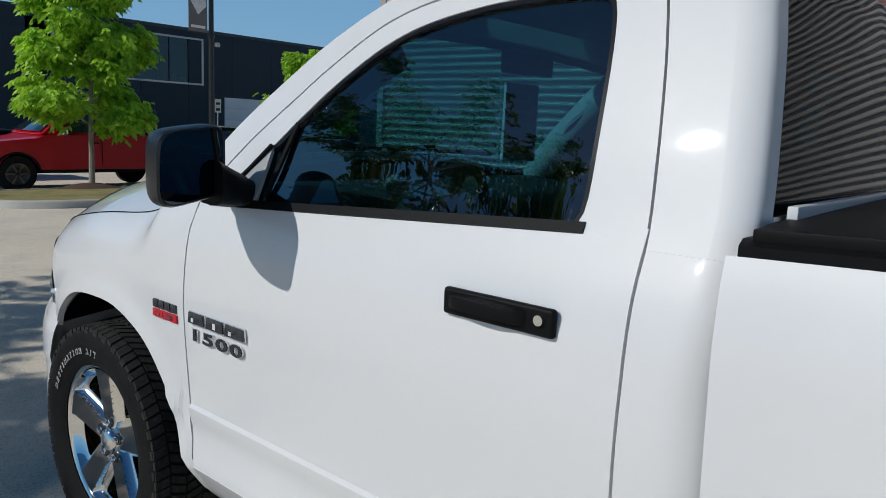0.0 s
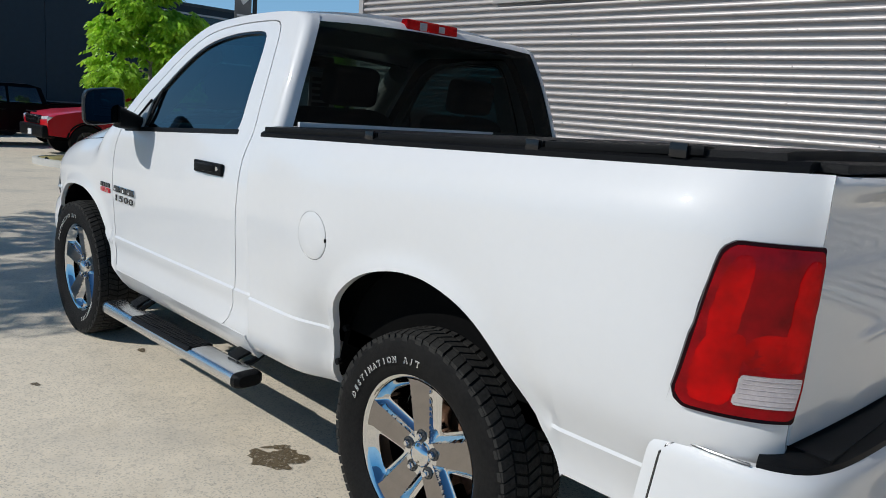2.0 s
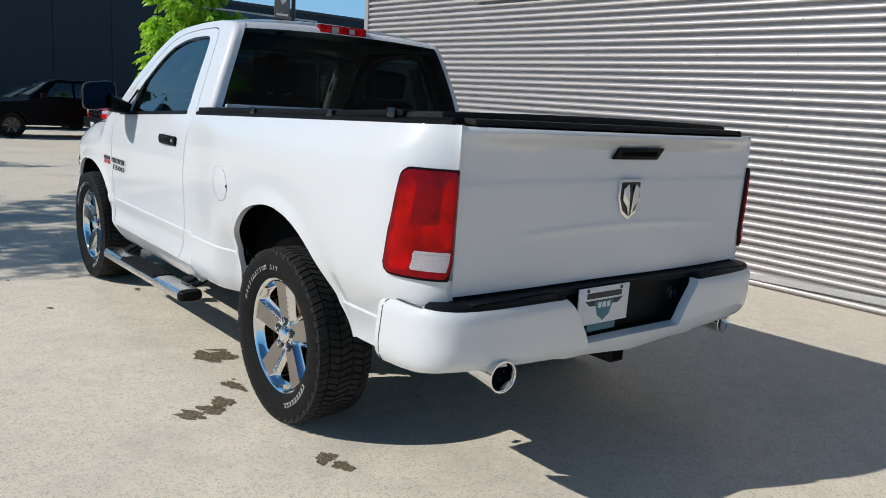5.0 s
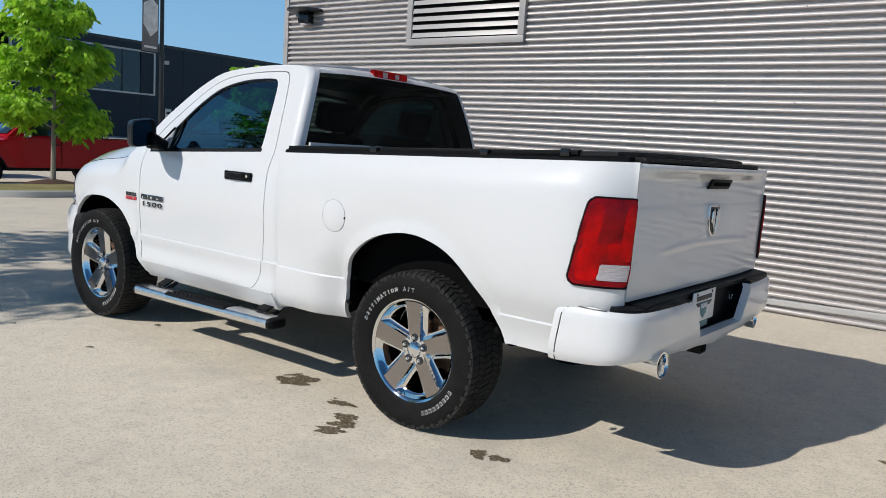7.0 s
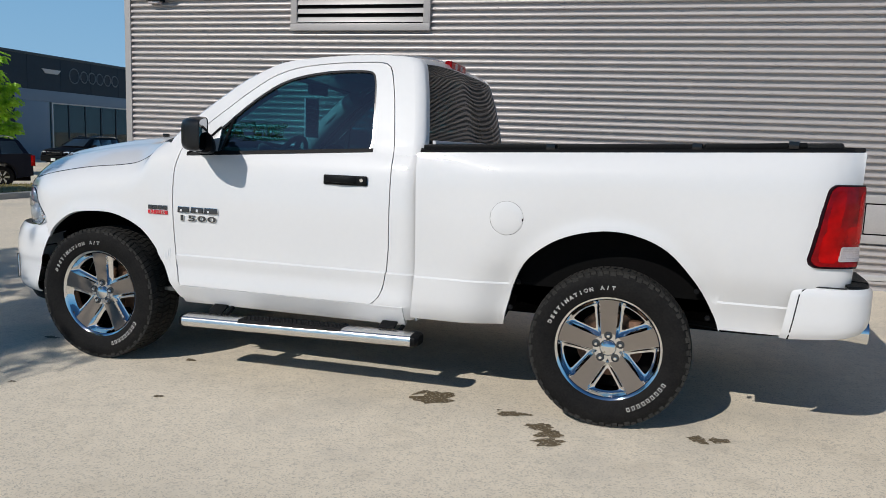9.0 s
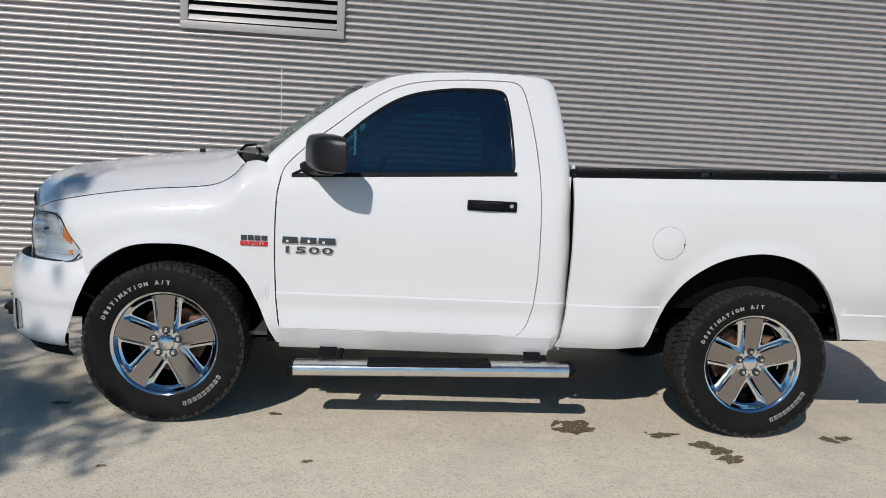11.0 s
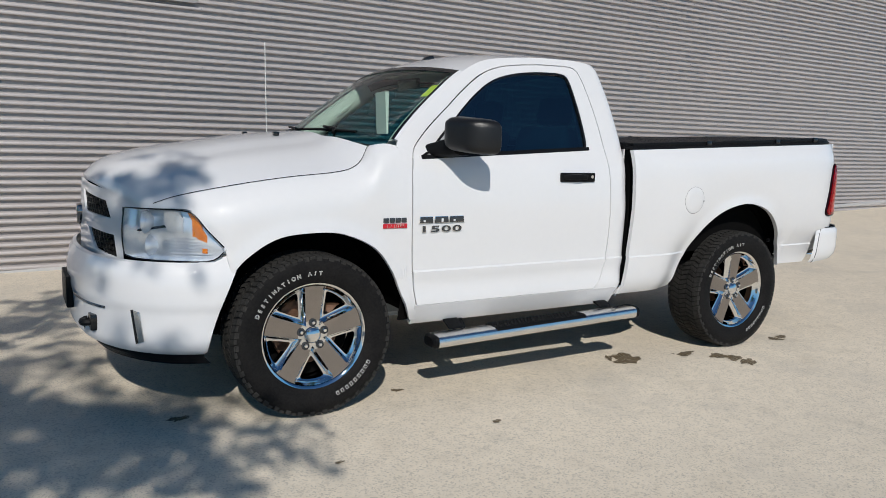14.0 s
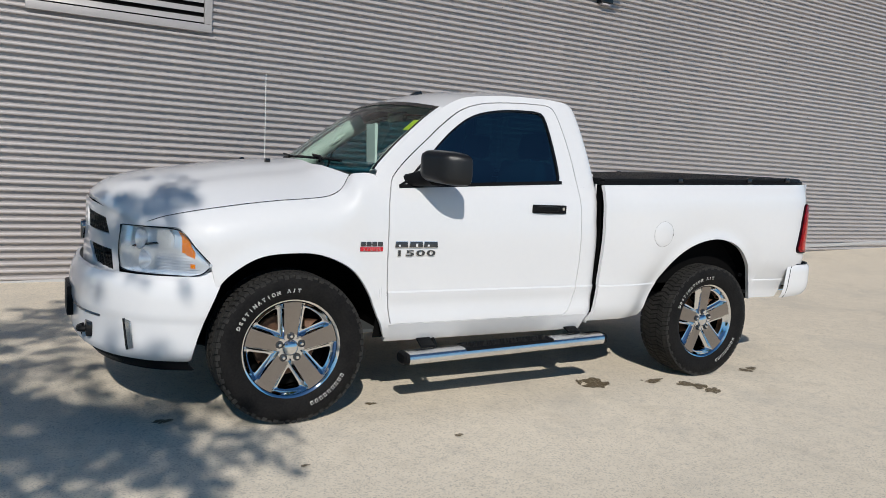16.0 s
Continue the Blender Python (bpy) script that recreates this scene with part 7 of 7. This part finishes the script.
def build_window(y0, y1, z0, z1, cols):
    w = new("window")
    w.parent = far
    for lo, hi in (((-0.12, y0, z0), (0.03, y1, z0 + 0.10)), ((-0.12, y0, z1 - 0.10), (0.03, y1, z1)), ((-0.12, y1 - 0.12, z0 + 0.1), (0.03, y1, z1 - 0.1)), ((-0.12, y0, z0 + 0.1), (0.03, y0 + 0.12, z1 - 0.1))):
        part("frame_bar", bm_box(lo, hi, 0.01), CLADTRIM, w)
    for k in range(1, cols):
        y = y0 + (y1 - y0) * k / cols
        part("mullion", bm_box((-0.1, y - 0.03, z0 + 0.1), (0.0, y + 0.03, z1 - 0.1), 0.006), NAVYTRIM, w)
    for k in range(cols):
        a, b = y0 + (y1 - y0) * k / cols + 0.04, y0 + (y1 - y0) * (k + 1) / cols - 0.04
        part("pane", bm_box((-0.07, a, z0 + 0.1), (-0.055, b, z1 - 0.1)), SHOPGLASS, w)


build_window(14.0, 22.45, 3.93, 6.58, 4)
for y, h in ((19.6, 0.55), (20.4, 0.8), (21.2, 0.6), (21.8, 0.5)):
    part("shelf_item", bm_box((-1.6, y - 0.25, 3.7), (-1.2, y + 0.25, 3.9 + h), 0.06), ROOM if y < 21 else PALEWALL, far)
g = new("garage_door")
g.parent = far
for k in range(5):
    z0 = 0.03 + 0.66 * k
    if k == 1:
        part("door_section", bm_box((0.0, 23.85, z0), (0.05, 27.15, z0 + 0.14), 0.006), GARAGE, g)
        for j in range(4):
            y = 23.95 + 0.8 * j
            part("door_window", bm_box((0.01, y, z0 + 0.145), (0.03, y + 0.74, z0 + 0.60)), CARGLASS, g)
        part("door_section", bm_box((0.0, 23.85, z0 + 0.605), (0.05, 27.15, z0 + 0.655), 0.006), GARAGE, g)
    else:
        part("door_section", bm_box((0.0, 23.85, z0), (0.05, 27.15, z0 + 0.655), 0.006), GARAGE, g)
part("fascia", bm_box((-0.2, 34.9, 3.95), (0.04, 60, 4.70), 0.01), FASCIA, far, "slate blue fascia band")
part("fascia_panel", bm_box((-0.2, 34.9, 0), (0.02, 37.8, 3.94), 0.01), FASCIA, far)
build_window(38.0, 46.0, 0.1, 3.93, 5)
build_window(46.1, 60.0, 0.1, 3.93, 8)
sgn = part("wall_sign", bm_prism([(0.02, 37.2, 6.15), (0.02, 38.9, 6.15), (0.02, 38.6, 5.85), (0.02, 37.5, 5.85)], (0.05, 0, 0), 0.01), CLADTRIM, far, "pale winged wall sign")
for k in range(6):
    a = 40.15 + (1.05 * k if k == 0 else 0.95 + 0.80 * (k - 1))
    pts = [(0.02, a + (0.46 if k == 0 else 0.34) * math.cos(h), 5.90 + (0.52 if k == 0 else 0.40) * math.sin(h)) for h in np.linspace(0, 2 * math.pi, 17)]
    part("sign_outline", bm_tube(pts, 0.045, 5, False), NAVYPALE, far)
part("wall_bracket", bm_box((0.0, 30.2, 4.6), (0.5, 30.6, 4.75), 0.03), CLADTRIM, far)
pale = thing("pale_warehouse", "pale metal warehouse beside the dark showroom", "building", (-38.5, 0, -0.55))
for k in range(10):
    part("wall_panel", bm_box((-0.2, 3.7 - 2.4 * (k + 1), 0), (0, 3.7 - 2.4 * k - 0.03, 9.0), 0.01), PALEWALL, pale)
part("roof", bm_box((-20, -20.4, 8.95), (0.05, 3.75, 9.1), 0.02), CLADTRIM, pale)


# ---- parked cars far off ----
def car_wheel(parent, x, y, r, s, spoke=None):
    w = part("wheel", bm_lathe([(0.0, -0.10), (r * 0.60, -0.095), (r * 0.66, -0.11), (r * 0.97, -0.11), (r, -0.08), (r, 0.10), (0.0, 0.11)], 28), RUBBER, parent)
    w.matrix_local = pose(x, y, r, 0, 0, 0 if s < 0 else 180)
    rim = part("rim", bm_lathe([(0.0, -0.105), (r * 0.20, -0.112), (r * 0.24, -0.098), (r * 0.56, -0.100), (r * 0.62, -0.116), (r * 0.64, -0.108)], 24), GLOSSBLACK, w)
    for k in range(6):
        a = math.pi * 2 * k / 6
        part("spoke", bm_prism([(0.05 * math.cos(a) - 0.02 * math.sin(a), -0.112, 0.05 * math.sin(a) + 0.02 * math.cos(a)), (0.6 * r * math.cos(a) - 0.03 * math.sin(a), -0.108, 0.6 * r * math.sin(a) + 0.03 * math.cos(a)), (0.6 * r * math.cos(a) + 0.03 * math.sin(a), -0.108, 0.6 * r * math.sin(a) - 0.03 * math.cos(a)), (0.05 * math.cos(a) + 0.02 * math.sin(a), -0.112, 0.05 * math.sin(a) - 0.02 * math.cos(a))], (0, 0.02, 0)), spoke or STEEL, rim)


def shell(outline, half, inset_top, z_turn, bulge=0.05, steps=9):
    """A body from its side outline: sides that lean in above z_turn, and softened edges."""
    bm = bmesh.new()
    rows = []
    for k in range(steps):
        u = -1 + 2 * k / (steps - 1)
        a = abs(u)
        row = []
        cz = sum(p[1] for p in outline) / len(outline)
        cx = sum(p[0] for p in outline) / len(outline)
        for x, z in outline:
            lean = inset_top * max(0, (z - z_turn))
            y = (half - lean) * (math.copysign(min(1, a * 1.12) ** 0.8, u) if a < 1 else u)
            sc = 1 - (bulge if a > 0.99 else bulge * 0.25 * (a > 0.7))
            row.append(bm.verts.new((cx + (x - cx) * (1 - (1 - sc) * 0.4), y, cz + (z - cz) * sc)))
        rows.append(row)
    n = len(outline)
    for p, q in zip(rows, rows[1:]):
        for j in range(n):
            bm.faces.new((p[j], p[(j + 1) % n], q[(j + 1) % n], q[j]))
    bm.faces.new(rows[0])
    bm.faces.new(list(reversed(rows[-1])))
    bmesh.ops.recalc_face_normals(bm, faces=list(bm.faces))
    return bm


def arch_cut(pts, x, r, z):
    return [(x + r * math.cos(a), max(z, 0.40 + r * math.sin(a))) for a in np.linspace(math.pi, 0, 9)]


def build_car(label, paint, kind, at, turn, name, dark=False, size=1.0):
    """A parked car, nose towards -x of its own frame, wheels on z = 0."""
    big = kind == "pickup"
    L0, L1 = (-0.98, 4.75) if big else (-0.90, 3.75)
    wb = 3.57 if big else 2.75
    r, half = (0.42, 1.0) if big else (0.36, 0.93)
    c = thing(name, label, "pickup truck" if big else "car", (at[0], at[1], land(at[0], at[1])), "parked cars")
    c.rotation_euler = (0, 0, radians(turn))
    c.scale = (size, size, size)
    zb, hood, belt_z, roof_z = (0.50, 1.20, 1.32, 1.97) if big else (0.30, 1.02, 1.08, 1.68)
    low = [(L0, zb + 0.05), (-r - 0.10, zb)] + arch_cut(None, 0, r + 0.07, zb) + [(r + 0.1, zb), (wb - r - 0.1, zb)] + arch_cut(None, wb, r + 0.07, zb) + [(wb + r + 0.1, zb), (L1, zb + 0.1), (L1 + 0.02, belt_z + 0.05), (L1 - 0.05, belt_z + 0.10)]
    low += [(0.62, belt_z + 0.02), (0.42, hood + 0.06), (-0.3, hood - 0.01), (-0.80, hood - 0.12), (L0 - 0.02, hood - 0.28)]
    part("body", shell(low, half, 0.35, belt_z - 0.10), paint, c, sharp=28)
    if big:
        top = [(0.55, belt_z), (1.18, roof_z - 0.10), (1.45, roof_z - 0.01), (2.55, roof_z), (2.95, roof_z - 0.10), (3.10, belt_z)]
        win = [((1.02, belt_z + 0.06), (1.90, belt_z + 0.06), (1.90, roof_z - 0.12), (1.42, roof_z - 0.12)), ((1.98, belt_z + 0.06), (2.92, belt_z + 0.06), (2.80, roof_z - 0.12), (1.98, roof_z - 0.12))]
    else:
        top = [(0.45, belt_z), (1.12, roof_z - 0.10), (1.45, roof_z - 0.01), (2.75, roof_z), (3.35, roof_z - 0.08), (3.66, belt_z)]
        win = [((0.95, belt_z + 0.05), (1.75, belt_z + 0.05), (1.75, roof_z - 0.12), (1.36, roof_z - 0.12)), ((1.82, belt_z + 0.05), (2.70, belt_z + 0.05), (2.70, roof_z - 0.12), (1.82, roof_z - 0.12)), ((2.76, belt_z + 0.05), (3.45, belt_z + 0.05), (3.22, roof_z - 0.12), (2.76, roof_z - 0.12))]
    part("cabin", shell(top, half * 0.93, 0.36, belt_z, 0.03), paint, c, sharp=28)
    ypos = lambda z: half * 0.93 - 0.36 * max(0, z - belt_z) + 0.004
    for s in (-1, 1):
        for w in win:
            part("side_window", bm_prism([(x, s * ypos(z), z) for x, z in w], (0, s * 0.004, 0), 0.002), CARGLASS, c)
        for x in (0, wb):
            car_wheel(c, x, s * (half - 0.12), r, s, BADGE if dark or paint is CARRED else None)
            part("arch_trim", bm_tube([(x + (r + 0.08) * math.cos(a), s * (half - 0.004), max(zb, 0.40 + (r + 0.08) * math.sin(a))) for a in np.linspace(math.pi, 0, 15)], 0.028, 6), PLASTIC, c)
        m = part("side_mirror", bm_box((0.86, s * (half - 0.02) if s > 0 else -half - 0.22, belt_z), (1.06, half + 0.22 if s > 0 else -half + 0.02, belt_z + 0.17), 0.04, 3), PLASTIC if not big or dark else CHROME, c)
        part("headlamp", bm_prism([(L0 + 0.04, s * 0.58, hood - 0.36), (L0 + 0.04, s * 0.58, hood - 0.18), (L0 + 0.10, s * (half - 0.06), hood - 0.16), (L0 + 0.10, s * (half - 0.06), hood - 0.34)], (-0.04, s * 0.03, 0), 0.01), SILVER, c, "clear headlamp")
        part("headlamp_side", bm_box((L0 + 0.02, s * (half - 0.015) - 0.012, hood - 0.34), (L0 + 0.38, s * (half - 0.015) + 0.012, hood - 0.18), 0.01), SILVER, c)
        part("rocker", bm_box((r + 0.12, s * (half - 0.05) - 0.03, zb - 0.06), (wb - r - 0.12, s * (half - 0.05) + 0.03, zb + 0.05), 0.02), PLASTIC, c)
        part("door_seam", bm_box((1.93, s * (half + 0.0) - 0.004, zb + 0.1), (1.945, s * half + 0.004, belt_z)), SEAM, c)
        part("door_handle", bm_box((1.68, s * (half + 0.012) - 0.012, belt_z - 0.19), (1.86, s * (half + 0.012) + 0.012, belt_z - 0.15), 0.008), PLASTIC, c)
        part("tail_lamp", bm_box((L1 - 0.10, s * (half - 0.06) - 0.06, belt_z - 0.35), (L1 + 0.03, s * (half - 0.06) + 0.055, belt_z + 0.02), 0.02), RED, c)
    part("windshield", bm_prism([(top[0][0] + 0.05, -half * 0.78, belt_z + 0.06), (top[0][0] + 0.05, half * 0.78, belt_z + 0.06), (top[1][0] + 0.02, half * 0.66, roof_z - 0.13), (top[1][0] + 0.02, -half * 0.66, roof_z - 0.13)], (-0.03, 0, 0.02), 0.004), CARGLASS, c)
    part("front_bumper", bm_box((L0 - 0.10, -half + 0.03, zb - 0.02), (L0 + 0.22, half - 0.03, zb + 0.30), 0.06, 3), PLASTIC, c, "dark front bumper")
    part("grille", bm_box((L0 - 0.06, -0.55, zb + 0.32), (L0 + 0.05, 0.55, hood - 0.16), 0.04, 3), GLOSSBLACK, c)
    for k in range(3):
        part("grille_bar", bm_box((L0 - 0.075, -0.42, zb + 0.40 + 0.10 * k), (L0 - 0.05, 0.42, zb + 0.43 + 0.10 * k), 0.01), STEEL if k == 1 else PLASTIC, c)
    part("front_plate", bm_box((L0 - 0.115, -0.15, zb + 0.02), (L0 - 0.10, 0.15, zb + 0.17)), PLATEWHITE, c)
    part("underbody", bm_box((L0 + 0.2, -half + 0.15, zb - 0.08), (L1 - 0.1, half - 0.15, zb + 0.15)), LINER, c)
    if big:
        part("bed_cover", bm_box((3.14, -half + 0.12, belt_z + 0.06), (L1 - 0.06, half - 0.12, belt_z + 0.13), 0.02), VINYL, c)
        for s in (-1, 1):
            part("bed_rail", bm_box((3.14, s * (half - 0.08) - 0.03, belt_z + 0.07), (L1 - 0.06, s * (half - 0.08) + 0.03, belt_z + 0.12), 0.012), CHROME if not dark else PLASTIC, c)
    else:
        for s in (-1, 1):
            part("roof_rail", bm_tube(path([(1.55, s * 0.66, roof_z), (1.7, s * 0.66, roof_z + 0.05), (3.0, s * 0.66, roof_z + 0.045), (3.2, s * 0.66, roof_z - 0.01)], 10), 0.018, 6), STEEL, c)
    return c


build_car("bright red crew-cab pickup parked behind the grass island", CARRED, "pickup", (-18.95, 5.15), 90, "parked_pickup", size=1.10)
bk = build_car("black crew-cab pickup parked along the dark building", CARBLACK, "pickup", (-22.9, 2.25), 90, "parked_pickup", True)
for k in range(6):
    part("door_mark", bm_box((2.6 + 0.10 * k, 1.0, 0.95), (2.67 + 0.10 * k, 1.008, 1.02)), BADGE, bk)
build_car("dark sport utility vehicle with silver roof rails", CARBLACK, "suv", (-27.6, 2.6), 92, "parked_suv")
build_car("dark blue car parked beyond the island", CARBLUE, "suv", (-20.0, 13.2), 62, "parked_car")
build_car("black car parked in a row of cars", CARBLACK, "suv", (-27.0, 14.5), 90, "parked_car")
build_car("silver car parked near the showroom doors", CARSILVER, "suv", (-31.0, 22.5), 90, "parked_car")
build_car("black car parked near the showroom doors", CARBLACK, "suv", (-29.0, 30.0), 90, "parked_car")
